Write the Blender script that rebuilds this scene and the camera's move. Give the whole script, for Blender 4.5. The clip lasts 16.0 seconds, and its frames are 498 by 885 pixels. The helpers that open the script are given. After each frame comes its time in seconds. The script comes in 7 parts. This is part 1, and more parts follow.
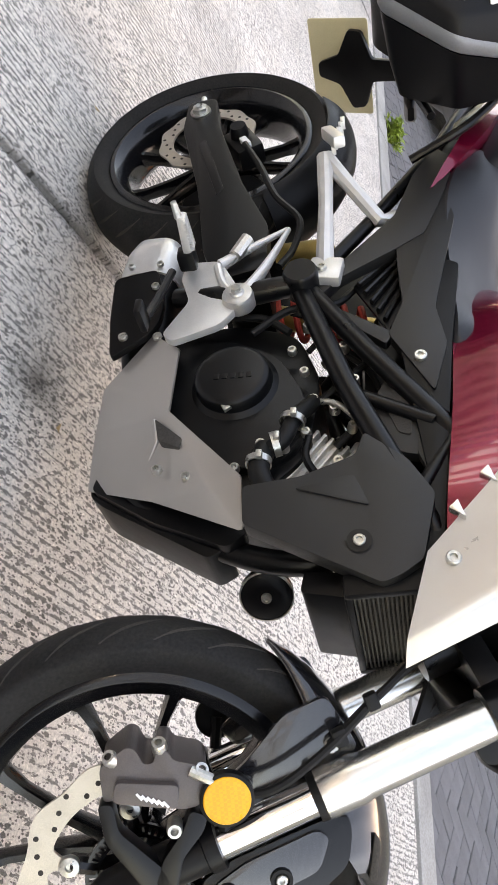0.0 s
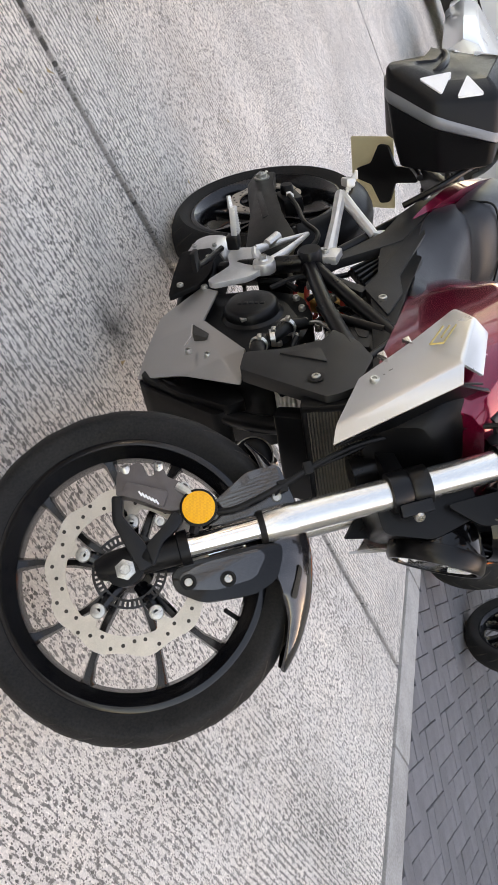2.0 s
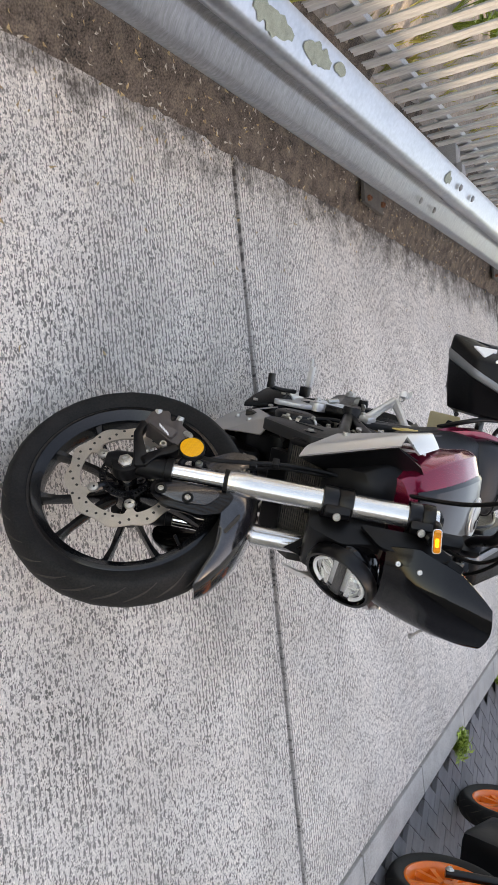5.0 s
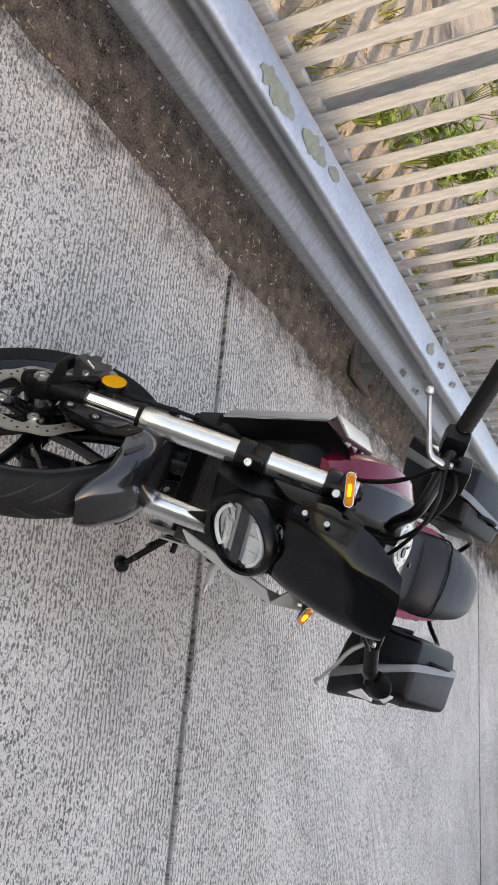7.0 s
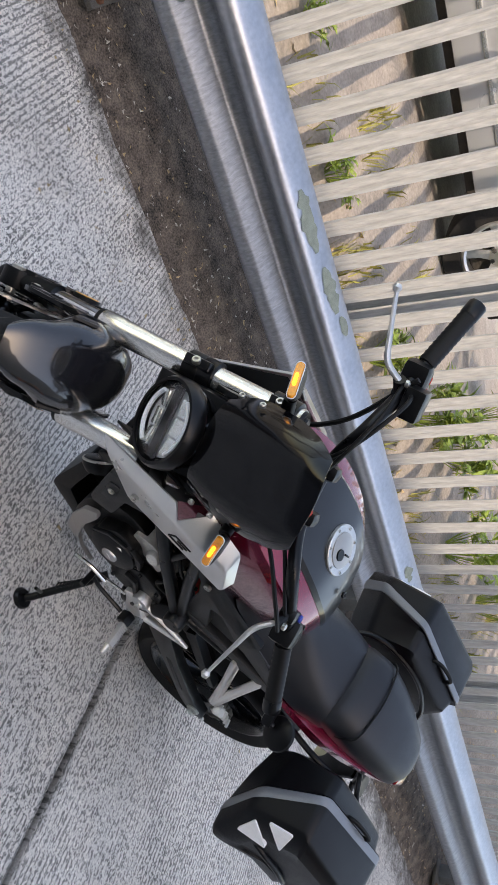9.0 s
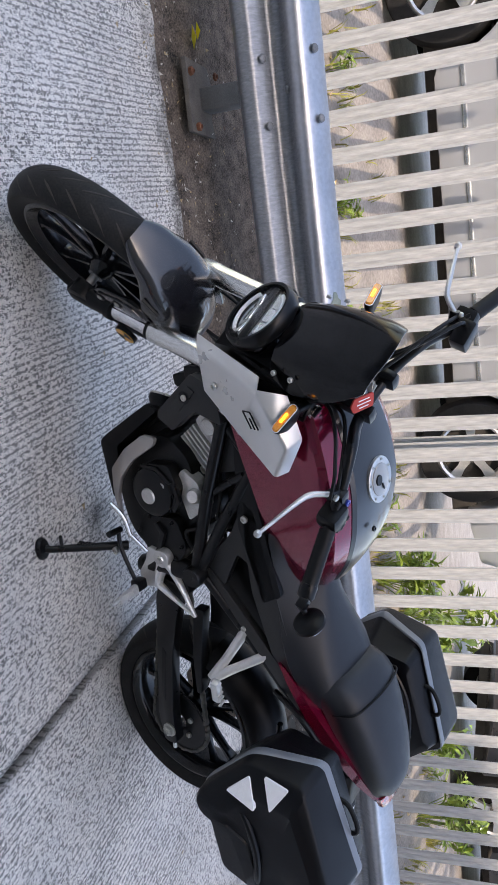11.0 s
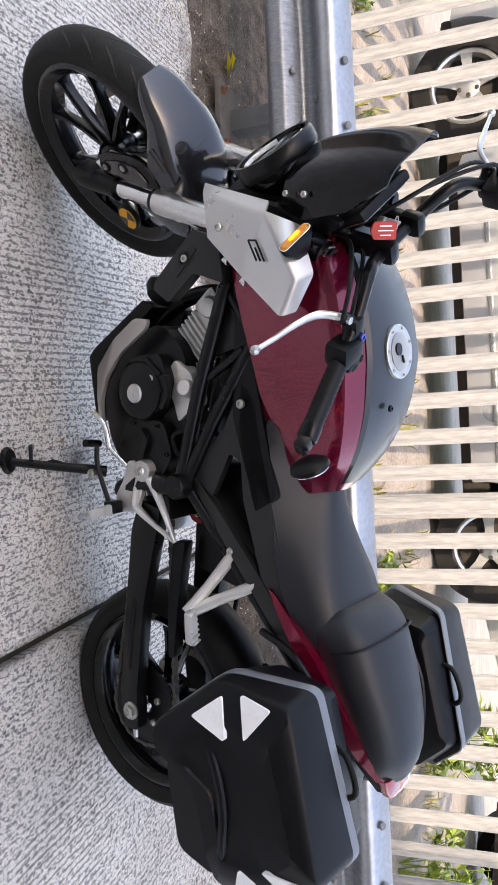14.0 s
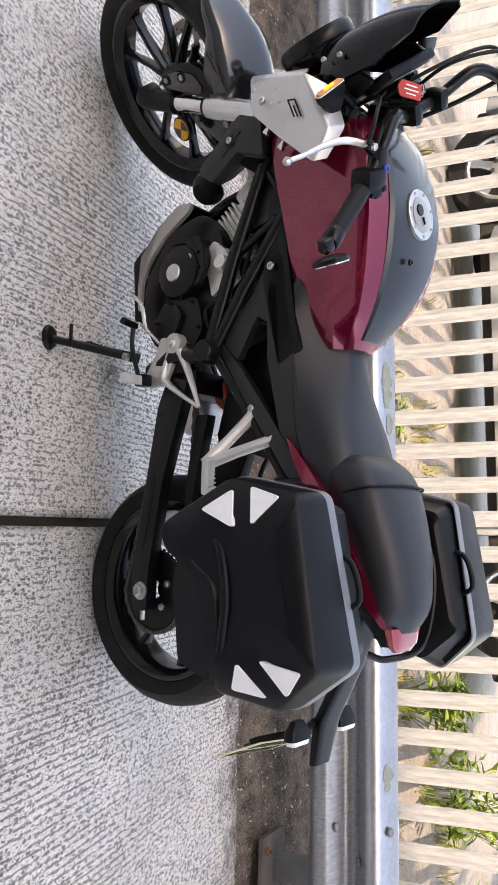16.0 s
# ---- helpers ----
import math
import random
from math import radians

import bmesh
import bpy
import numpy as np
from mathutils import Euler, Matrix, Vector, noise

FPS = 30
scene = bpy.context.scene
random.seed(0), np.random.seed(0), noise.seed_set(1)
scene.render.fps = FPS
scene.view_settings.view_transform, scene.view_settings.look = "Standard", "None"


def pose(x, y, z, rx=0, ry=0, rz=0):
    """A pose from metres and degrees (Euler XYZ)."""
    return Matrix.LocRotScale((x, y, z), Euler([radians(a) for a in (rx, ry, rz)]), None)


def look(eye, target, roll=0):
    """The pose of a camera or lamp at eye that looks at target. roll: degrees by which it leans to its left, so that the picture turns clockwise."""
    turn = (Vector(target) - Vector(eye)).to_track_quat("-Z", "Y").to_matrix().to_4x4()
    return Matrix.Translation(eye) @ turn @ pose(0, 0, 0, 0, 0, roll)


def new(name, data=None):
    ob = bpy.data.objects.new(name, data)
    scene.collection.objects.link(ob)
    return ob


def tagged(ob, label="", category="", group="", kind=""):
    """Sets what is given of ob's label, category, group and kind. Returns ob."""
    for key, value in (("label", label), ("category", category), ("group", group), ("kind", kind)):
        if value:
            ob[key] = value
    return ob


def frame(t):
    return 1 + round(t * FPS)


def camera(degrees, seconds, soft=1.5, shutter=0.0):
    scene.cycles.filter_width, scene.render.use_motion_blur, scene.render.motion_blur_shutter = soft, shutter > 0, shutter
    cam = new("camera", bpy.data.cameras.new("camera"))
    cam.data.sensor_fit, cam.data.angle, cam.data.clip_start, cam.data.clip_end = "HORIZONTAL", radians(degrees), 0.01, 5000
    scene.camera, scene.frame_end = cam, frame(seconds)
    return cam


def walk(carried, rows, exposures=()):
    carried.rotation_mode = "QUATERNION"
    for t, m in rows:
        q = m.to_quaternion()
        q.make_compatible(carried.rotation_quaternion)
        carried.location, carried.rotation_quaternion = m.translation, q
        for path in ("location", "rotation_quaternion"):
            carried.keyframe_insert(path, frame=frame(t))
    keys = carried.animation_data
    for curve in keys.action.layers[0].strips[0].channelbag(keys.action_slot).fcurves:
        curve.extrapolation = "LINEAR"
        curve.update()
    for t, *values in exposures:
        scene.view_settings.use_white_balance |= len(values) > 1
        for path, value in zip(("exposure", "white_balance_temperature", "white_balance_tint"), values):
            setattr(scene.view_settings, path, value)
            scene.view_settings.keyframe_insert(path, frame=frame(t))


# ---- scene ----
cam = camera(35.0, 16.0)
PATH = [
    (0, (1.53, -0.66, 0.932), (0.353, 0.718, 0.086), 74.7),
    (0.5, (1.674, -0.629, 0.941), (0.409, 0.681, 0.115), 73.9),
    (1, (1.815, -0.534, 0.965), (0.48, 0.699, 0.129), 73.7),
    (1.5, (1.99, -0.514, 1.011), (0.581, 0.621, 0.158), 74.3),
    (2, (2.205, -0.54, 1.089), (0.706, 0.467, 0.228), 75.7),
    (2.5, (2.36, -0.485, 1.206), (0.77, 0.362, 0.336), 77.9),
    (3, (2.519, -0.341, 1.275), (0.857, 0.314, 0.376), 80.4),
    (3.5, (2.702, -0.203, 1.338), (1.006, 0.268, 0.387), 82.6),
    (3.7, (2.753, -0.181, 1.345), (1.055, 0.221, 0.367), 83.4),
    (5.8, (2.833, 0.29, 1.471), (1.09, 0.134, 0.503), 84.9),
    (6, (2.747, 0.345, 1.463), (1.007, 0.113, 0.506), 84.6),
    (6.5, (2.636, 0.516, 1.475), (0.911, 0.098, 0.554), 84.9),
    (7, (2.578, 0.779, 1.479), (0.917, 0.146, 0.561), 85.1),
    (7.5, (2.433, 0.935, 1.464), (0.873, 0.075, 0.554), 85.3),
    (8, (2.275, 1.101, 1.466), (0.846, 0.028, 0.569), 85.5),
    (8.5, (2.112, 1.298, 1.461), (0.823, 0.049, 0.579), 85.7),
    (8.7, (2.052, 1.353, 1.466), (0.822, 0.039, 0.594), 85.9),
    (10.8, (1.47, 1.975, 1.269), (0.839, 0.2, 0.599), 87.7),
    (11, (1.464, 2.051, 1.258), (0.877, 0.26, 0.59), 87.8),
    (11.5, (1.38, 2.166, 1.247), (0.877, 0.344, 0.593), 88.1),
    (12, (1.209, 2.211, 1.205), (0.783, 0.368, 0.554), 87.7),
    (12.5, (1.112, 2.141, 1.18), (0.764, 0.28, 0.537), 87.6),
    (13, (1.02, 2.028, 1.183), (0.745, 0.155, 0.537), 87.5),
    (13.5, (0.894, 1.981, 1.169), (0.692, 0.103, 0.512), 87.5),
    (14, (0.768, 1.963, 1.176), (0.637, 0.085, 0.501), 87.3),
    (14.5, (0.673, 1.969, 1.168), (0.623, 0.096, 0.469), 87.1),
    (15, (0.544, 1.935, 1.155), (0.586, 0.068, 0.438), 87.0),
    (15.5, (0.357, 1.953, 1.187), (0.496, 0.095, 0.46), 87.2),
    (16, (0.153, 2.025, 1.196), (0.381, 0.179, 0.461), 87.5),
]
EXPOSURES = [(0.0, 2.86, 11400, 18), (1.5, 2.55, 11200, 18), (3.5, 2.38, 10900, 18), (6.0, 2.08, 10300, 16), (7.5, 2.05, 10000, 16), (8.5, 1.95, 9200, 15), (11.0, 2.05, 8000, 16), (12.5, 2.2, 8400, 16), (14.5, 2.57, 9400, 18), (16.0, 2.55, 9800, 18)]
walk(cam, [(t, look(eye, target, roll)) for t, eye, target, roll in PATH], EXPOSURES)

# ---- world, sun ----
world = bpy.data.worlds.new("world")
scene.world = world
world.use_nodes = True
SUN_EL, SUN_AZ = 38.0, 83.0  # degrees above the horizon, degrees from +x towards +y
wt = world.node_tree
sky = wt.nodes.new("ShaderNodeTexSky")
sky.sky_type, sky.sun_disc = "NISHITA", False
sky.sun_elevation, sky.sun_rotation = radians(SUN_EL), radians(90.0 - SUN_AZ)
wt.links.new(sky.outputs[0], wt.nodes["Background"].inputs[0])
wt.nodes["Background"].inputs[1].default_value = 0.15
sun = new("sun", bpy.data.lights.new("sun", "SUN"))
sun.data.energy, sun.data.angle, sun.data.color = 0.80, radians(0.53), (1.0, 0.97, 0.94)
sun_from = Vector((math.cos(radians(SUN_AZ)) * math.cos(radians(SUN_EL)), math.sin(radians(SUN_AZ)) * math.cos(radians(SUN_EL)), math.sin(radians(SUN_EL))))
sun.matrix_world = look(sun_from * 40, (0, 0, 0))


# ---- materials ----
def surf(name, base, rough=0.5, metal=0.0, vary=0.12, scale=30.0, fine=400.0, bump=0.0, coat=0.0, spread=0.08, coat_rough=0.05, tint=None, island=0.0, spec=0.5, stretch=(1, 1, 1)):
    """A principled surface with colour and gloss that vary at two scales, and a fine relief."""
    m = bpy.data.materials.new(name)
    m.use_nodes = True
    t = m.node_tree
    p = t.nodes["Principled BSDF"]
    at = t.nodes.new("ShaderNodeTexCoord")
    mp = t.nodes.new("ShaderNodeMapping")
    mp.inputs["Scale"].default_value = stretch
    t.links.new(at.outputs["Object"], mp.inputs[0])
    big, small = t.nodes.new("ShaderNodeTexNoise"), t.nodes.new("ShaderNodeTexNoise")
    big.inputs["Scale"].default_value, small.inputs["Scale"].default_value = scale, fine
    big.inputs["Detail"].default_value, small.inputs["Detail"].default_value = 5.0, 2.0
    for n in (big, small):
        t.links.new(mp.outputs[0], n.inputs["Vector"])
    add = t.nodes.new("ShaderNodeMath")
    add.operation = "MULTIPLY_ADD"
    t.links.new(small.outputs[0], add.inputs[0])
    add.inputs[1].default_value = 0.5
    half = t.nodes.new("ShaderNodeMath")
    half.operation = "MULTIPLY"
    t.links.new(big.outputs[0], half.inputs[0])
    half.inputs[1].default_value = 0.5
    t.links.new(half.outputs[0], add.inputs[2])
    ramp = t.nodes.new("ShaderNodeValToRGB")
    lo, hi = [max(c * (1 - vary), 0) for c in base], [min(c * (1 + vary), 1) for c in (tint or base)]
    ramp.color_ramp.elements[0].position, ramp.color_ramp.elements[1].position = 0.32, 0.68
    ramp.color_ramp.elements[0].color, ramp.color_ramp.elements[1].color = (*lo, 1), (*hi, 1)
    t.links.new(add.outputs[0], ramp.inputs[0])
    colour = ramp.outputs[0]
    if island:
        info = t.nodes.new("ShaderNodeObjectInfo")
        geo = t.nodes.new("ShaderNodeNewGeometry")
        tot = t.nodes.new("ShaderNodeMath")
        tot.operation = "ADD"
        t.links.new(info.outputs["Random"], tot.inputs[0])
        t.links.new(geo.outputs["Random Per Island"], tot.inputs[1])
        rng = t.nodes.new("ShaderNodeMapRange")
        rng.inputs[2].default_value = 2.0
        rng.inputs[3].default_value, rng.inputs[4].default_value = 1 - island, 1 + island
        t.links.new(tot.outputs[0], rng.inputs[0])
        mul = t.nodes.new("ShaderNodeVectorMath")
        mul.operation = "SCALE"
        t.links.new(colour, mul.inputs[0])
        t.links.new(rng.outputs[0], mul.inputs["Scale"])
        colour = mul.outputs[0]
    t.links.new(colour, p.inputs["Base Color"])
    rr = t.nodes.new("ShaderNodeMapRange")
    rr.inputs[3].default_value, rr.inputs[4].default_value = max(rough - spread, 0.02), min(rough + spread, 1)
    t.links.new(big.outputs[0], rr.inputs[0])
    t.links.new(rr.outputs[0], p.inputs["Roughness"])
    p.inputs["Metallic"].default_value = metal
    p.inputs["Coat Weight"].default_value = coat
    p.inputs["Coat Roughness"].default_value = coat_rough
    p.inputs["Specular IOR Level"].default_value = spec
    if bump:
        b = t.nodes.new("ShaderNodeBump")
        b.inputs["Strength"].default_value, b.inputs["Distance"].default_value = 1.0, bump
        t.links.new(add.outputs[0], b.inputs["Height"])
        t.links.new(b.outputs[0], p.inputs["Normal"])
    return m


def concrete():
    """Brushed concrete: grooves along y, pits, stains, with the dirt of the verge spread over its edge."""
    m = bpy.data.materials.new("brushed_concrete")
    m.use_nodes = True
    t = m.node_tree
    L = t.links.new
    p = t.nodes["Principled BSDF"]
    at = t.nodes.new("ShaderNodeNewGeometry")

    def noise(scale, sx, sy, detail=4.0, rough=0.6):
        mp = t.nodes.new("ShaderNodeMapping")
        mp.inputs["Scale"].default_value = (sx, sy, 1)
        L(at.outputs["Position"], mp.inputs[0])
        n = t.nodes.new("ShaderNodeTexNoise")
        n.inputs["Scale"].default_value, n.inputs["Detail"].default_value, n.inputs["Roughness"].default_value = scale, detail, rough
        L(mp.outputs[0], n.inputs["Vector"])
        return n.outputs[0]

    def ramp(src, a, b, va, vb):
        r = t.nodes.new("ShaderNodeMapRange")
        r.inputs[1].default_value, r.inputs[2].default_value, r.inputs[3].default_value, r.inputs[4].default_value = a, b, va, vb
        L(src, r.inputs[0])
        return r.outputs[0]

    def calc(op, a, b):
        n = t.nodes.new("ShaderNodeMath")
        n.operation = op
        for i, v in enumerate((a, b)):
            if isinstance(v, (int, float)):
                n.inputs[i].default_value = v
            else:
                L(v, n.inputs[i])
        return n.outputs[0]

    def cells(scale, sx, sy, size, share):
        """Scattered spots: 1 inside a spot, 0 outside."""
        mp = t.nodes.new("ShaderNodeMapping")
        mp.inputs["Scale"].default_value = (sx, sy, 1)
        L(at.outputs["Position"], mp.inputs[0])
        warp = t.nodes.new("ShaderNodeVectorMath")
        warp.operation = "ADD"
        n = t.nodes.new("ShaderNodeTexNoise")
        n.inputs["Scale"].default_value = scale * 1.7
        L(mp.outputs[0], n.inputs["Vector"])
        k = t.nodes.new("ShaderNodeVectorMath")
        k.operation = "SCALE"
        k.inputs["Scale"].default_value = 0.9 / scale
        L(n.outputs["Color"], k.inputs[0])
        L(mp.outputs[0], warp.inputs[0])
        L(k.outputs[0], warp.inputs[1])
        v = t.nodes.new("ShaderNodeTexVoronoi")
        v.voronoi_dimensions = "2D"
        v.inputs["Scale"].default_value = scale
        L(warp.outputs[0], v.inputs["Vector"])
        pick = t.nodes.new("ShaderNodeSeparateColor")
        L(v.outputs["Color"], pick.inputs[0])
        near = ramp(v.outputs["Distance"], size * 0.7, size, 1.0, 0.0)
        return calc("MULTIPLY", near, ramp(pick.outputs[0], share, share + 0.04, 1.0, 0.0))

    px = t.nodes.new("ShaderNodeSeparateXYZ")
    L(at.outputs["Position"], px.inputs[0])
    grit = noise(230.0, 1.0, 0.8, 3.0, 0.75)
    blot = noise(2.2, 1.0, 1.0, 5.0)
    broad = noise(0.5, 1.0, 1.0, 3.0)
    wear = ramp(noise(5.0, 1.0, 0.6, 4.0), 0.38, 0.62, 0.6, 1.0)
    # combed tine rows, worn away in patches, broken into short pits
    comb = calc("SINE", calc("ADD", calc("MULTIPLY", px.outputs[0], 335.0), calc("MULTIPLY", noise(1.6, 1.0, 0.30, 2.0), 22.0)), 0.0)
    comb = calc("MULTIPLY", comb, ramp(noise(1.6, 1.0, 0.6, 3.0), 0.41, 0.56, 0.03, 0.14))
    dash = ramp(calc("SUBTRACT", noise(1.0, 140.0, 46.0, 3.0, 0.65), comb), 0.37, 0.45, 1.0, 0.0)
    holes = calc("MAXIMUM", cells(85.0, 1.0, 0.70, 0.40, 0.30), cells(190.0, 1.0, 0.75, 0.42, 0.30))
    holes = calc("MULTIPLY", holes, ramp(wear, 0.6, 1.0, 0.7, 1.0))
    pits = calc("SUBTRACT", 1.0, calc("MAXIMUM", calc("MULTIPLY", dash, 0.85), holes))
    chips = cells(95.0, 1.0, 0.85, 0.30, 0.22)
    light = calc("MULTIPLY", ramp(grit, 0.36, 0.64, 0.76, 1.16), ramp(pits, 0.0, 1.0, 0.19, 1.0))
    light = calc("MULTIPLY", light, ramp(chips, 0.0, 1.0, 1.0, 1.22))
    light = calc("MULTIPLY", light, ramp(blot, 0.3, 0.66, 0.86, 1.10))
    light = calc("MULTIPLY", light, ramp(broad, 0.35, 0.65, 0.9, 1.08))
    # oil spot under the engine
    sep = t.nodes.new("ShaderNodeSeparateXYZ")
    L(at.outputs["Position"], sep.inputs[0])
    dx, dy = calc("SUBTRACT", sep.outputs[0], 0.607), calc("SUBTRACT", sep.outputs[1], 0.093)
    far = calc("POWER", calc("ADD", calc("MULTIPLY", dx, dx), calc("MULTIPLY", dy, dy)), 0.5)
    far = calc("ADD", far, calc("MULTIPLY", calc("SUBTRACT", noise(22.0, 1, 1), 0.5), 0.11))
    light = calc("MULTIPLY", light, ramp(far, 0.012, 0.085, 0.30, 1.0))
    col = t.nodes.new("ShaderNodeVectorMath")
    col.operation = "SCALE"
    tone = t.nodes.new("ShaderNodeMix")
    tone.data_type = "RGBA"
    tone.inputs["A"].default_value, tone.inputs["B"].default_value = (0.74, 0.715, 0.68, 1), (0.81, 0.735, 0.66, 1)
    L(noise(5.0, 1, 1, 3.0), tone.inputs["Factor"])
    L(tone.outputs["Result"], col.inputs[0])
    L(light, col.inputs["Scale"])
    # dirt along the open joints
    gap = calc("ABSOLUTE", calc("SUBTRACT", calc("PINGPONG", calc("SUBTRACT", sep.outputs[0], 0.181), 4.6), 0.0), 0.0)
    gap2 = calc("ABSOLUTE", calc("SUBTRACT", calc("PINGPONG", calc("SUBTRACT", sep.outputs[0], 4.781), 4.6), 0.0), 0.0)
    gap = calc("ADD", calc("MINIMUM", gap, gap2), calc("MULTIPLY", calc("SUBTRACT", noise(14.0, 1, 0.4, 5.0), 0.5), 0.06))
    light = calc("MULTIPLY", light, ramp(gap, 0.004, 0.034, 0.42, 1.0))
    L(light, col.inputs["Scale"])
    # soil washed over the edge
    soil = ramp(calc("ADD", sep.outputs[1], calc("ADD", calc("MULTIPLY", calc("SUBTRACT", noise(6.0, 1, 1, 8.0, 0.78), 0.5), 0.95), calc("MULTIPLY", sep.outputs[0], 0.06))), -0.97, -0.74, 1.0, 0.0)
    mix = t.nodes.new("ShaderNodeMix")
    mix.data_type = "RGBA"
    mix.inputs["B"].default_value = (0.062, 0.049, 0.040, 1)
    L(col.outputs[0], mix.inputs["A"])
    L(soil, mix.inputs["Factor"])
    L(mix.outputs["Result"], p.inputs["Base Color"])
    L(ramp(grit, 0.3, 0.7, 0.92, 0.6), p.inputs["Roughness"])
    b = t.nodes.new("ShaderNodeBump")
    b.inputs["Strength"].default_value, b.inputs["Distance"].default_value = 0.8, 0.004
    L(calc("ADD", calc("MULTIPLY", pits, 0.7), calc("MULTIPLY", grit, 0.6)), b.inputs["Height"])
    L(b.outputs[0], p.inputs["Normal"])
    return m


def glass(name, gloss=0.06):
    """A thin clear cover: lets light straight through, with a faint sheen."""
    m = bpy.data.materials.new(name)
    m.use_nodes = True
    t = m.node_tree
    clear, shine, mix = t.nodes.new("ShaderNodeBsdfTransparent"), t.nodes.new("ShaderNodeBsdfGlossy"), t.nodes.new("ShaderNodeMixShader")
    shine.inputs["Roughness"].default_value = 0.03
    mix.inputs[0].default_value = gloss
    t.links.new(clear.outputs[0], mix.inputs[1])
    t.links.new(shine.outputs[0], mix.inputs[2])
    t.links.new(mix.outputs[0], t.nodes["Material Output"].inputs[0])
    return m


def checked(name, a, b, rough, size, coat=0.0, metal=0.0):
    """A fine woven or faceted pattern, as on a reflector or woven fibre."""
    m = surf(name, a, rough, metal, coat=coat)
    t = m.node_tree
    p = t.nodes["Principled BSDF"]
    at = t.nodes.new("ShaderNodeTexCoord")
    ck = t.nodes.new("ShaderNodeTexChecker")
    ck.inputs["Scale"].default_value = size
    ck.inputs["Color1"].default_value, ck.inputs["Color2"].default_value = (*a, 1), (*b, 1)
    t.links.new(at.outputs["Object"], ck.inputs["Vector"])
    t.links.new(ck.outputs[0], p.inputs["Base Color"])
    return m


M_CONC = concrete()
M_JOINT = surf("joint_filler", (0.040, 0.036, 0.026), 0.95, vary=0.5, scale=12, bump=0.004)
M_KERB = surf("kerb_concrete", (0.36, 0.345, 0.325), 0.85, vary=0.3, scale=6, fine=160, bump=0.002, island=0.12)
M_BLOCK = surf("paving_block", (0.155, 0.15, 0.155), 0.85, vary=0.25, scale=14, fine=260, bump=0.0015, island=0.22)
# also coats the dark inlays that stand for shade in slots and holes
M_SAND_SHADE = surf("joint_sand_and_shade", (0.045, 0.04, 0.035), 0.95, vary=0.4, scale=20, bump=0.002)
M_SOIL = surf("soil", (0.034, 0.026, 0.021), 0.95, vary=0.9, scale=16, fine=150, bump=0.02, tint=(0.13, 0.102, 0.082))
M_BANK = surf("pale_dusty_paving", (0.30, 0.26, 0.225), 0.95, vary=0.25, scale=6, fine=60, bump=0.004, tint=(0.36, 0.31, 0.265))
M_GALV = surf("galvanised_steel", (0.40, 0.42, 0.45), 0.40, 0.9, vary=0.32, scale=9, fine=60, spread=0.16, bump=0.0008, stretch=(6, 1, 1))
M_DIRTY = surf("soil_stained_plate", (0.10, 0.09, 0.08), 0.85, 0.1, vary=0.5, scale=14, bump=0.002)
M_GALV_DK = surf("weathered_galvanised_post", (0.22, 0.225, 0.23), 0.6, 0.5, vary=0.3, scale=12, bump=0.001)
M_STAIN = surf("green_grime", (0.24, 0.27, 0.22), 0.8, vary=0.3, scale=40)
M_PALE = surf("white_weathered_paint", (0.385, 0.40, 0.41), 0.6, vary=0.22, scale=7, fine=90, tint=(0.46, 0.465, 0.46), stretch=(1, 1, 0.15))
M_RUST = surf("rusty_steel", (0.16, 0.06, 0.03), 0.85, vary=0.4, scale=60)
M_LEAFG = surf("green_leaf", (0.16, 0.27, 0.04), 0.5, vary=0.35, scale=8, island=0.35, tint=(0.30, 0.38, 0.06))
M_GRASS = surf("yellow_green_grass", (0.22, 0.24, 0.04), 0.6, vary=0.4, scale=6, island=0.5, tint=(0.34, 0.30, 0.08))
M_LEAFD = surf("dry_leaf", (0.33, 0.22, 0.11), 0.8, vary=0.4, scale=10, island=0.5, tint=(0.45, 0.33, 0.18))
M_LEAFY = surf("yellow_leaf", (0.85, 0.72, 0.05), 0.6, vary=0.2, scale=20)
M_STONE = surf("grit", (0.5, 0.46, 0.4), 0.9, vary=0.4, scale=30, island=0.5)

M_TYRE = surf("tyre_rubber", (0.008, 0.0078, 0.0078), 0.66, vary=0.3, scale=18, fine=240, bump=0.0006, tint=(0.017, 0.016, 0.015), spec=0.25)
M_RIM = surf("satin_black_rim", (0.004, 0.0042, 0.005), 0.22, vary=0.25, scale=25, spread=0.06, spec=0.35, coat=0.25)
M_BLACK = surf("satin_black_plastic", (0.0032, 0.0032, 0.0036), 0.38, spec=0.22, vary=0.2, scale=30, fine=900, bump=0.0002)
M_COVER = surf("matt_black_plastic", (0.011, 0.0108, 0.0108), 0.48, spec=0.5, vary=0.15, scale=20, fine=1100, bump=0.0003)
M_FRAME = surf("black_frame_paint", (0.0035, 0.0035, 0.004), 0.30, vary=0.25, scale=30, spec=0.3)
M_GLOSS = surf("gloss_black_paint", (0.0025, 0.0025, 0.003), 0.10, vary=0.1, scale=20, coat=0.15, spread=0.03, spec=0.25)
M_CASE = surf("black_engine_paint", (0.0045, 0.0047, 0.0052), 0.34, 0.1, spec=0.30, vary=0.2, scale=40, fine=500, bump=0.0004)
M_ALU = surf("cast_aluminium", (0.62, 0.61, 0.59), 0.38, 0.85, vary=0.12, scale=50, fine=600, bump=0.0004)
M_FOOT = surf("silver_painted_casting", (0.66, 0.65, 0.63), 0.34, 0.55, vary=0.1, scale=40, fine=700, bump=0.0003)
M_CYL = surf("raw_cast_cylinder", (0.72, 0.70, 0.66), 0.42, 0.6, vary=0.2, scale=40, bump=0.001)
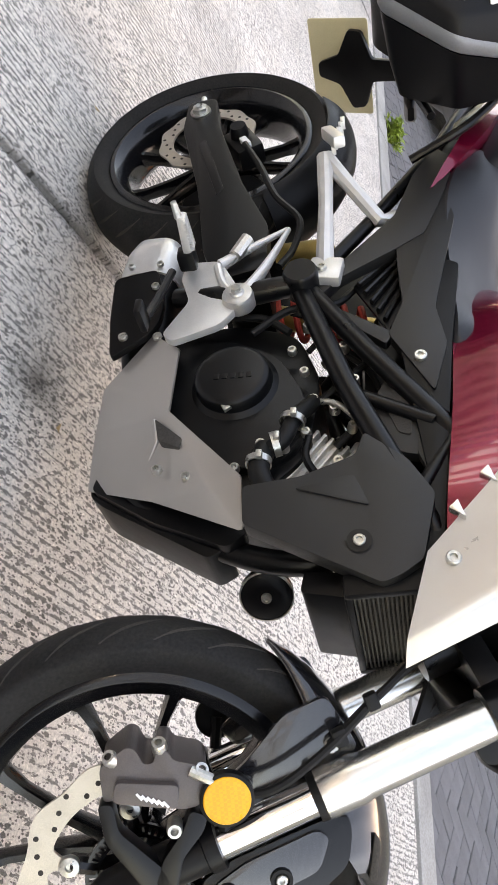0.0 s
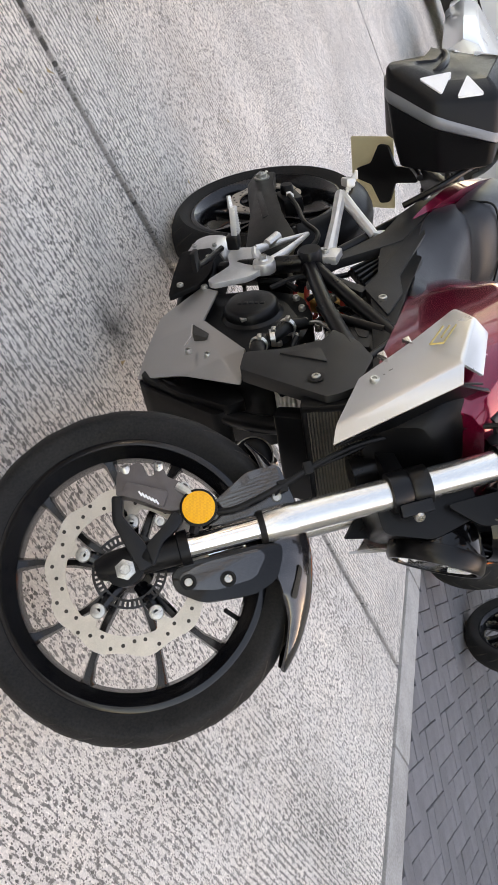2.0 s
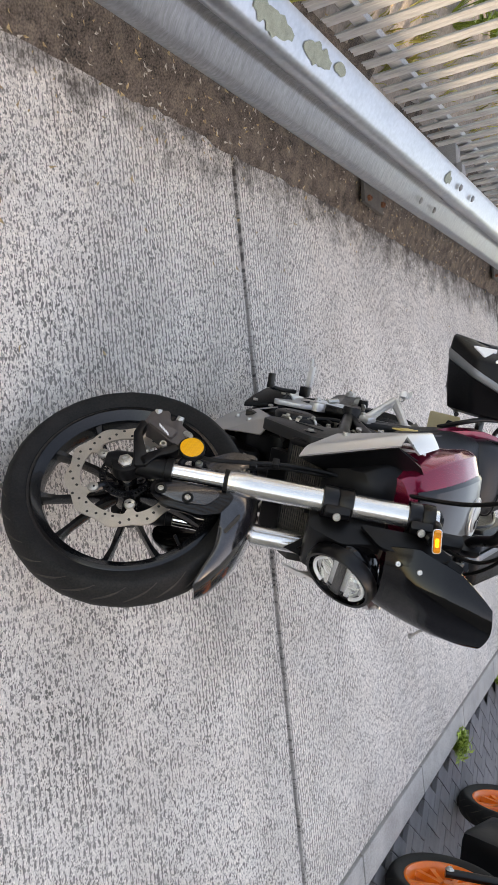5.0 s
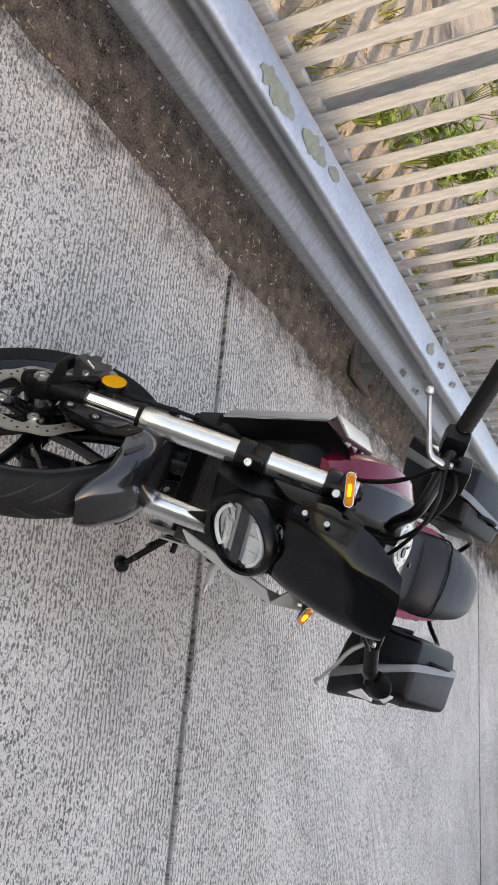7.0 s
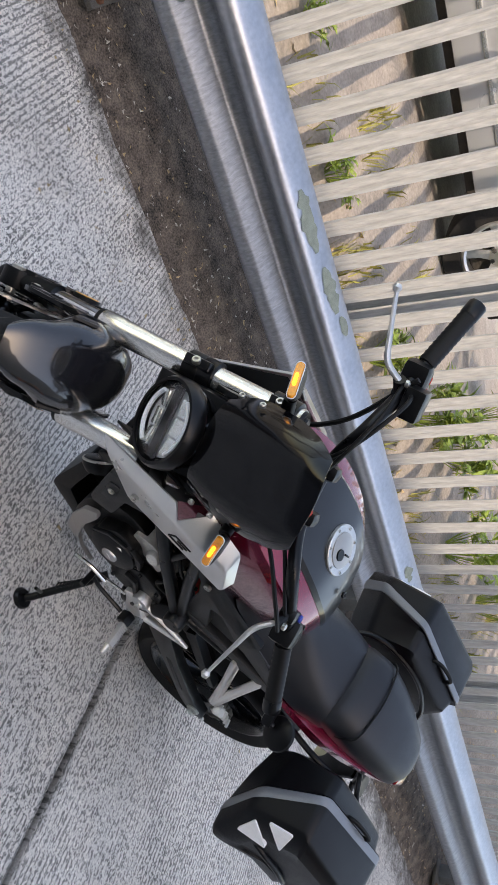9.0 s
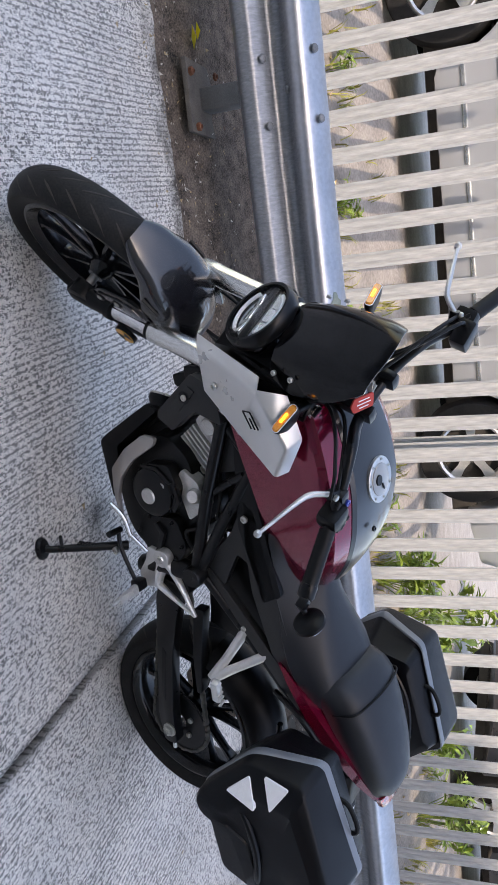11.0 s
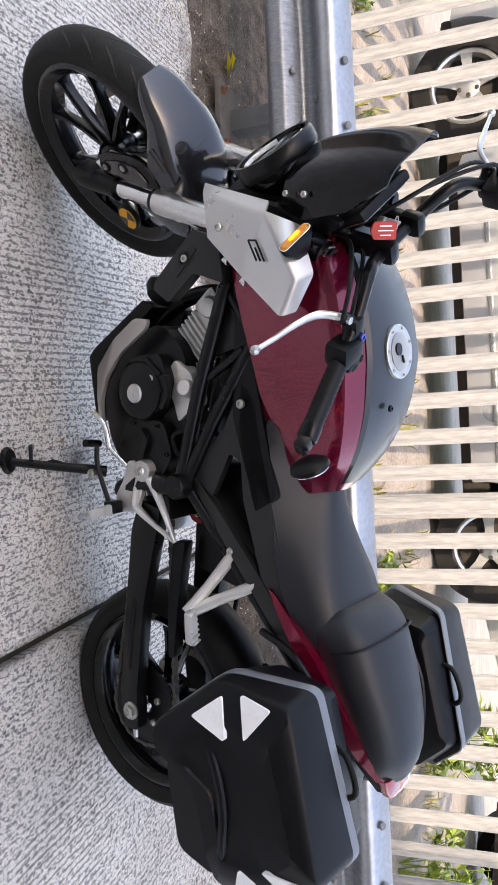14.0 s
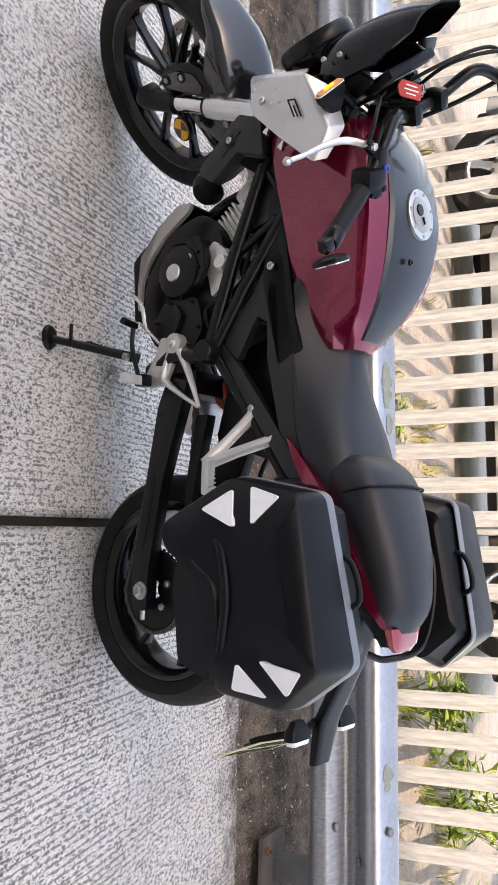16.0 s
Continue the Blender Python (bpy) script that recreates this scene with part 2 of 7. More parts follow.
M_FORK = surf("silver_anodised_fork", (0.74, 0.73, 0.70), 0.24, 0.95, vary=0.06, scale=20, spread=0.04)
M_CHROME = surf("chrome", (0.86, 0.86, 0.86), 0.08, 1.0, vary=0.04, spread=0.03)
M_STEEL = surf("zinc_bolt", (0.55, 0.54, 0.5), 0.3, 0.9, vary=0.2, scale=120)
M_DISC = surf("brushed_disc_steel", (0.58, 0.52, 0.44), 0.34, 0.65, vary=0.18, scale=30, fine=700, spread=0.1)
M_SILVER = surf("silver_metallic_paint", (0.64, 0.63, 0.61), 0.3, 0.6, vary=0.05, scale=12, fine=1800, coat=0.6)
M_PAN = surf("grey_metallic_paint", (0.42, 0.395, 0.365), 0.32, 0.65, vary=0.07, scale=12, fine=1800, coat=0.25)
M_RED = surf("candy_red_paint", (0.23, 0.003, 0.030), 0.22, 0.6, vary=0.08, scale=10, fine=2000, coat=1.0)
M_SEAT = surf("black_seat_vinyl", (0.0085, 0.0095, 0.0125), 0.46, vary=0.15, scale=25, fine=700, bump=0.0005)
M_TANKTOP = surf("dark_metallic_grey_paint", (0.012, 0.013, 0.015), 0.32, 0.3, vary=0.12, scale=14, fine=1800, coat=0.5)
M_PANNIER = surf("textured_black_shell", (0.0028, 0.0029, 0.0038), 0.40, spec=0.24, vary=0.2, scale=20, fine=900, bump=0.0005)
M_BAND = surf("grey_pannier_trim", (0.2, 0.21, 0.225), 0.38, 0.3, vary=0.12, scale=15)
M_REFL = surf("white_reflector", (0.86, 0.86, 0.86), 0.35, vary=0.06, scale=60)
M_AMBER = checked("amber_reflector", (0.98, 0.44, 0.004), (0.90, 0.38, 0.003), 0.3, 260, coat=0.15)
M_LENS_A = surf("amber_lens", (0.8, 0.28, 0.02), 0.12, vary=0.3, scale=80, coat=1.0)
M_CARBON = checked("carbon_weave", (0.005, 0.005, 0.006), (0.022, 0.022, 0.026), 0.2, 330, coat=1.0)
M_GLASS = glass("headlight_glass")
M_RUBBER = surf("black_rubber", (0.0045, 0.0045, 0.0045), 0.50, spec=0.25, vary=0.2, scale=60, fine=500, bump=0.0004)
M_GOLD = surf("gold_anodised", (0.52, 0.38, 0.14), 0.35, 0.8, vary=0.15, scale=30)
M_RADI = surf("radiator_core", (0.09, 0.085, 0.075), 0.6, 0.5, vary=0.3, scale=60)
M_TAG = surf("red_fabric_tag", (0.5, 0.045, 0.03), 0.7, vary=0.2, scale=60)
M_PLATE = surf("cream_number_plate", (0.66, 0.58, 0.36), 0.45, vary=0.12, scale=9)
M_TAIL = surf("red_tail_lens", (0.35, 0.01, 0.015), 0.15, vary=0.1, coat=1.0)
M_BLUE = surf("blue_switch_mark", (0.03, 0.06, 0.35), 0.4)
M_MIRROR = surf("mirror_face", (0.9, 0.9, 0.9), 0.02, 1.0, vary=0.0, spread=0.01)
M_ORANGE = surf("orange_paint", (0.9, 0.17, 0.01), 0.35, vary=0.1, scale=20, coat=0.5)
M_CAR = surf("silver_car_paint", (0.5, 0.51, 0.52), 0.3, 0.5, vary=0.05, scale=4, coat=0.8)
M_VAN = surf("white_van_paint", (0.75, 0.75, 0.74), 0.35, vary=0.04, scale=4, coat=0.6)
M_WINDOW = surf("dark_car_glass", (0.015, 0.017, 0.02), 0.06, vary=0.1, coat=1.0)
M_WALL = surf("rendered_wall", (0.20, 0.19, 0.18), 0.9, vary=0.15, scale=1.2, fine=30, bump=0.004)


def shaded_dirty_rail():
    """Galvanised steel; the lower wave has shade painted into its colour, with streaks of dirt."""
    m = surf("shaded_dirty_galvanised_beam", (0.46, 0.48, 0.51), 0.34, 0.9, vary=0.14, scale=7, fine=60, spread=0.12, bump=0.0006)
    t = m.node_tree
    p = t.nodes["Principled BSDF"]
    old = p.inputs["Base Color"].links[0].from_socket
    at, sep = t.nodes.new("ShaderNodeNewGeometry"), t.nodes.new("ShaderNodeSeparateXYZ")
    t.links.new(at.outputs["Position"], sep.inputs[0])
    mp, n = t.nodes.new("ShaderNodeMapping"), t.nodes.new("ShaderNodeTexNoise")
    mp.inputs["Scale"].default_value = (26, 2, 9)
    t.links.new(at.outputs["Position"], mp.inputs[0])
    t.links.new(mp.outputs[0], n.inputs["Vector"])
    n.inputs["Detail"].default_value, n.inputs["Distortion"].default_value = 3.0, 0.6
    # darkens the colour below the upper wave as shade, streaked by the noise
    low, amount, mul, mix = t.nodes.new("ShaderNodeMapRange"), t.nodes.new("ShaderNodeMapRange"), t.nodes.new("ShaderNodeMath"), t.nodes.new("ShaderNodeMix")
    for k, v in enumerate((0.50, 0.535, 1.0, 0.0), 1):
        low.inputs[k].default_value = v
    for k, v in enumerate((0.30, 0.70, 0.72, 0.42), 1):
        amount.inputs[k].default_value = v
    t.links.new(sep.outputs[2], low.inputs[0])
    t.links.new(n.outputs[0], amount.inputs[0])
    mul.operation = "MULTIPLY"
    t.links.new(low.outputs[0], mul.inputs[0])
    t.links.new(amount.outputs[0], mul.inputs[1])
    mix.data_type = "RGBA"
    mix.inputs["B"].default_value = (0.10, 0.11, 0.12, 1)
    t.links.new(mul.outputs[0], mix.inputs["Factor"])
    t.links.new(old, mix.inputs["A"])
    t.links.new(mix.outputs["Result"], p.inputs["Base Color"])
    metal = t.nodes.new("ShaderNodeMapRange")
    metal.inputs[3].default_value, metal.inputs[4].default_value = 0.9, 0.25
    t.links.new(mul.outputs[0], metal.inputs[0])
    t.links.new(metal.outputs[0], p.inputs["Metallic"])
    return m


M_BEAM = shaded_dirty_rail()


# ---- mesh helpers ----
def pieces(bm):
    """The loose pieces of a mesh, each as a mesh of its own."""
    left, out = set(bm.verts), []
    while left:
        todo, seen = [left.pop()], set()
        while todo:
            v = todo.pop()
            seen.add(v)
            for e in v.link_edges:
                w = e.other_vert(v)
                if w in left:
                    left.discard(w)
                    todo.append(w)
        own = bmesh.new()
        same = {v: own.verts.new(v.co) for v in bm.verts if v in seen}
        for f in {f for v in seen for f in v.link_faces}:
            own.faces.new([same[v] for v in f.verts])
        out.append(own)
    bm.free()
    return out


def part(name, bm, material, parent=None, label="", sharp=35, at=None, split=False):
    """Links a mesh under its thing, or under a part of it, no deeper; split makes each loose piece a part."""
    if split:
        return [part(name, b, material, parent, label, sharp, at) for b in pieces(bm)][0]
    while parent and parent.parent and parent.parent.parent:
        parent = parent.parent
    if at is not None:
        bmesh.ops.transform(bm, matrix=at, verts=bm.verts)
    bmesh.ops.recalc_face_normals(bm, faces=bm.faces)
    me = bpy.data.meshes.new(name)
    bm.to_mesh(me)
    bm.free()
    me.materials.append(material)
    me.shade_smooth()
    me.set_sharp_from_angle(angle=radians(sharp))
    ob = new(name, me)
    ob.parent = parent
    if label:
        tagged(ob, label)
    return ob


def thing(name, m, label, category, group="", kind=""):
    ob = new(name)
    ob.matrix_world = m
    return tagged(ob, label, category, group, kind)


def spline(pts, n=6):
    """A smooth run of points through pts."""
    p = [Vector(q) for q in pts]
    p = [2 * p[0] - p[1]] + p + [2 * p[-1] - p[-2]]
    out = []
    for i in range(1, len(p) - 2):
        for k in range(n):
            u = k / n
            out.append(0.5 * (2 * p[i] + (p[i + 1] - p[i - 1]) * u + (2 * p[i - 1] - 5 * p[i] + 4 * p[i + 1] - p[i + 2]) * u * u + (3 * p[i] - p[i - 1] - 3 * p[i + 1] + p[i + 2]) * u ** 3))
    return out + [p[-2]]


def loft(rings, cap=True, closed=True, bm=None):
    bm = bm or bmesh.new()
    vs = [[bm.verts.new(c) for c in r] for r in rings]
    n = len(rings[0])
    for a, b in zip(vs, vs[1:]):
        for i in range(n if closed else n - 1):
            j = (i + 1) % n
            bm.faces.new((a[i], a[j], b[j], b[i]))
    if cap:
        bm.faces.new(vs[0][::-1])
        bm.faces.new(vs[-1])
    return bm


def tube(pts, r, seg=10, bm=None, smooth=0, flat=1.0):
    """A round bar along pts; r may be a list; flat squashes it."""
    pts = spline(pts, smooth) if smooth else [Vector(p) for p in pts]
    rs = [r] * len(pts) if isinstance(r, (int, float)) else list(np.interp(np.linspace(0, 1, len(pts)), np.linspace(0, 1, len(r)), r))
    rings, up = [], None
    for i, c in enumerate(pts):
        d = (pts[min(i + 1, len(pts) - 1)] - pts[max(i - 1, 0)]).normalized()
        if up is None:
            up = d.orthogonal().normalized() if abs(d.z) > 0.9 else (Vector((0, 0, 1)) - d * d.z).normalized()
        up = (up - d * up.dot(d)).normalized()
        side = d.cross(up)
        rings.append([c + (side * math.cos(a) + up * math.sin(a) * flat) * rs[i] for a in (2 * math.pi * k / seg for k in range(seg))])
    return loft(rings, bm=bm)


def rev(profile, seg=40, at=None, bm=None, closed=False, a0=0.0, a1=360.0):
    """profile: (radius, height along the axis) turned round the y axis."""
    bm = bm or bmesh.new()
    full = a1 - a0 >= 360
    n = seg if full else seg + 1
    grid = []
    for k in range(n):
        a = radians(a0 + (a1 - a0) * k / seg)
        row = []
        for r, h in profile:
            c = Vector((r * math.cos(a), h, r * math.sin(a)))
            row.append(bm.verts.new(at @ c if at else c))
        grid.append(row)
    m = len(profile)
    for k in range(seg):
        a, b = grid[k], grid[(k + 1) % n]
        for i in range(m if closed else m - 1):
            j = (i + 1) % m
            bm.faces.new((a[i], a[j], b[j], b[i]))
    if not closed and full:
        for i in (0, m - 1):
            if profile[i][0] > 1e-6:
                bm.faces.new([g[i] for g in grid])
    if not full:
        for row in (grid[0], grid[-1]):
            bm.faces.new(row)
    bmesh.ops.remove_doubles(bm, verts=bm.verts, dist=1e-6)
    return bm


def prism(outline, y0, y1, bevel=0.003, bm=None, at=None, warp=None, hole=None):
    """A plate with that outline in x and z, from y0 to y1, its edges rounded."""
    own = bmesh.new()
    f = own.faces.new([own.verts.new((x, y0, z)) for x, z in outline])
    r = bmesh.ops.extrude_face_region(own, geom=[f])
    for v in (g for g in r["geom"] if isinstance(g, bmesh.types.BMVert)):
        v.co.y = y1
    bmesh.ops.recalc_face_normals(own, faces=own.faces)
    if bevel:
        bmesh.ops.bevel(own, geom=own.edges[:], offset=bevel, segments=2, profile=0.6, affect="EDGES", clamp_overlap=True)
    if warp:
        for v in own.verts:
            v.co = Vector(warp(v.co))
    if at:
        bmesh.ops.transform(own, matrix=at, verts=own.verts)
    return join(bm, own) if bm else own


def join(bm, other):
    me = bpy.data.meshes.new("tmp")
    other.to_mesh(me)
    other.free()
    bm.from_mesh(me)
    bpy.data.meshes.remove(me)
    return bm


def block(c, size, bevel=0.004, rot=(0, 0, 0), bm=None):
    own = bmesh.new()
    bmesh.ops.create_cube(own, size=1)
    bmesh.ops.scale(own, vec=size, verts=own.verts)
    if bevel:
        bmesh.ops.bevel(own, geom=own.edges[:], offset=bevel, segments=2, profile=0.6, affect="EDGES", clamp_overlap=True)
    bmesh.ops.transform(own, matrix=pose(*c, *rot), verts=own.verts)
    return join(bm, own) if bm else own


def along(c, d):
    """A pose at c whose y axis points along d."""
    return Matrix.Translation(c) @ Vector(d).to_track_quat("Y", "Z").to_matrix().to_4x4()


def bolt(c, d, r=0.007, h=0.006, bm=None):
    """A socket-head bolt at c, its head towards d."""
    return rev([(0, h * 0.35), (r * 0.45, h * 0.35), (r * 0.5, h), (r * 0.85, h), (r, h * 0.75), (r, -h * 0.3), (0, -h * 0.3)], 14, along(c, d), bm)


def hexnut(c, d, r, h, bm=None):
    return rev([(0, h), (r * 0.5, h), (r * 0.5, h * 1.25), (r * 0.55, h), (r, h * 0.85), (r, 0), (0, 0)], 6, along(c, d), bm)


def rounded(w, h, r, n=5):
    """The outline of a rounded rectangle, centred."""
    out = []
    for cx, cy, a in ((w / 2 - r, h / 2 - r, 0), (-w / 2 + r, h / 2 - r, 90), (-w / 2 + r, -h / 2 + r, 180), (w / 2 - r, -h / 2 + r, 270)):
        out += [(cx + r * math.cos(radians(a + 90 * k / n)), cy + r * math.sin(radians(a + 90 * k / n))) for k in range(n + 1)]
    return out


def soft(outline, r=0.01, n=4):
    """Rounds the corners of an outline."""
    out, m = [], len(outline)
    for i in range(m):
        a, b, c = (Vector(outline[(i + k) % m]) for k in (-1, 0, 1))
        u, v = (a - b), (c - b)
        k = min(r, u.length * 0.45, v.length * 0.45)
        p, q = b + u.normalized() * k, b + v.normalized() * k
        for j in range(n + 1):
            s = j / n
            out.append(tuple((1 - s) ** 2 * p + 2 * s * (1 - s) * b + s * s * q))
    return out


# ---- ground ----
def verge_y(x):
    """Where the soil begins to rise."""
    return -0.81 - 0.03 * x


def rail_y(x):
    """The back of the guard rail."""
    return -0.945 - 0.03 * x


def rail_lift(x):
    """The beam climbs slightly along the road."""
    return -0.016 + 0.006 * min(max(x, -3), 4)


def fence_y(x):
    return -1.50 - 0.05 * x


def ground_z(x, y):
    d = verge_y(min(max(x, -12), 12)) - y
    z = float(np.interp(d, (-0.06, 0.06, 0.16, 0.32, 0.55, 0.72, 1.15, 1.9, 60.0), (-0.22, -0.014, 0.03, 0.085, 0.125, 0.16, 0.40, 0.57, 0.585)))
    if d > 0.0 and d < 2.4:
        z += 0.016 * noise.fractal(Vector((x * 5, y * 5, 0)), 1.0, 2.0, 4) + 0.008 * noise.noise(Vector((x * 25, y * 25, 3)))
    return z


gx = sorted(set([-80, -40, -20, -12, -9, -7] + [round(v, 3) for v in np.arange(-6, 6.01, 0.07)] + [7, 9, 12, 20, 40, 80]))
gy = sorted(set([-90, -45, -20, -12, -8, -6, -5, -4, -3.5] + [round(v, 3) for v in np.arange(-3.2, -0.30, 0.055)] + [-0.2, 0, 2.6, 6, 12, 30, 80]))
bm = bmesh.new()
grid = [[bm.verts.new((x, y, ground_z(x, y) if y < -0.5 else -0.22)) for y in gy] for x in gx]
for i in range(len(gx) - 1):
    for j in range(len(gy) - 1):
        f = bm.faces.new((grid[i][j], grid[i + 1][j], grid[i + 1][j + 1], grid[i][j + 1]))
        f.material_index = 1 if gy[j] < fence_y(min(max(gx[i], -12), 12)) - 0.12 + 0.2 * noise.noise(Vector((gx[i] * 2, gy[j] * 2, 7))) else 0
ground = part("ground", bm, M_SOIL, None, "dark soil verge rising to dry tan ground behind the fence", 60)
ground.data.materials.append(M_BANK)
tagged(ground, category="ground", kind="structure")

# concrete slabs with recessed joints
road = thing("road", Matrix(), "grey brushed concrete slabs with dark open joints", "road", kind="structure")
EDGE_Y, KERB_Y, JOINT_X, SLAB = -0.90, 2.118, 0.181, 4.6  # the verge edge runs askew, as the guard rail does
bm = block((0, 0.72, -0.045), (130, KERB_Y + 0.70, 0.04), 0)
part("joint_filler", bm, M_JOINT, road, "dark dirt in the joints")
for k in range(-9, 9):
    x0, x1 = JOINT_X + k * SLAB + 0.012, JOINT_X + (k + 1) * SLAB - 0.012
    bm = bmesh.new()
    n = 150
    a = [bm.verts.new((x0 + (x1 - x0) * i / n, EDGE_Y - 0.04 * (x0 + (x1 - x0) * i / n) + 0.02 * noise.noise(Vector((i * 0.31, k * 3.1, 1))) + 0.012 * noise.noise(Vector((i * 1.3, k * 3.1, 4))), 0)) for i in range(n + 1)]
    b = [bm.verts.new((x0 + (x1 - x0) * i / n, KERB_Y - 0.006 + 0.004 * noise.noise(Vector((i * 0.4, k * 2.3, 5))), 0)) for i in range(n + 1)]
    for i in range(n):
        bm.faces.new((a[i], a[i + 1], b[i + 1], b[i]))
    r = bmesh.ops.extrude_face_region(bm, geom=bm.faces[:])
    for v in (g for g in r["geom"] if isinstance(g, bmesh.types.BMVert)):
        v.co.z = -0.03
    bmesh.ops.recalc_face_normals(bm, faces=bm.faces)
    rim = [e for e in bm.edges if all(abs(v.co.z) < 1e-6 for v in e.verts) and len({round(f.normal.z, 1) for f in e.link_faces}) > 1]
    bmesh.ops.bevel(bm, geom=rim, offset=0.004, segments=2, profile=0.5, affect="EDGES")
    part("slab", bm, M_CONC, road, sharp=50)

# kerb stones
kerb = thing("kerb", Matrix(), "weathered grey kerb stones beside the block paving", "kerb", kind="structure")
rng = random.Random(4)
for k in range(-14, 14):
    bm = block((JOINT_X + 0.915 * (k + 0.5) + 0.35, 2.203, -0.06), (0.907, 0.158, 0.135 + 0.004 * rng.random()), 0.010, (0.4 * rng.uniform(-1, 1), 0, 0))
    part("kerb_stone", bm, M_KERB, kerb)

# block paving, herringbone
pave = thing("pavement", Matrix(), "dark grey herringbone block paving", "pavement", kind="structure")
bm = block((-10, 42.27, -0.12), (160, 80, 0.06), 0)
part("sand_bed", bm, M_SAND_SHADE, pave, "dark sand between the blocks")
PW, PH, GAP = 0.2, 0.1, 0.004
def paver(long_x):
    return block((0, 0, 0), ((PW if long_x else PH) - GAP, (PH if long_x else PW) - GAP, 0.05), 0.005)
def as_mesh(bm, name, m):
    bmesh.ops.recalc_face_normals(bm, faces=bm.faces)
    me = bpy.data.meshes.new(name)
    bm.to_mesh(me)
    bm.free()
    me.materials.append(m)
    return me
h_mesh, v_mesh = as_mesh(paver(True), "paver", M_BLOCK), as_mesh(paver(False), "paver", M_BLOCK)
turn = Matrix.Rotation(radians(45), 4, "Z")
spots = []
for j in range(-75, 120):
    for n in range(-55, 55):
        for kind, cx, cy in ((0, (j + 4 * n + 1) * PH, (j + 0.5) * PH), (1, (j + 4 * n + 3.5) * PH, (j + 1) * PH)):
            p = turn @ Vector((cx, cy, 0)) + Vector((-1.2, 2.27, 0))
            if 2.42 < p.y < 9.1 and -8.5 < p.x < 6.5:
                spots.append((abs(p.x + 0.2) + 1.4 * (p.y - 2.3), kind, p))
spots.sort(key=lambda q: q[0])
rest = bmesh.new()
for i, (_, kind, p) in enumerate(spots):
    m = Matrix.Translation((p.x, p.y, -0.085 + rng.uniform(-0.0025, 0.0025))) @ turn @ pose(0, 0, 0, rng.uniform(-0.8, 0.8), rng.uniform(-0.8, 0.8), rng.uniform(-0.7, 0.7))
    if i < 300:
        ob = new("paver", v_mesh if kind else h_mesh)
        ob.parent, ob.matrix_world = pave, m
    else:
        sx, sy = ((PH if kind else PW) - GAP) / 2, ((PW if kind else PH) - GAP) / 2
        top = [rest.verts.new(m @ Vector((x * (sx - 0.004), y * (sy - 0.004), 0.025))) for x, y in ((-1, -1), (1, -1), (1, 1), (-1, 1))]
        low = [rest.verts.new(m @ Vector((x * sx, y * sy, 0.018))) for x, y in ((-1, -1), (1, -1), (1, 1), (-1, 1))]
        rest.faces.new(top)
        for a in range(4):
            rest.faces.new((low[a], low[(a + 1) % 4], top[(a + 1) % 4], top[a]))
tagged(part("far_pavers", rest, M_BLOCK, pave, "more dark paving blocks", 20), kind="stuff")
# soldier course of plain blocks along the kerb
for k in range(-42, 32):
    ob = new("edge_paver", h_mesh)
    ob.parent, ob.matrix_world = pave, Matrix.Translation((JOINT_X + 0.2 * k, 2.336, -0.084 + rng.uniform(-0.002, 0.002))) @ pose(0, 0, 0, rng.uniform(-0.6, 0.6), 0, rng.uniform(-0.5, 0.5))

# an unseen plain building, added opposite so that its shade covers the road
bm = block((-4, 9.6, 4.44), (70, 0.8, 8.88), 0.02)
# raised stretch, added to lift the shade edge on part of the fence
block((-19.5, 9.6, 9.1), (39.0, 0.8, 0.5), 0.02, (0, 0, 0), bm)
wall = part("shade_wall_opposite", bm, M_WALL, None, "unseen plain rendered wall added across the pavement to shade the road")
tagged(wall, category="wall", kind="structure")

# ---- guard rail ----
rail = thing("guard_rail", Matrix(), "galvanised steel crash barrier on short bolted posts", "guard rail")
sect = [(0.000, 0.296), (0.014, 0.300), (0.074, 0.326), (0.094, 0.344), (0.098, 0.370), (0.088, 0.394), (0.030, 0.430), (0.018, 0.446), (0.018, 0.474), (0.030, 0.490), (0.084, 0.520), (0.096, 0.540), (0.095, 0.562), (0.078, 0.582), (0.016, 0.618), (0.000, 0.624)]
def beam(x0, x1, lift):
    n = 30
    rings = []
    for i in range(n + 1):
        x = x0 + (x1 - x0) * i / n
        dent = 0.004 * noise.noise(Vector((x * 1.7, 0, 2)))
        y = rail_y(x) + 0.012 + lift + dent
        up = dent + rail_lift(x)
        prof = [Vector((x, y + d, z + up)) for d, z in sect] + [Vector((x, y + d - 0.004, z + up)) for d, z in sect[::-1]]
        rings.append(prof)
    return loft(rings)
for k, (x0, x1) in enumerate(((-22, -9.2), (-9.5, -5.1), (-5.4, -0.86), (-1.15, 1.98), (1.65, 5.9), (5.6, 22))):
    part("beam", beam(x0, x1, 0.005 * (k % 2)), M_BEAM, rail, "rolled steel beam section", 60)
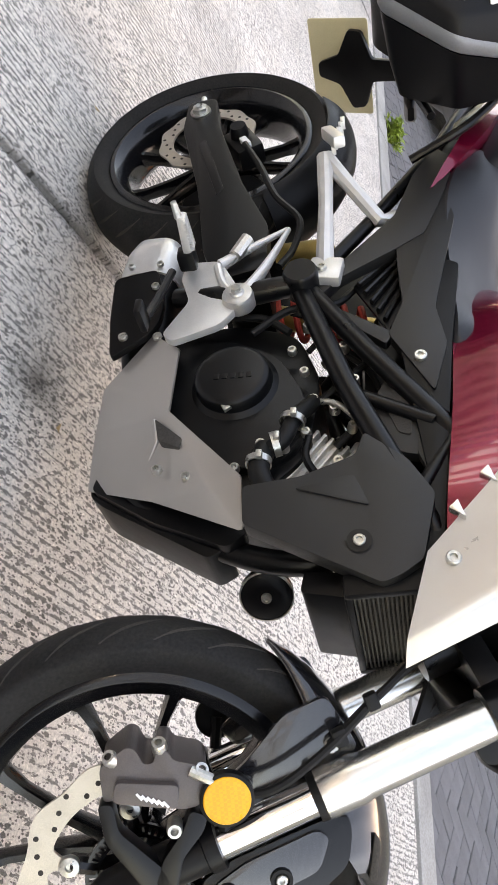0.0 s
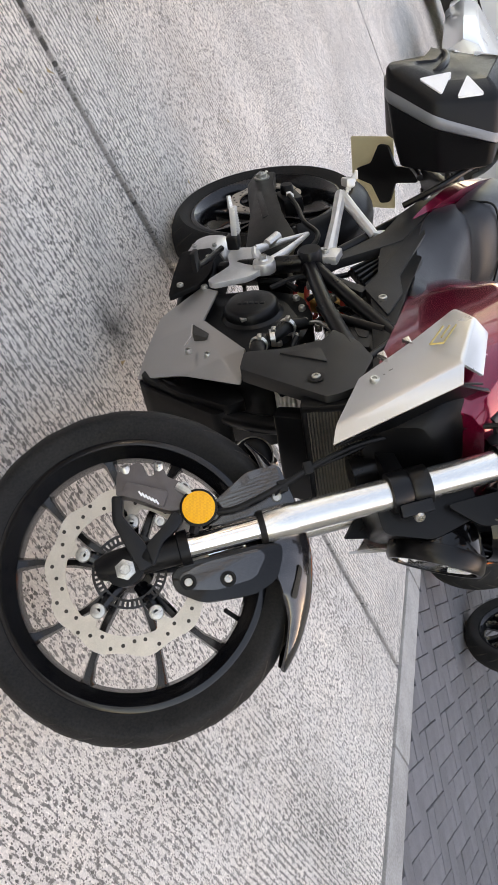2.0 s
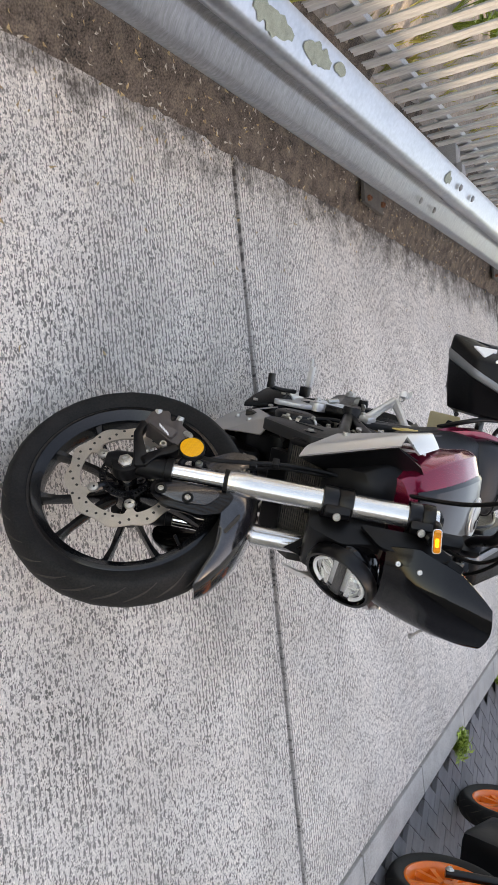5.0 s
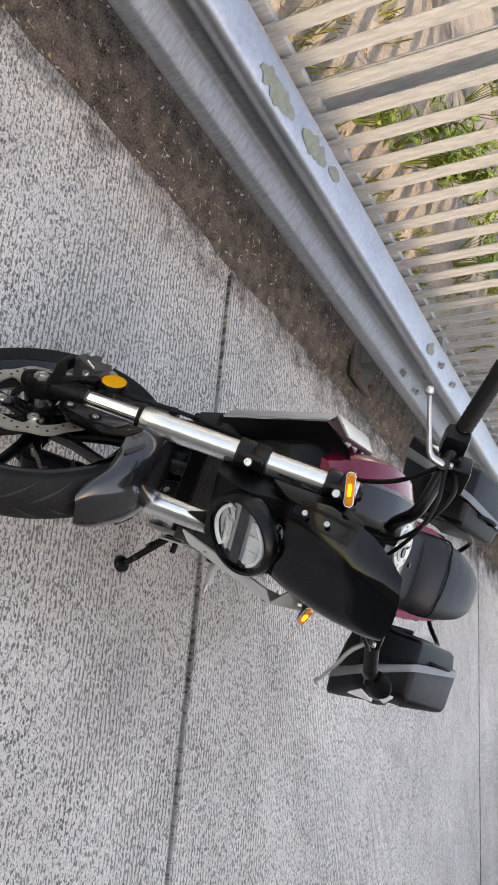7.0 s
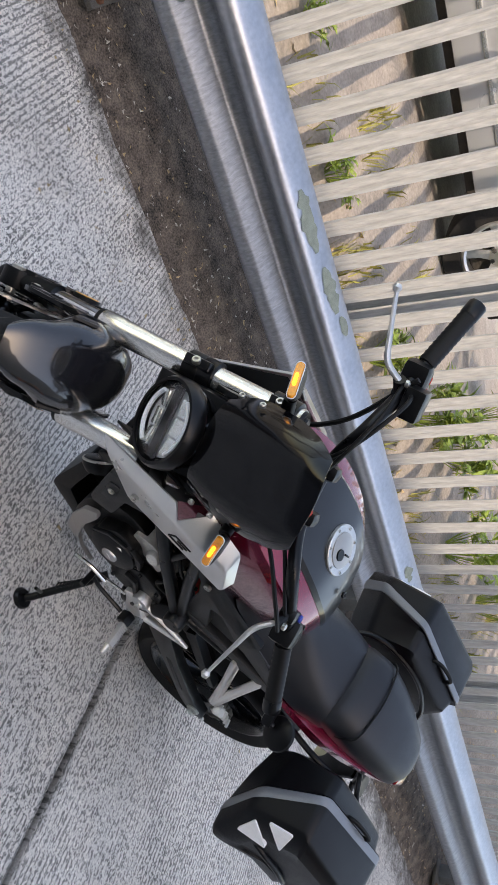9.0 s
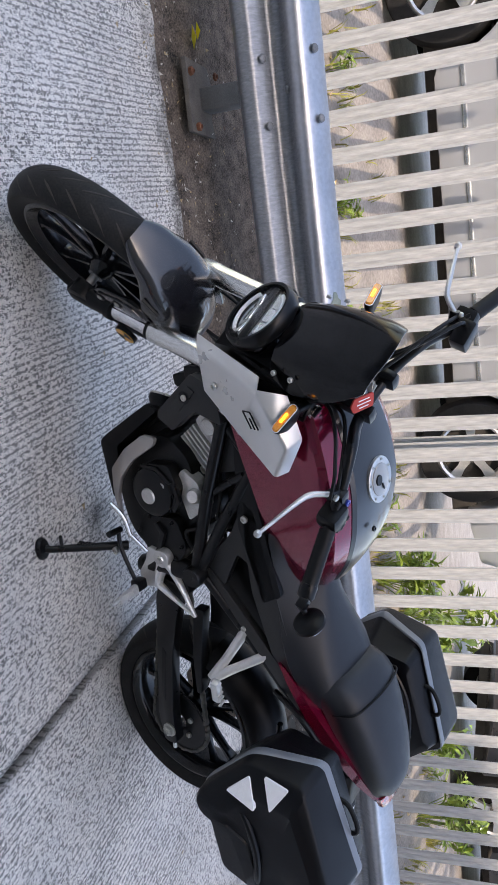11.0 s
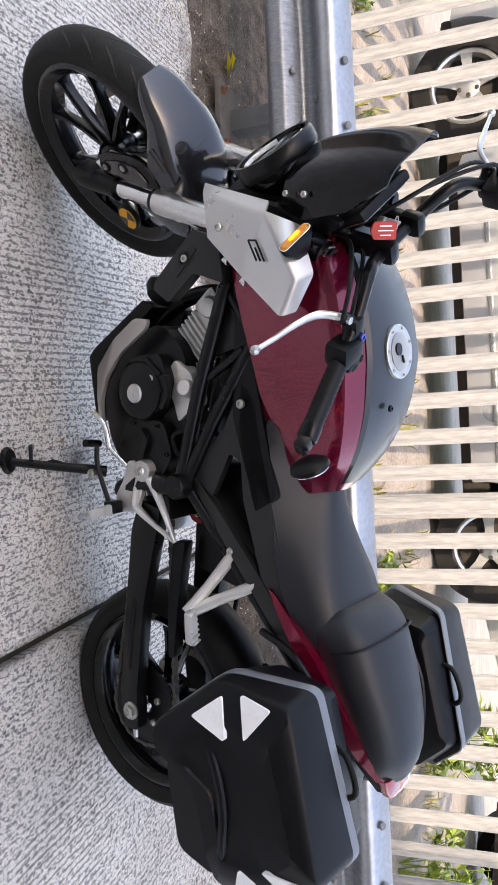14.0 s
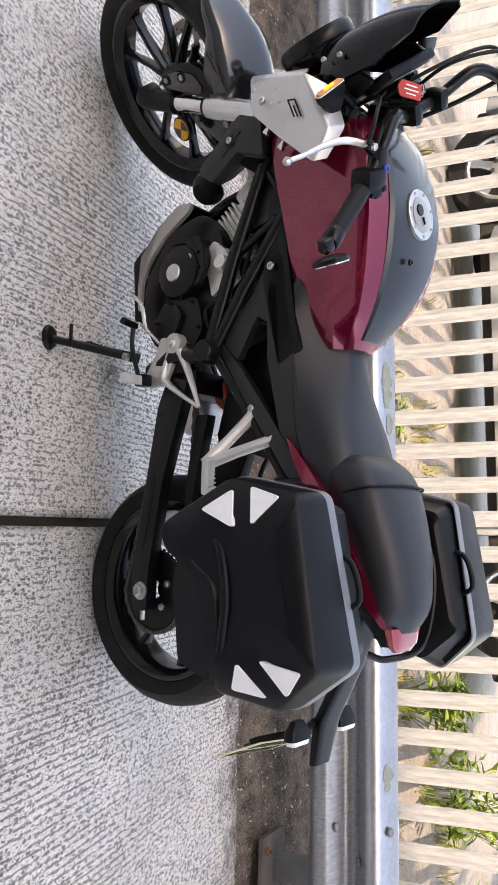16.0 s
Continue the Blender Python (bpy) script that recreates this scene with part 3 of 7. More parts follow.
for x in (-10.15, -7.15, -4.15, -1.15, 1.85, 4.85, 7.85):
    y = rail_y(x) - 0.16
    z0 = ground_z(x, y) + 0.01
    bm = block((x, y, (z0 + 0.52) / 2), (0.085, 0.10, 0.54 - z0), 0.006, (0, 0, -6))
    post = part("rail_post", bm, M_GALV_DK, rail, "stubby steel post")
    part("spacer", block((x, rail_y(x) - 0.055, 0.44), (0.07, 0.125, 0.22), 0.006, (0, 0, -6)), M_GALV_DK, post)
    part("base_plate", block((x, y, z0 - 0.002), (0.27, 0.34, 0.02), 0.004, (0, 0, -6)), M_DIRTY, post, "soil-stained base plate")
    bm = bmesh.new()
    for dx in (-0.1, 0.1):
        for dy in (-0.13, 0.13):
            hexnut((x + dx, y + dy, z0 + 0.008), (0, 0, 1), 0.016, 0.016, bm)
    part("anchor_nut", bm, M_RUST, post, split=True)
bm = bmesh.new()
for x in (-9.35, -5.25, -1.0, 1.81, 5.75):
    for dx, d, z, dr in ((-0.115, 0.050, 0.607, (0, 0.5, 1)), (0.115, 0.050, 0.607, (0, 0.5, 1)), (-0.112, 0.067, 0.419, (0, 0.5, 0.85)), (0.112, 0.067, 0.419, (0, 0.5, 0.85)), (0.0, 0.042, 0.494, (0, 0.5, -0.85))):
        rev([(0, 0.011), (0.008, 0.010), (0.014, 0.006), (0.016, 0), (0, 0)], 14, along((x + dx, rail_y(x + dx) + 0.02 + d, z + rail_lift(x + dx)), dr), bm)
part("beam_bolt", bm, M_GALV_DK, rail, "domed splice bolt", split=True)
for gx0, gx1, u0, u1 in ((0.86, 1.08, 0.0, 0.75), (0.62, 0.80, 0.2, 0.95), (0.52, 0.60, 0.5, 1.0), (-0.75, -0.66, 0.1, 0.8)):
    bm = bmesh.new()
    n = 18
    rows_ = []
    for i in range(n + 1):
        u = i / n
        x = gx0 + (gx1 - gx0) * u
        h = math.sin(math.pi * min(max(u, 0.03), 0.97)) ** 0.5
        mid = (u0 + u1) / 2 + 0.12 * noise.noise(Vector((x * 12, 1, 0)))
        lo_, hi_ = mid - (u1 - u0) / 2 * h * (1 + 0.9 * noise.noise(Vector((x * 38, 5, 0)))), min(mid + (u1 - u0) / 2 * h * (1 + 0.9 * noise.noise(Vector((x * 38, 9, 0)))), 1.0)
        dent = 0.004 * noise.noise(Vector((x * 1.7, 0, 2)))
        lift_ = dent + rail_lift(x)
        rows_.append([bm.verts.new((x, rail_y(x) + 0.012 + 0.0075 + dent + 0.078 - 0.062 * q, 0.582 + 0.036 * q + lift_ + 0.0012)) for q in (lo_, hi_)])
    for p_, q_ in zip(rows_, rows_[1:]):
        bm.faces.new((p_[0], q_[0], q_[1], p_[1]))
    part("grime_patch", bm, M_STAIN, rail, "green-grey grime patch on the beam")

# ---- palisade fence ----
fence = thing("palisade_fence", Matrix(), "white weathered steel palisade fence standing on the bank", "fence")
FA = math.degrees(math.atan(-0.05))
w = 0.034
prof = [(-w, 0.010), (-w * 0.55, -0.004), (-w * 0.12, 0.006), (w * 0.12, 0.006), (w * 0.55, -0.004), (w, 0.010)]
bm = loft([[Vector((x, y, z)) for x, y in prof] + [Vector((x, y - 0.0035, z)) for x, y in prof[::-1]] for z in (0.24, 0.9, 1.5, 2.02, 2.10)])
for v in bm.verts:
    if v.co.z > 2.05:
        v.co.x *= 0.2
pale_mesh = as_mesh(bm, "pale", M_PALE)
for k in range(-62, 42):
    x = 0.062 + 0.1515 * k
    ob = new("pale", pale_mesh)
    ob.parent = fence
    ob.matrix_world = pose(x, fence_y(x) + 0.024, rng.uniform(-0.01, 0.01), rng.uniform(-0.4, 0.4), rng.uniform(-0.35, 0.35), FA + rng.uniform(-2, 2))
for z in (0.36, 1.78):
    for k in range(-4, 3):
        x0, x1 = 0.2 + 2.75 * k, 0.2 + 2.75 * (k + 1)
        xm = (x0 + x1) / 2
        L2 = (x1 - x0) / math.cos(radians(FA)) - 0.06
        bm = block((0, 0, 0.0), (L2, 0.006, 0.06), 0.001)
        block((0, -0.022, 0.022), (L2, 0.045, 0.006), 0.001, (0, 0, 0), bm)
        part("fence_rail", bm, M_PALE, fence, "white angle-iron rail", at=pose(xm, fence_y(xm) + 0.008, z, 0, 0, FA))
for k in range(-4, 4):
    x = 0.2 + 2.75 * k
    bm = block((0, -0.05, 1.1), (0.1, 0.006, 2.0), 0.001)
    block((0, -0.10, 1.1), (0.006, 0.10, 2.0), 0.001, (0, 0, 0), bm)
    block((0, -0.15, 1.1), (0.1, 0.006, 2.0), 0.001, (0, 0, 0), bm)
    fp_ = part("fence_post", bm, M_PALE, fence, "white steel fence post", at=pose(x, fence_y(x), 0, 0, 0, FA))
    bm = block((0.0, 0.002, 0.36), (0.12, 0.008, 0.085), 0.002)
    hexnut((0.03, 0.006, 0.36), (0, 1, 0), 0.010, 0.008, bm)
    part("fishplate", bm, M_PALE, fp_, "white rail joint plate", at=pose(x, fence_y(x) + 0.004, 0, 0, 0, FA))
    part("rusty_bolt", hexnut((-0.03, 0.007, 0.36), (0, 1, 0), 0.011, 0.008), M_RUST, fp_, at=pose(x, fence_y(x) + 0.004, 0, 0, 0, FA))

# ---- litter and plants ----
def scatter_leaves(n, xr, yr, size, seed, mat_, name, label, flat=0.5):
    r = random.Random(seed)
    bm = bmesh.new()
    for _ in range(n):
        x, y = r.uniform(*xr), r.gauss(*yr)
        z = max(ground_z(x, y), 0.0) if y < -0.8 else 0.0  # on the soil or on the slab
        L = size * r.uniform(0.4, 1.3)
        W = L * r.uniform(0.25, 0.6)
        m = pose(x, y, z + 0.004 + 0.2 * L * r.random(), r.uniform(-30, 30) * flat, r.uniform(-40, 40) * flat, r.uniform(0, 360))
        c = r.uniform(0.1, 0.4) * L
        v = [bm.verts.new(m @ Vector(p)) for p in ((-L / 2, 0, c * 0.6), (-L * 0.1, -W / 2, 0), (L / 2, 0, c), (-L * 0.1, W / 2, 0), (0, 0, 0.0))]
        for a, b in ((0, 1), (1, 2), (2, 3), (3, 0)):
            bm.faces.new((v[a], v[b], v[4]))
    ob = part(name, bm, mat_, None, label, 10)
    return tagged(ob, category="litter", kind="stuff")

scatter_leaves(800, (-4.0, 4.2), (-1.0, 0.17), 0.022, 11, M_LEAFD, "dry_leaves", "small dry leaves scattered on the soil verge")
scatter_leaves(60, (-4.0, 4.2), (-0.62, 0.35), 0.022, 15, M_LEAFD, "blown_leaves", "a few dry leaf scraps blown over the concrete")
scatter_leaves(1300, (-3.5, 4.0), (-0.97, 0.17), 0.02, 12, M_STONE, "grit_stones", "pale grit and stone chips on the soil")
scatter_leaves(260, (-4.0, 4.0), (-1.85, 0.18), 0.06, 13, M_LEAFD, "bank_leaves", "dry brown leaves lying behind the fence")
bm = bmesh.new()
for x, y, s in ((2.075, -1.11, 0.05), (2.10, -1.14, 0.035)):
    m = pose(x, y, ground_z(x, y) + 0.035, 20, -15, 40)
    v = [bm.verts.new(m @ Vector(p)) for p in ((-s, 0, 0), (-s * 0.3, -s * 0.7, 0.01), (s, -s * 0.2, 0.004), (s * 0.4, s * 0.6, 0.012), (0, 0, -0.004))]
    for a, b in ((0, 1), (1, 2), (2, 3), (3, 0)):
        bm.faces.new((v[a], v[b], v[4]))
tagged(part("yellow_leaf", bm, M_LEAFY, None, "bright yellow fallen leaf on the soil by the post", 10), category="leaf")


def grass(n, xr, yr, h, seed, name, label):
    """Thin bent blades standing in small tufts."""
    r = random.Random(seed)
    bm = bmesh.new()
    for _ in range(n):
        cx, cy = r.uniform(*xr), r.uniform(*yr)
        if noise.noise(Vector((cx * 2.2, cy * 2.2, seed))) < -0.05:
            continue
        for _ in range(r.randint(5, 11)):
            x, y = cx + r.gauss(0, 0.03), cy + r.gauss(0, 0.03)
            a, k, w = r.uniform(0, 6.28), h * r.uniform(0.5, 1.3), r.uniform(0.0025, 0.005)
            d, s = Vector((math.cos(a), math.sin(a), 0)), Vector((-math.sin(a), math.cos(a), 0))
            o = Vector((x, y, ground_z(x, y) - 0.005))
            v = [bm.verts.new(c) for c in (o - s * w, o + s * w, o + d * k * 0.3 + s * w + Vector((0, 0, k * 0.7)), o + d * k * 0.3 - s * w + Vector((0, 0, k * 0.7)), o + d * k * 0.8 + Vector((0, 0, k)))]
            bm.faces.new(v[:4])
            bm.faces.new((v[3], v[2], v[4]))
    return tagged(part(name, bm, M_GRASS, None, label, 10), category="grass", kind="stuff")


grass(420, (-3.0, 4.0), (-2.5, -1.5), 0.10, 61, "grass", "yellow-green grass tufts along the foot of the fence")


def plant(name, x, y, h, spread, n, blade, seed, mat_, label):
    """Stems with many separate leaves."""
    r = random.Random(seed)
    root = thing(name, Matrix.Translation((x, y, ground_z(x, y) if y < -0.6 else -0.06)), label, "plant", "plants")
    stems, leaves = bmesh.new(), bmesh.new()
    for _ in range(n):
        a, t = r.uniform(0, 2 * math.pi), r.uniform(0.2, 1)
        top = Vector((math.cos(a) * spread * t, math.sin(a) * spread * t, h * r.uniform(0.5, 1) * (1.1 - 0.5 * t)))
        base = Vector((math.cos(a) * spread * 0.15, math.sin(a) * spread * 0.15, 0))
        mid = base * 0.4 + top * 0.6 + Vector((0, 0, h * 0.18))
        tube([base, mid, top], [0.003, 0.0022, 0.0012], 5, stems)
        for _ in range(r.randint(5, 9)):
            u = r.uniform(0.35, 1)
            c = (1 - u) ** 2 * base + 2 * u * (1 - u) * mid + u * u * top
            L, W = blade * r.uniform(0.6, 1.3), blade * r.uniform(0.25, 0.45)
            m = pose(*c, r.uniform(-25, 25), r.uniform(-60, 10), r.uniform(0, 360))
            v = [leaves.verts.new(m @ Vector(p)) for p in ((0, 0, 0), (L * 0.45, -W / 2, L * 0.08), (L, 0, -L * 0.12), (L * 0.45, W / 2, L * 0.08), (L * 0.5, 0, 0))]
            for p, q in ((0, 1), (1, 2), (2, 3), (3, 0)):
                leaves.faces.new((v[p], v[q], v[4]))
    tagged(part("stalk", stems, M_LEAFG, root), kind="stuff")
    tagged(part("leafage", leaves, mat_, root, sharp=10), kind="stuff")
    return root

for i, (x, y, h, sp, n, bl) in enumerate(((-0.65, -1.95, 0.45, 0.28, 34, 0.09), (-1.15, -2.2, 0.4, 0.3, 30, 0.10), (-0.2, -1.85, 0.28, 0.2, 22, 0.07), (0.75, -1.9, 0.16, 0.2, 26, 0.05), (-1.8, -2.0, 0.5, 0.3, 30, 0.09), (1.35, -2.0, 0.14, 0.16, 18, 0.05), (2.0, -2.1, 0.13, 0.12, 16, 0.05), (-2.6, -2.2, 0.5, 0.35, 30, 0.1), (-1.5, -2.9, 0.55, 0.3, 26, 0.1), (2.7, -2.15, 0.12, 0.14, 14, 0.05))):
    plant("weed_plant", x, y, h, sp, n, bl, 40 + i, M_LEAFG, "leafy green weeds growing behind the fence")
plant("weed_tuft", -2.07, 2.32, 0.14, 0.12, 46, 0.05, 77, M_LEAFG, "small green weed tuft growing behind the kerb")
plant("weed_tuft", -3.4, 2.36, 0.16, 0.15, 46, 0.06, 78, M_LEAFG, "small green weed tuft growing behind the kerb")


# ---- parked vehicles ----
def alloy(parent, at, R, spokes, name="wheel"):
    bm = rev([(R, -0.10), (R, 0.085), (R * 0.97, 0.10), (R * 0.68, 0.10), (R * 0.66, 0.08), (R * 0.66, -0.10)], 48, None, closed=True)
    w_ = part(name, bm, M_TYRE, parent, "black car tyre", 40, at)
    bm = rev([(R * 0.67, 0.085), (R * 0.62, 0.096), (R * 0.58, 0.085), (R * 0.58, 0.0), (R * 0.66, 0.0)], 48, None, closed=True)
    for k in range(spokes):
        a = 2 * math.pi * k / spokes
        rings = []
        for u, hw, dy in ((0.12, 0.045, 0.07), (0.35, 0.034, 0.075), (0.6, 0.05, 0.085)):
            c = Vector((math.cos(a) * R * u, dy, math.sin(a) * R * u))
            t = Vector((-math.sin(a), 0, math.cos(a)))
            rings.append([c + t * hw * R * 2.2, c - t * hw * R * 2.2, c - t * hw * R * 1.6 - Vector((0, 0.03, 0)), c + t * hw * R * 1.6 - Vector((0, 0.03, 0))])
        loft(rings, bm=bm)
    rev([(0, 0.085), (R * 0.10, 0.085), (R * 0.2, 0.075), (R * 0.2, 0.03), (0, 0.03)], 24, None, bm)
    part("rim", bm, M_ALU, w_, "silver alloy rim", at=at)
    bm = rev([(0, 0.01), (R * 0.6, 0.01), (R * 0.6, -0.05), (0, -0.05)], 30)
    part("brake_drum", bm, M_SAND_SHADE, w_, at=at)
    bm = bmesh.new()
    for k in range(5):
        a = 2 * math.pi * (k + 0.5) / 5
        hexnut((math.cos(a) * R * 0.16, 0.078, math.sin(a) * R * 0.16), (0, 1, 0), 0.014, 0.012, bm)
    part("wheel_nut", bm, M_RADI, w_, at=at, split=True)


def car(m, paint, label, R=0.32, base=2.7, spokes=5, van=False):
    body = thing("parked_car", m, label, "car", "parked cars")
    a, b = base / 2 + 0.85, base / 2 + 0.75
    hi = 0.82 if not van else 1.0
    out = [(-b, 0.35), (-b - 0.06, 0.55), (-b, hi - 0.06), (-b + 0.15, hi + 0.04), (0.2, hi + 0.06), (a - 0.9, hi + 0.02), (a - 0.1, hi - 0.16), (a, 0.55), (a - 0.04, 0.34)]
    for wx in (base / 2, -base / 2):  # wheel arches along the sill, front first
        out += [(wx + (R + 0.06) * math.cos(radians(t)), R - 0.02 + (R + 0.06) * math.sin(radians(t))) for t in range(-10, 191, 15)][:: 1]
        out += [(wx - R - 0.16, 0.24)] if wx > 0 else []
    bm = prism(out, -0.86, 0.86, 0.025)
    part("body", bm, paint, body, "painted car body", 30)
    top = 1.42 if not van else 2.1
    rings = [[Vector((x, y * wd, z)) for x, y in ((-b + k0_, -0.8), (a - 1.0 - k1_, -0.8), (a - 1.0 - k1_, 0.8), (-b + k0_, 0.8))] for z, wd, k0_, k1_ in ((hi, 1.0, 0.15, 0.0), (top - 0.08, 0.84, 0.45, 0.75), (top, 0.74, 0.6, 0.95))]
    part("glasshouse", loft(rings), M_WINDOW if not van else paint, body, "dark windows and roof", 40)
    bm = bmesh.new()
    for z in (0.40, 0.60):
        block((0.0, 0.862, z), (base - 2 * R - 0.2, 0.02, 0.025), 0.006, (0, 0, 0), bm)
    part("side_moulding", bm, M_FORK if not van else M_BLACK, body, "horizontal side moulding", split=True)
    bm = bmesh.new()
    for x in (-0.75, 0.35):
        block((x, 0.861, 0.62), (0.008, 0.006, 0.46), 0, (0, 0, 0), bm)
    part("door_gap", bm, M_SAND_SHADE, body, split=True)
    part("underbody", block((0, 0, 0.26), (base + 0.9, 1.5, 0.16), 0.03), M_SAND_SHADE, body)
    for wx in (base / 2, -base / 2):
        for s in (-1, 1):
            alloy(body, pose(wx, s * 0.76, R, 0, 0, 0 if s > 0 else 180), R, spokes)
    return body

car(pose(1.05, -3.72, 0.585, 0, 0, -3), M_CAR, "silver car parked along the far side of the fence", 0.33, 2.7, 5)
car(pose(-6.35, 3.25, 0.0, 0, 0, -90), M_CAR, "silver car parked across the end of the road", 0.31, 2.6, 6)
car(pose(-9.7, 2.4, 0.0, 0, 0, -90), M_VAN, "white van parked beyond the silver car", 0.33, 2.8, 5, True)
car(pose(-4.6, -4.0, 0.585, 0, 0, 4), surf("dark_car_paint", (0.03, 0.032, 0.036), 0.3, 0.3, coat=0.8), "dark car parked behind the fence", 0.33, 2.7, 6)



# ---- the motorcycle ----
# Local axes: x ahead, y to the rider's left, z up in the bike's own plane; the origin is where the rear tyre stands.
BIKE_LEAN, RAKE, STEER, HEAD = 17.9, 24.5, 41.3, 1.300
bike = thing("motorcycle", pose(0.0135, 0.094, 0, -BIKE_LEAN, 0, 0), "red, silver and black naked motorcycle leaning on its side stand", "motorcycle")
_e, _s = radians(RAKE), radians(STEER)
_F, _S, _L = Vector((math.cos(_e), 0, math.sin(_e))), Vector((-math.sin(_e), 0, math.cos(_e))), Vector((0, 1, 0))
_f, _l = math.cos(_s) * _F + math.sin(_s) * _L, -math.sin(_s) * _F + math.cos(_s) * _L
FRONT = Matrix.Translation(_F * HEAD) @ Matrix((_f, _l, _S)).transposed().to_4x4()  # the steered front end: x ahead, y left, z up the steering axis


def tyre(radius, width, rim, at, parent, name, label, treads):
    """A tyre with a rounded crown, shoulders and bead, and slanting tread grooves cut between raised lands."""
    h = radius - rim
    half = width / 2
    prof = []
    for k in range(15):  # crown
        a = radians(-66 + 132 * k / 14)
        prof.append((radius - half * 0.80 * (1 - math.cos(a)), half * math.sin(a) / math.sin(radians(66))))
    side = [(radius - h * 0.52, half * 0.985), (radius - h * 0.75, half * 0.92), (rim + 0.004, half * 0.78), (rim - 0.006, half * 0.72)]
    prof = [(r, -y) for r, y in side[::-1]] + prof + side
    bm = rev(prof + [(rim - 0.008, half * 0.5), (rim - 0.008, -half * 0.5)], 96, None, closed=True)
    ob = part(name, bm, M_TYRE, parent, label, 50, at)
    # grooves
    bm = bmesh.new()
    for i in range(treads):
        a0 = 2 * math.pi * i / treads
        for sgn in (-1, 1):
            rings = []
            for k in range(7):
                u = k / 6
                ang = a0 + sgn * 0.0 + (0.26 * u) * (0.85 if sgn > 0 else 1.0) + (math.pi / treads if sgn > 0 else 0)
                y = sgn * half * (0.16 + 0.72 * u)
                fi = math.asin(min(abs(y) / half * math.sin(radians(66)), 1))
                r = radius - half * 0.80 * (1 - math.cos(fi)) + 0.0008
                w = 0.0042 * (0.25 + math.sin(math.pi * min(u * 1.1 + 0.06, 1)))
                t = Vector((-math.sin(ang), 0, math.cos(ang)))
                c = Vector((r * math.cos(ang), y, r * math.sin(ang)))
                n = Vector((math.cos(ang), 0, math.sin(ang)))
                rings.append([c + t * w, c - t * w, c - t * w - n * 0.003, c + t * w - n * 0.003])
            loft(rings, bm=bm)
    tagged(part("tread_pattern", bm, M_SAND_SHADE, parent, "dark worn tread grooves", 50, at), kind="stuff")
    return ob


def wheel(rim, width, spokes, at, parent, name, label, hub=0.034, material=None):
    """A cast rim: stepped barrel, hub and forked spokes."""
    m = material or M_RIM
    h = width / 2
    prof = [(rim + 0.004, -h), (rim + 0.009, -h + 0.004), (rim + 0.001, -h + 0.012), (rim - 0.012, -h + 0.02), (rim - 0.016, -h * 0.5), (rim - 0.018, 0), (rim - 0.016, h * 0.5), (rim - 0.012, h - 0.02), (rim + 0.001, h - 0.012), (rim + 0.009, h - 0.004), (rim + 0.004, h),
            (rim - 0.004, h), (rim - 0.016, h - 0.012), (rim - 0.024, h * 0.55), (rim - 0.028, 0), (rim - 0.024, -h * 0.55), (rim - 0.016, -h + 0.012), (rim - 0.004, -h)]
    bm = rev(prof, 96, None, closed=True)
    arms = []
    for i in range(5):
        a = 2 * math.pi * (i + 0.25) / 5
        for s in ((-1, 1) if spokes == "fork" else (-1, 1)):
            a1 = a + s * (0.31 if spokes == "pair" else 0.24)
            c0 = Vector((math.cos(a + s * 0.10), 0, math.sin(a + s * 0.10))) * (hub * 0.8)
            mid = Vector((math.cos(a + s * 0.16), 0, math.sin(a + s * 0.16))) * (rim * 0.55)
            c1 = Vector((math.cos(a1), 0, math.sin(a1))) * (rim - 0.018)
            rings = []
            for u, w, d in (((0, 0.011, 0.019), (0.4, 0.0085, 0.0145), (0.75, 0.0075, 0.013), (0.93, 0.011, 0.016), (1, 0.021, 0.022)) if spokes != "wide" else ((0, 0.024, 0.03), (0.4, 0.022, 0.026), (0.75, 0.022, 0.024), (0.93, 0.026, 0.024), (1, 0.036, 0.026))):
                c = (1 - u) ** 2 * c0 + 2 * u * (1 - u) * mid + u * u * c1
                t = ((mid - c0) * (1 - u) + (c1 - mid) * u).normalized().cross(Vector((0, 1, 0)))
                rings.append([c + t * w * x + Vector((0, d * y, 0)) for x, y in ((-0.55, -1), (0.55, -1), (1, 0), (0.55, 1), (-0.55, 1), (-1, 0))])
            arms.append(loft(rings))
    rev([(0, -0.05), (hub * 0.62, -0.05), (hub * 0.7, -0.042), (hub, -0.03), (hub * 1.05, 0), (hub, 0.03), (hub * 0.7, 0.042), (hub * 0.62, 0.05), (0, 0.05)], 32, None, bm)
    ob = part(name, bm, m, parent, label, 40, at)
    for a_ in arms:
        part("spoke", a_, m, ob, "", 40, at)
    v = bmesh.new()
    tube([((rim - 0.02) * math.cos(0.9), 0.0, (rim - 0.02) * math.sin(0.9)), ((rim - 0.052) * math.cos(0.93), -0.02, (rim - 0.052) * math.sin(0.93))], [0.0045, 0.004], 8, v)
    part("valve_stem", v, M_RUBBER, ob, at=at)
    return ob


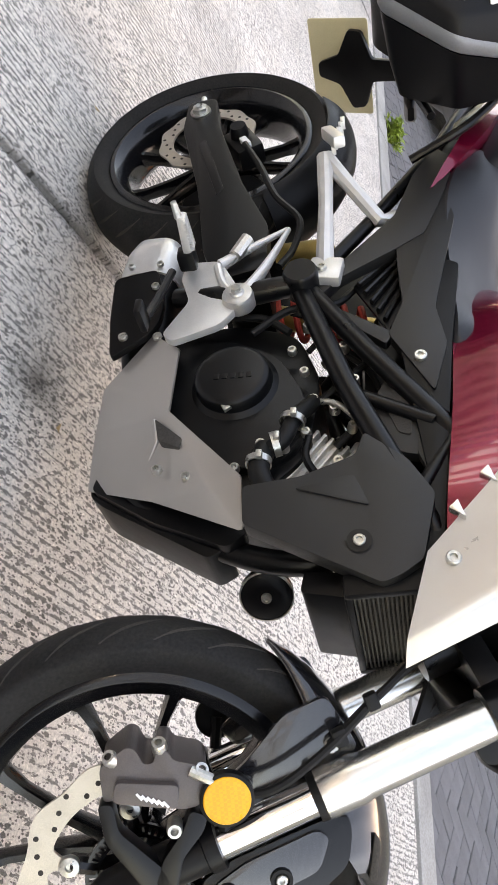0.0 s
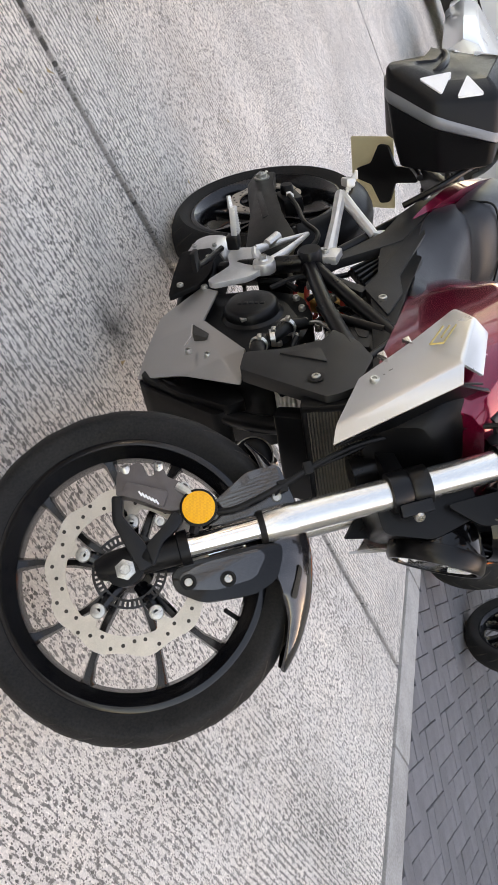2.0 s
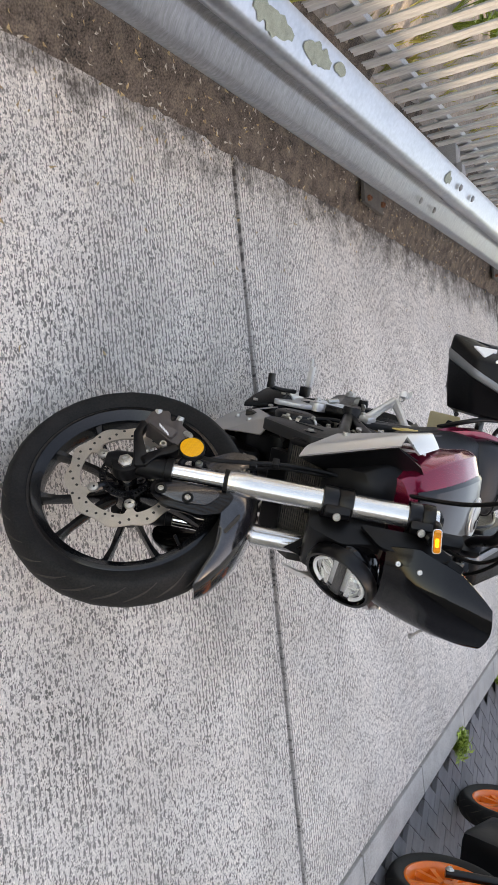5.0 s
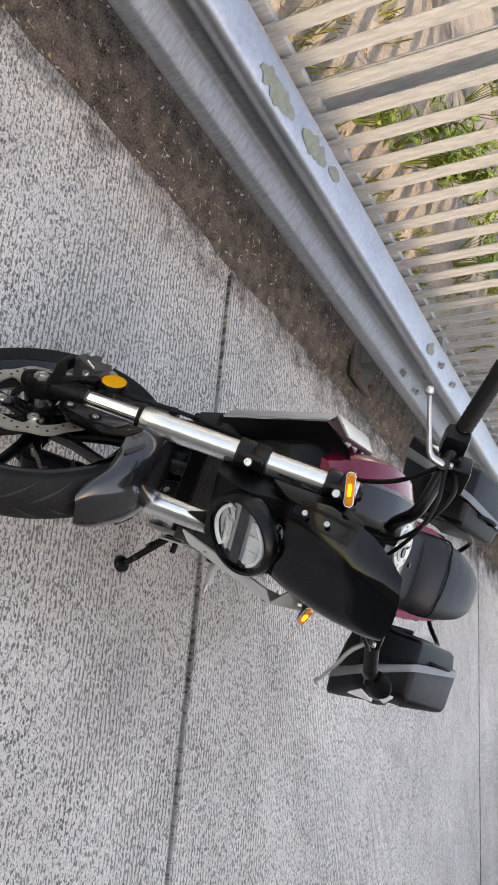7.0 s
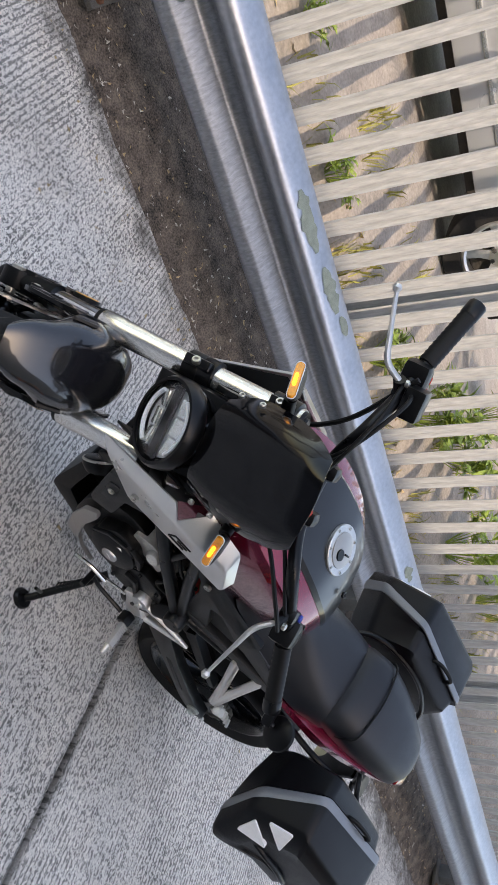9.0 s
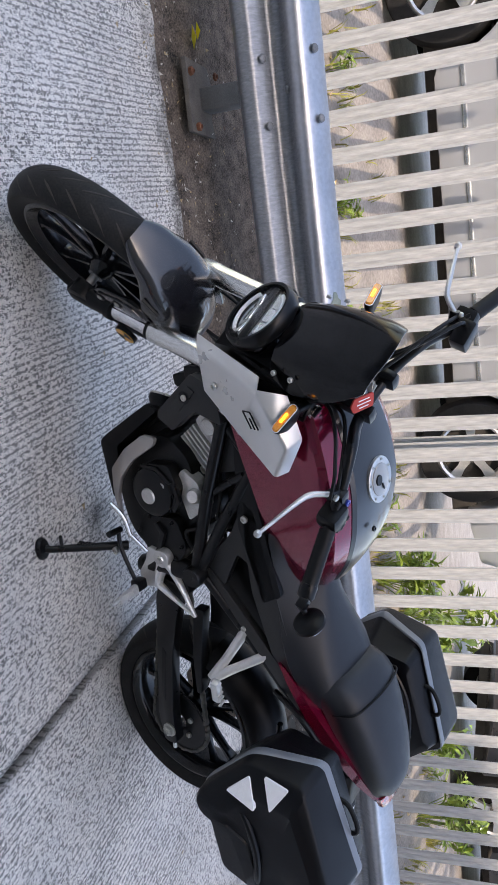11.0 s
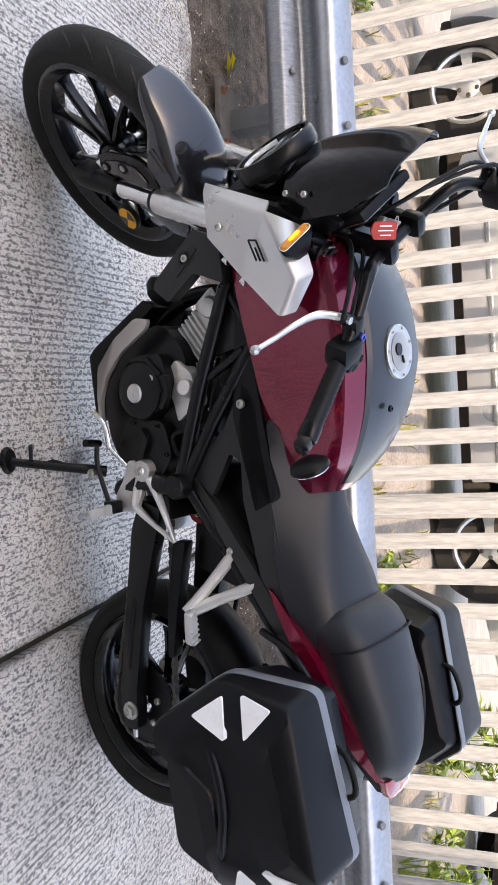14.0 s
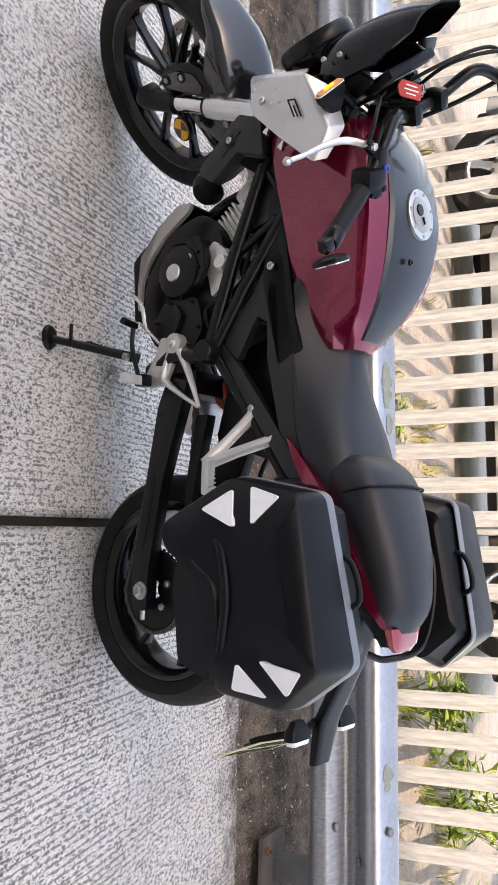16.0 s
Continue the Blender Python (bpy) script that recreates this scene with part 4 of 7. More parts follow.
def disc(radius, inner, y, at, parent, holes, label, carrier=True):
    """A floating wave disc: scalloped edge, drilled ring, dark carrier and buttons."""
    n = 140
    out, inn = [], []
    for k in range(n):
        a = 2 * math.pi * k / n
        r = radius * (1 + 0.028 * math.cos(10 * a))
        out.append((r * math.cos(a), r * math.sin(a)))
        r2 = inner * (1 - (0.36 if carrier else 0.0) * max(0, math.cos(5 * (a - 0.35))) ** 14)
        inn.append((r2 * math.cos(a), r2 * math.sin(a)))
    bm = bmesh.new()
    vs = [[bm.verts.new((x, yy, z)) for x, z in ring] for ring, yy in ((out, y - 0.0022), (out, y + 0.0022), (inn, y + 0.0022), (inn, y - 0.0022))]
    for q in range(4):
        a, b = vs[q], vs[(q + 1) % 4]
        for k in range(n):
            bm.faces.new((a[k], a[(k + 1) % n], b[(k + 1) % n], b[k]))
    ob = part("brake_disc", bm, M_DISC, parent, label, 30, at)
    # dark plugs stand for the shade inside the drilled holes
    bm = bmesh.new()
    for k in range(holes):
        a = 2 * math.pi * k / holes
        r = inner + (radius - inner) * (0.26, 0.72, 0.48)[k % 3]
        rev([(0, 0.0027), (0.0033, 0.0027), (0.0033, -0.0027), (0, -0.0027)], 10, pose(r * math.cos(a), y, r * math.sin(a)), bm)
    part("disc_hole_shade", bm, M_SAND_SHADE, ob, at=at, split=True)
    if carrier:
        bm = bmesh.new()  # slotted sensor ring, open between its slots
        for r0, r1 in ((0.046, 0.050), (0.058, 0.062)):
            rev([(r0, y - 0.004), (r1, y - 0.004), (r1, y + 0.001), (r0, y + 0.001)], 60, None, bm, closed=True)
        for k in range(44):
            a = 2 * math.pi * k / 44
            block((math.cos(a) * 0.054, y - 0.0015, math.sin(a) * 0.054), (0.0095, 0.004, 0.0042), 0, (0, -math.degrees(a), 0), bm)
        part("sensor_ring", bm, M_RIM, ob, "black slotted sensor ring", at=at)
        for k in range(5):
            a = 2 * math.pi * k / 5 + 0.35
            bm = tube([(math.cos(a) * 0.030, y * 0.7, math.sin(a) * 0.030), (math.cos(a) * 0.055, y * 0.92, math.sin(a) * 0.055), (math.cos(a) * inner * 0.77, y + 0.004, math.sin(a) * inner * 0.77)], [0.013, 0.012, 0.011], 10)
            part("carrier_arm", bm, M_RIM, ob, at=at)
            c = (math.cos(a) * inner * 0.77, y - 0.002, math.sin(a) * inner * 0.77)
            bm = rev([(0, 0.004), (0.004, 0.004), (0.005, 0.007), (0.0115, 0.006), (0.013, 0.003), (0.013, 0), (0, 0)], 20, along(c, (0, -1, 0)))
            part("disc_bolt", bm, M_STEEL, ob, at=at)
    return ob


# wheels
REAR = pose(0, 0, 0.285)
FWHEEL = FRONT @ pose(0.07, 0, -0.283)
rear_wheel = wheel(0.216, 0.125, "fork", REAR, bike, "rear_wheel", "satin black cast rear wheel", 0.045)
tyre(0.290, 0.150, 0.224, REAR, rear_wheel, "rear_tyre", "worn black rear tyre", 26)
front_wheel = wheel(0.222, 0.080, "pair", FWHEEL, bike, "front_wheel", "satin black cast front wheel")
tyre(0.287, 0.100, 0.230, FWHEEL, front_wheel, "front_tyre", "worn black front tyre", 26)
disc(0.136, 0.105, -0.066, FWHEEL, front_wheel, 40, "large wave-edged steel brake disc with dark carrier arms")
disc(0.105, 0.075, -0.075, REAR, rear_wheel, 30, "small wave-edged rear brake disc", False)

# front axle and fork
bm = tube([(0.07, -0.118, -0.283), (0.07, 0.11, -0.283)], 0.011, 16)
part("front_axle", bm, M_STEEL, bike, at=FRONT)
bm = hexnut((0.07, -0.117, -0.283), (0, -1, 0), 0.017, 0.011)
rev([(0.02, 0), (0.02, 0.004), (0, 0.004)], 24, along((0.07, -0.114, -0.283), (0, -1, 0)), bm)
part("axle_nut", bm, M_STEEL, bike, "bright axle nut", at=FRONT)
for s in (-1, 1):
    y = 0.1 * s
    def leg(prof, z0):
        return rev([(r, h) for r, h in prof], 32, along((0.058, y, z0), (0, 0, 1)))
    part("fork_foot", join(leg([(0.0, -0.035), (0.016, -0.035), (0.024, -0.015), (0.026, 0.02), (0.025, 0.10), (0.0285, 0.102), (0.0285, 0.118), (0.0, 0.118)], -0.295), prism(soft([(0.044, -0.300), (0.058, -0.312), (0.084, -0.314), (0.098, -0.292), (0.092, -0.264), (0.066, -0.246), (0.040, -0.256)], 0.012), y - 0.02, y + 0.02, 0.004)), M_BLACK, bike, "black fork bottom casting", at=FRONT)
    part("fork_stanchion", leg([(0, 0), (0.0205, 0), (0.0205, 0.15), (0, 0.15)], -0.185), M_CHROME, bike, "polished chrome fork tube", at=FRONT)
    part("fork_tube", leg([(0.0, -0.004), (0.0225, -0.004), (0.0275, 0.0), (0.0285, 0.006), (0.0285, 0.046), (0.0265, 0.055), (0.0262, 0.40), (0.0262, 0.47), (0, 0.47)], -0.05), M_FORK, bike, "silver anodised upper fork tube", at=FRONT)
    part("dust_seal", leg([(0.0, -0.010), (0.0265, -0.010), (0.0275, -0.004), (0.0275, 0.0), (0, 0.0)], -0.05), M_RUBBER, bike, at=FRONT)
    part("fork_cap", leg([(0, 0.012), (0.012, 0.012), (0.013, 0.006), (0.022, 0.006), (0.024, 0), (0, 0)], 0.42), M_FRAME, bike, at=FRONT)

# yokes
for z0, z1, nm in ((0.162, 0.232, "lower_yoke"), (0.352, 0.412, "upper_yoke")):
    bm = bmesh.new()
    for s in (-1, 1):
        rev([(0.0268, 0), (0.0345, 0.002), (0.0345, (z1 - z0) * 0.5 - 0.004), (0.032, (z1 - z0) * 0.5), (0.0345, (z1 - z0) * 0.5 + 0.004), (0.0345, z1 - z0 - 0.002), (0.0268, z1 - z0)], 32, along((0.058, 0.1 * s, z0), (0, 0, 1)), bm, closed=True)
        if s < 0 or z0 > 0.3:  # the clutch-side lower clamp has none
            block((0.094, 0.116 * s, (z0 + z1) / 2), (0.022, 0.02, (z1 - z0) * 0.8), 0.004, (0, 0, 0), bm)
    prism(soft([(-0.035, -0.03), (-0.035, 0.03), (0.04, 0.09), (0.075, 0.075), (0.06, 0), (0.075, -0.075), (0.04, -0.09)], 0.012), 0, 0.032, 0.004, bm, at=Matrix(((1, 0, 0, 0), (0, 0, 1, 0), (0, 1, 0, z0 + 0.012), (0, 0, 0, 1))))
    yoke = part(nm, bm, M_FRAME, bike, "black fork yoke with pinch bolts", at=FRONT)
    bm = bmesh.new()
    for s in ((-1, 1) if z0 > 0.3 else (-1,)):
        bolt((0.106, 0.117 * s, (z0 + z1) / 2), (0.8, 0.6 * s, 0), 0.009, 0.008, bm)
    part("pinch_bolt", bm, M_STEEL, yoke, "bright pinch bolt", at=FRONT, split=True)
bm = tube([(0, 0, 0.13), (0, 0, 0.43)], 0.03, 24)
part("steering_stem", bm, M_FRAME, bike, at=FRONT)

# front caliper and its bracket
M_CALIPER = surf("caliper_paint", (0.11, 0.093, 0.088), 0.42, 0.35, vary=0.15, scale=60, fine=700, bump=0.0003)
bm = prism(soft([(-0.048, -0.272), (-0.084, -0.262), (-0.090, -0.242), (-0.094, -0.226), (-0.088, -0.218), (-0.068, -0.216), (-0.065, -0.205), (-0.077, -0.198), (-0.072, -0.186), (-0.059, -0.185), (-0.040, -0.158), (-0.027, -0.156), (0.0, -0.178), (-0.004, -0.196), (-0.014, -0.212), (-0.044, -0.256)], 0.006, 3), -0.122, -0.050, 0.006)
caliper = part("brake_caliper", bm, M_CALIPER, bike, "grey-brown painted front brake caliper", at=FRONT)
bm = prism(soft([(-0.046, -0.262), (-0.066, -0.25), (-0.034, -0.188), (-0.010, -0.2)], 0.007), -0.130, -0.118, 0.005)
part("caliper_face", bm, M_CALIPER, caliper, at=FRONT)
bm = bmesh.new()
for k in range(6):
    u = k / 5
    block((-0.041 + 0.020 * u, -0.1308, -0.232 + 0.023 * u), (0.0095, 0.001, 0.0028), 0.0003, (0, -20, 0), bm)
part("caliper_mark", bm, M_REFL, caliper, "white maker's mark as plain bars", at=FRONT, split=True)
for c, d in (((-0.080, -0.112, -0.246), (-0.7, -0.5, -0.1)), ((-0.071, -0.112, -0.195), (-0.8, -0.5, 0.2)), ((-0.030, -0.112, -0.168), (-0.4, -0.6, 0.5)), ((0.010, -0.117, -0.212), (0, -1, 0))):
    part("caliper_bolt", bolt(c, d, 0.009, 0.016), M_STEEL, caliper, "bright caliper bolt", at=FRONT)
bm = tube([(-0.040, -0.120, -0.172), (-0.026, -0.124, -0.158), (-0.012, -0.124, -0.146)], 0.007, 10)
part("banjo_union", bm, M_STEEL, caliper, at=FRONT)
for o in ([(-0.05, -0.278), (-0.044, -0.262), (-0.013, -0.268), (0.045, -0.240), (0.074, -0.236), (0.080, -0.262), (-0.008, -0.286)], [(-0.002, -0.188), (0.012, -0.173), (0.026, -0.184), (0.044, -0.216), (0.078, -0.238), (0.058, -0.256), (0.036, -0.236), (0.016, -0.205)]):
    part("caliper_bracket", prism(soft(o, 0.007), -0.128, -0.104, 0.005), M_FRAME, bike, "black caliper bracket leg", at=FRONT)
for s, yy in ((-1, -0.125), (1, 0.125)):
    bm = rev([(0, 0.006), (0.026, 0.006), (0.0285, 0.003), (0.0285, -0.004), (0, -0.004)], 36, along((0.004, yy, -0.147), (0, s, 0)))
    r = part("fork_reflector", bm, M_AMBER, bike, "round amber reflector on the fork", at=FRONT)
    if s > 0:
        # two dark wedges paint the way the facets reflect
        for a0 in (20, 200):
            bm = rev([(0.002, 0.0063), (0.0255, 0.0063), (0.0255, 0.0068), (0.002, 0.0068)], 8, along((0.004, yy, -0.147), (0, s, 0)), closed=True, a0=a0, a1=a0 + 75)
            part("facet_reflection", bm, M_RADI, r, "dark wedge painted for a facet's reflection", at=FRONT)
    bm = rev([(0.0288, 0.005), (0.0305, 0.004), (0.0305, -0.007), (0, -0.007)], 36, along((0.004, yy, -0.147), (0, s, 0)))
    tube([(0.004, yy - s * 0.006, -0.147), (0.04, 0.108 * s, -0.165)], 0.008, 8, bm)
    part("reflector_bezel", bm, M_BLACK, r, at=FRONT)
# brake hose and wheel sensor lead
bm = tube([(0.0, -0.104, -0.158), (0.02, -0.118, -0.10), (0.005, -0.112, -0.02), (-0.02, -0.095, 0.06), (-0.04, -0.07, 0.16), (-0.03, -0.06, 0.30), (0.02, -0.13, 0.47), (0.07, -0.26, 0.58)], 0.0052, 8, None, 8)
part("brake_hose", bm, M_RUBBER, bike, at=FRONT)
bm = tube([(0.01, -0.092, -0.02), (-0.015, -0.086, 0.05), (-0.03, -0.07, 0.13), (-0.05, -0.04, 0.2)], 0.0035, 8, None, 6)
block((0.002, -0.106, -0.005), (0.02, 0.014, 0.016), 0.003, (0, 0, 0), bm)
block((-0.018, -0.1, 0.045), (0.02, 0.014, 0.016), 0.003, (0, 0, 0), bm)
part("sensor_lead", bm, M_RUBBER, bike, at=FRONT)

# front mudguard: a crowned shell over the tyre, pointed ahead, its sides drawn down to plates on the fork feet
def guard_shell(stations, seg, thick=0.003):
    """stations: angle round the axle, half width at the edge, radius at the edge, radius at the crown."""
    rings = []
    table = list(zip(*sorted(stations)))
    for k in range(seg + 1):
        a = table[0][0] + (table[0][-1] - table[0][0]) * k / seg
        w, re_, r0 = (float(np.interp(a, table[0], table[q])) for q in (1, 2, 3))
        ring = []
        for j in range(19):
            v = -1 + j / 9
            ring.append((r0 - (r0 - re_) * abs(v) ** 3.0, math.copysign(w * (1 - (1 - abs(v)) ** 1.5), v)))
        ring = ring + [(r - thick, y * 0.97) for r, y in ring[::-1]]
        a = radians(a)
        rings.append([Vector((0.07 + r * math.cos(a), y, -0.283 + r * math.sin(a))) for r, y in ring])
    return loft(rings)
bm = guard_shell(((42.5, 0.034, 0.301, 0.309), (45, 0.046, 0.296, 0.309), (50, 0.060, 0.288, 0.309), (58, 0.071, 0.277, 0.308), (66, 0.090, 0.258, 0.308), (73, 0.100, 0.243, 0.308), (82, 0.102, 0.240, 0.308), (93, 0.094, 0.246, 0.307)), 30)
guard = part("front_mudguard", bm, M_CARBON, bike, "glossy dark carbon-weave front mudguard with a pointed tip", 50, FRONT)
bm = guard_shell(((93.3, 0.088, 0.250, 0.306), (103, 0.076, 0.262, 0.305), (112, 0.056, 0.278, 0.304), (119, 0.034, 0.292, 0.303), (125.5, 0.004, 0.300, 0.302)), 16)
part("mudguard_rear", bm, M_CARBON, guard, "carbon-weave rear mudguard section ending in a point", 50, FRONT)
for s in (-1, 1):
    bm = prism(soft([(0.092, -0.218), (0.082, -0.175), (0.084, -0.060), (0.092, -0.030), (0.112, -0.034), (0.146, -0.052), (0.160, -0.092), (0.152, -0.178), (0.124, -0.216)], 0.014), 0.092 * s, 0.103 * s, 0.004)
    part("mudguard_stay", bm, M_GLOSS, guard, "gloss black side plate", at=FRONT)
    bm = prism(soft([(0.100, -0.205), (0.090, -0.16), (0.090, -0.07), (0.104, -0.06), (0.135, -0.085), (0.138, -0.15), (0.122, -0.205)], 0.012), 0.101 * s, 0.107 * s, 0.003)
    part("stay_face", bm, M_CARBON, guard, "raised carbon-weave face", at=FRONT)
    bm = prism(soft([(-0.040, 0.000), (0.034, 0.012), (0.038, -0.135), (0.004, -0.148), (-0.006, -0.118), (-0.040, -0.055)], 0.012), 0.076 * s, 0.085 * s, 0.003)
    part("mudguard_bracket", bm, M_CARBON, guard, "carbon-weave flank behind the fork", at=FRONT)
    # no slot is cut: a thin inlay stands for its shaded depth
    bm = prism(soft([(0.130, -0.010), (0.142, -0.008), (0.184, -0.030), (0.180, -0.038)], 0.004), 0.088 * s, 0.0935 * s, 0.001)
    part("guard_slot_shade", bm, M_SAND_SHADE, guard, "dark inlay for the shade in a slot near the tip", at=FRONT)
    for c in ((0.114, 0.107 * s, -0.192), (0.125, 0.107 * s, -0.129)):
        bm = rev([(0.013, 0), (0.013, 0.003), (0.009, 0.003), (0.008, -0.003), (0, -0.003)], 20, along(c, (0, s, 0)))
        part("stay_washer", bm, M_RUBBER, guard, "", at=FRONT)
        part("mudguard_bolt", bolt(c, (0, s, 0), 0.0068, 0.005), M_STEEL, guard, at=FRONT)
    for c in ((0.015, 0.087 * s, -0.017), (0.017, 0.087 * s, -0.127)):
        part("mudguard_bolt", bolt(c, (0, s, 0), 0.0085, 0.006), M_STEEL, guard, at=FRONT)

# headlight
HL = FRONT @ pose(0.178, 0, 0.235, 0, 28, 0) @ pose(0, 0, 0, 90, 0, 0) @ Matrix.Diagonal((1, 0.92, 0.92, 1))   # x looks ahead
def hl(prof, ring=False):
    return rev(prof, 48, HL @ along((0, 0, 0), (1, 0, 0)), closed=ring)
bm = hl([(0.0, -0.085), (0.05, -0.08), (0.075, -0.055), (0.088, -0.02), (0.0905, 0.008), (0.088, 0.016), (0.081, 0.018), (0.079, 0.004), (0.0, -0.03)])
lamp = part("headlight", bm, M_GLOSS, bike, "round black headlight shell with a lens split by a dark bar")
part("headlight_ring", hl([(0.0905, -0.014), (0.0935, -0.01), (0.0935, 0.012), (0.0885, 0.02), (0.082, 0.02), (0.082, 0.012)], True), M_FRAME, lamp)
bm = hl([(0.0, 0.0), (0.076, 0.0), (0.079, 0.004), (0.079, -0.028), (0, -0.028)])
part("reflector_bowl", bm, surf("lamp_reflector", (0.9, 0.91, 0.92), 0.22, 0.3, vary=0.1, scale=120), lamp)
bm = bmesh.new()
for k in range(3):  # broad facets in the bowl
    for j in (-1, 1):
        block((0.004, j * 0.040, -0.040 + k * 0.040), (0.006, 0.034, 0.037), 0.004, (0, 8 * (k - 1), 14 * j), bm)
part("lamp_facet", bm, surf("lamp_facet", (0.88, 0.9, 0.86), 0.14, 0.75, vary=0.12, scale=90), lamp, at=HL, split=True)
bm = block((0.009, 0, 0), (0.008, 0.024, 0.150), 0.003)
part("lamp_bar", bm, M_BLACK, lamp, "dark central lamp bar", at=HL)
bm = bmesh.new()
for j in (-1, 1):
    pts = [(0.012, j * 0.069 * math.cos(radians(a)), 0.069 * math.sin(radians(a))) for a in range(-52, 53, 8)]
    tube(pts, 0.0045, 8, bm)
part("daylight_ring", bm, M_REFL, lamp, "white daytime light arcs", at=HL)
bm = hl([(0.0, 0.024), (0.05, 0.021), (0.081, 0.013), (0.081, 0.010), (0.05, 0.018), (0, 0.021)])
g = part("lamp_glass", bm, M_GLASS, lamp, "clear domed lens")
g.visible_shadow = False

# fly screen above the headlight
rings = []
for k in range(11):
    u = k / 10
    x = 0.205 + 0.065 * math.sin(u * 1.5)
    z = 0.315 + 0.232 * u
    w = float(np.interp(u, (0, 0.25, 0.6, 0.85, 1), (0.096, 0.115, 0.112, 0.100, 0.080)))
    back = float(np.interp(u, (0, 0.3, 0.7, 1), (0.062, 0.085, 0.075, 0.03)))
    ring = [(x - back * abs(v) ** 4.2, w * v, z + 0.012 * (1 - v * v) * u) for v in [-1 + j / 8 for j in range(17)]]
    ring += [(x - back * abs(v) ** 4.2 - 0.004, w * v * 0.97, z + 0.012 * (1 - v * v) * u) for v in [1 - j / 8 for j in range(17)]]
    rings.append([Vector(c) for c in ring])
fly = part("fly_screen", loft(rings), M_GLOSS, bike, "gloss black fly screen over the headlight", 50, FRONT)
for s in (-1, 1):
    bm = prism(soft([(0.10, 0.25), (0.150, 0.30), (0.165, 0.42), (0.145, 0.46), (0.10, 0.40)], 0.014), 0.086 * s, 0.098 * s, 0.003)
    part("screen_bracket", bm, M_BLACK, fly, at=FRONT)
    bm = bmesh.new()
    for c in ((0.184, 0.102 * s, 0.340), (0.196, 0.104 * s, 0.386)):
        bolt(c, (0.8, s, 0), 0.006, 0.005, bm)
    part("screen_bolt", bm, M_STEEL, fly, "bright screen bolt", at=FRONT, split=True)
bm = prism(soft([(0.05, 0.14), (0.12, 0.14), (0.15, 0.22), (0.13, 0.31), (0.05, 0.31)], 0.015), -0.08, 0.08, 0.006)
part("lamp_bracket", bm, M_BLACK, bike, at=FRONT)

# instruments
bm = block((0.135, 0, 0.45), (0.022, 0.15, 0.085), 0.008, (0, 30, 0))
dash = part("instrument_panel", bm, M_BLACK, bike, "black rectangular instrument panel", at=FRONT)
bm = block((0.1225, 0, 0.455), (0.002, 0.126, 0.066), 0.001, (0, 30, 0))
part("display", bm, surf("grey_display", (0.16, 0.16, 0.15), 0.12, vary=0.1, coat=1.0), dash, "grey unlit display", at=FRONT)
bm = tube([(0.01, 0, 0.40), (0.008, 0, 0.435)], [0.021, 0.019], 20)
LOCK = FRONT @ pose(0.088, 0, 0.03)
ign = part("ignition_lock", bm, M_BLACK, bike, at=LOCK)
bm = tube([(0.008, 0, 0.435), (0.008, 0, 0.448)], 0.008, 12)
block((0.008, 0, 0.462), (0.004, 0.02, 0.03), 0.001, (0, 0, 0), bm)
part("key", bm, M_STEEL, ign, at=LOCK)
bm = bmesh.new()
tube([(0.012 + 0.012 * math.cos(a), 0.012 * math.sin(a), 0.474 + 0.004 * math.sin(a)) for a in [i * math.pi / 6 for i in range(13)]], 0.0012, 6, bm)
part("key_ring", bm, M_STEEL, ign, at=LOCK)
TAG = FRONT @ pose(0.118, 0.048, 0.510, 12, 15, 60)
bm = prism(soft([(-0.03, -0.016), (0.025, -0.016), (0.034, 0), (0.025, 0.016), (-0.03, 0.016)], 0.005), -0.002, 0.002, 0.0008, at=TAG @ pose(0, 0, 0, 90, 0, 0))
tag = part("key_tag", bm, M_TAG, ign, "red woven key tag with pale print")
bm = bmesh.new()
for k, w in enumerate((0.03, 0.038, 0.026)):
    block((-0.002, -0.008 + 0.008 * k, 0.0026), (w, 0.0022, 0.0006), 0, (0, 0, 0), bm)
part("tag_print", bm, M_REFL, tag, "pale unreadable print as bars", at=TAG, split=True)

# handlebar, grips, levers
bar = [(-0.015, -0.405, 0.592), (0.02, -0.285, 0.567), (0.06, -0.215, 0.558), (0.10, -0.14, 0.54), (0.07, -0.06, 0.505), (0.07, 0.06, 0.505), (0.10, 0.14, 0.54), (0.06, 0.215, 0.558), (0.02, 0.285, 0.567), (-0.012, 0.395, 0.590)]
bm = tube(bar, 0.0125, 14, None, 6)
handlebar = part("handlebar", bm, M_FRAME, bike, "satin black wide handlebar", at=FRONT)
bm = bmesh.new()
for s in (-1, 1):
    block((0.07, 0.045 * s, 0.46), (0.034, 0.026, 0.10), 0.006, (0, 0, 0), bm)
    block((0.07, 0.045 * s, 0.508), (0.046, 0.03, 0.046), 0.012, (0, 0, 0), bm)
part("bar_clamp", bm, M_FRAME, handlebar, "black bar clamp", at=FRONT, split=True)
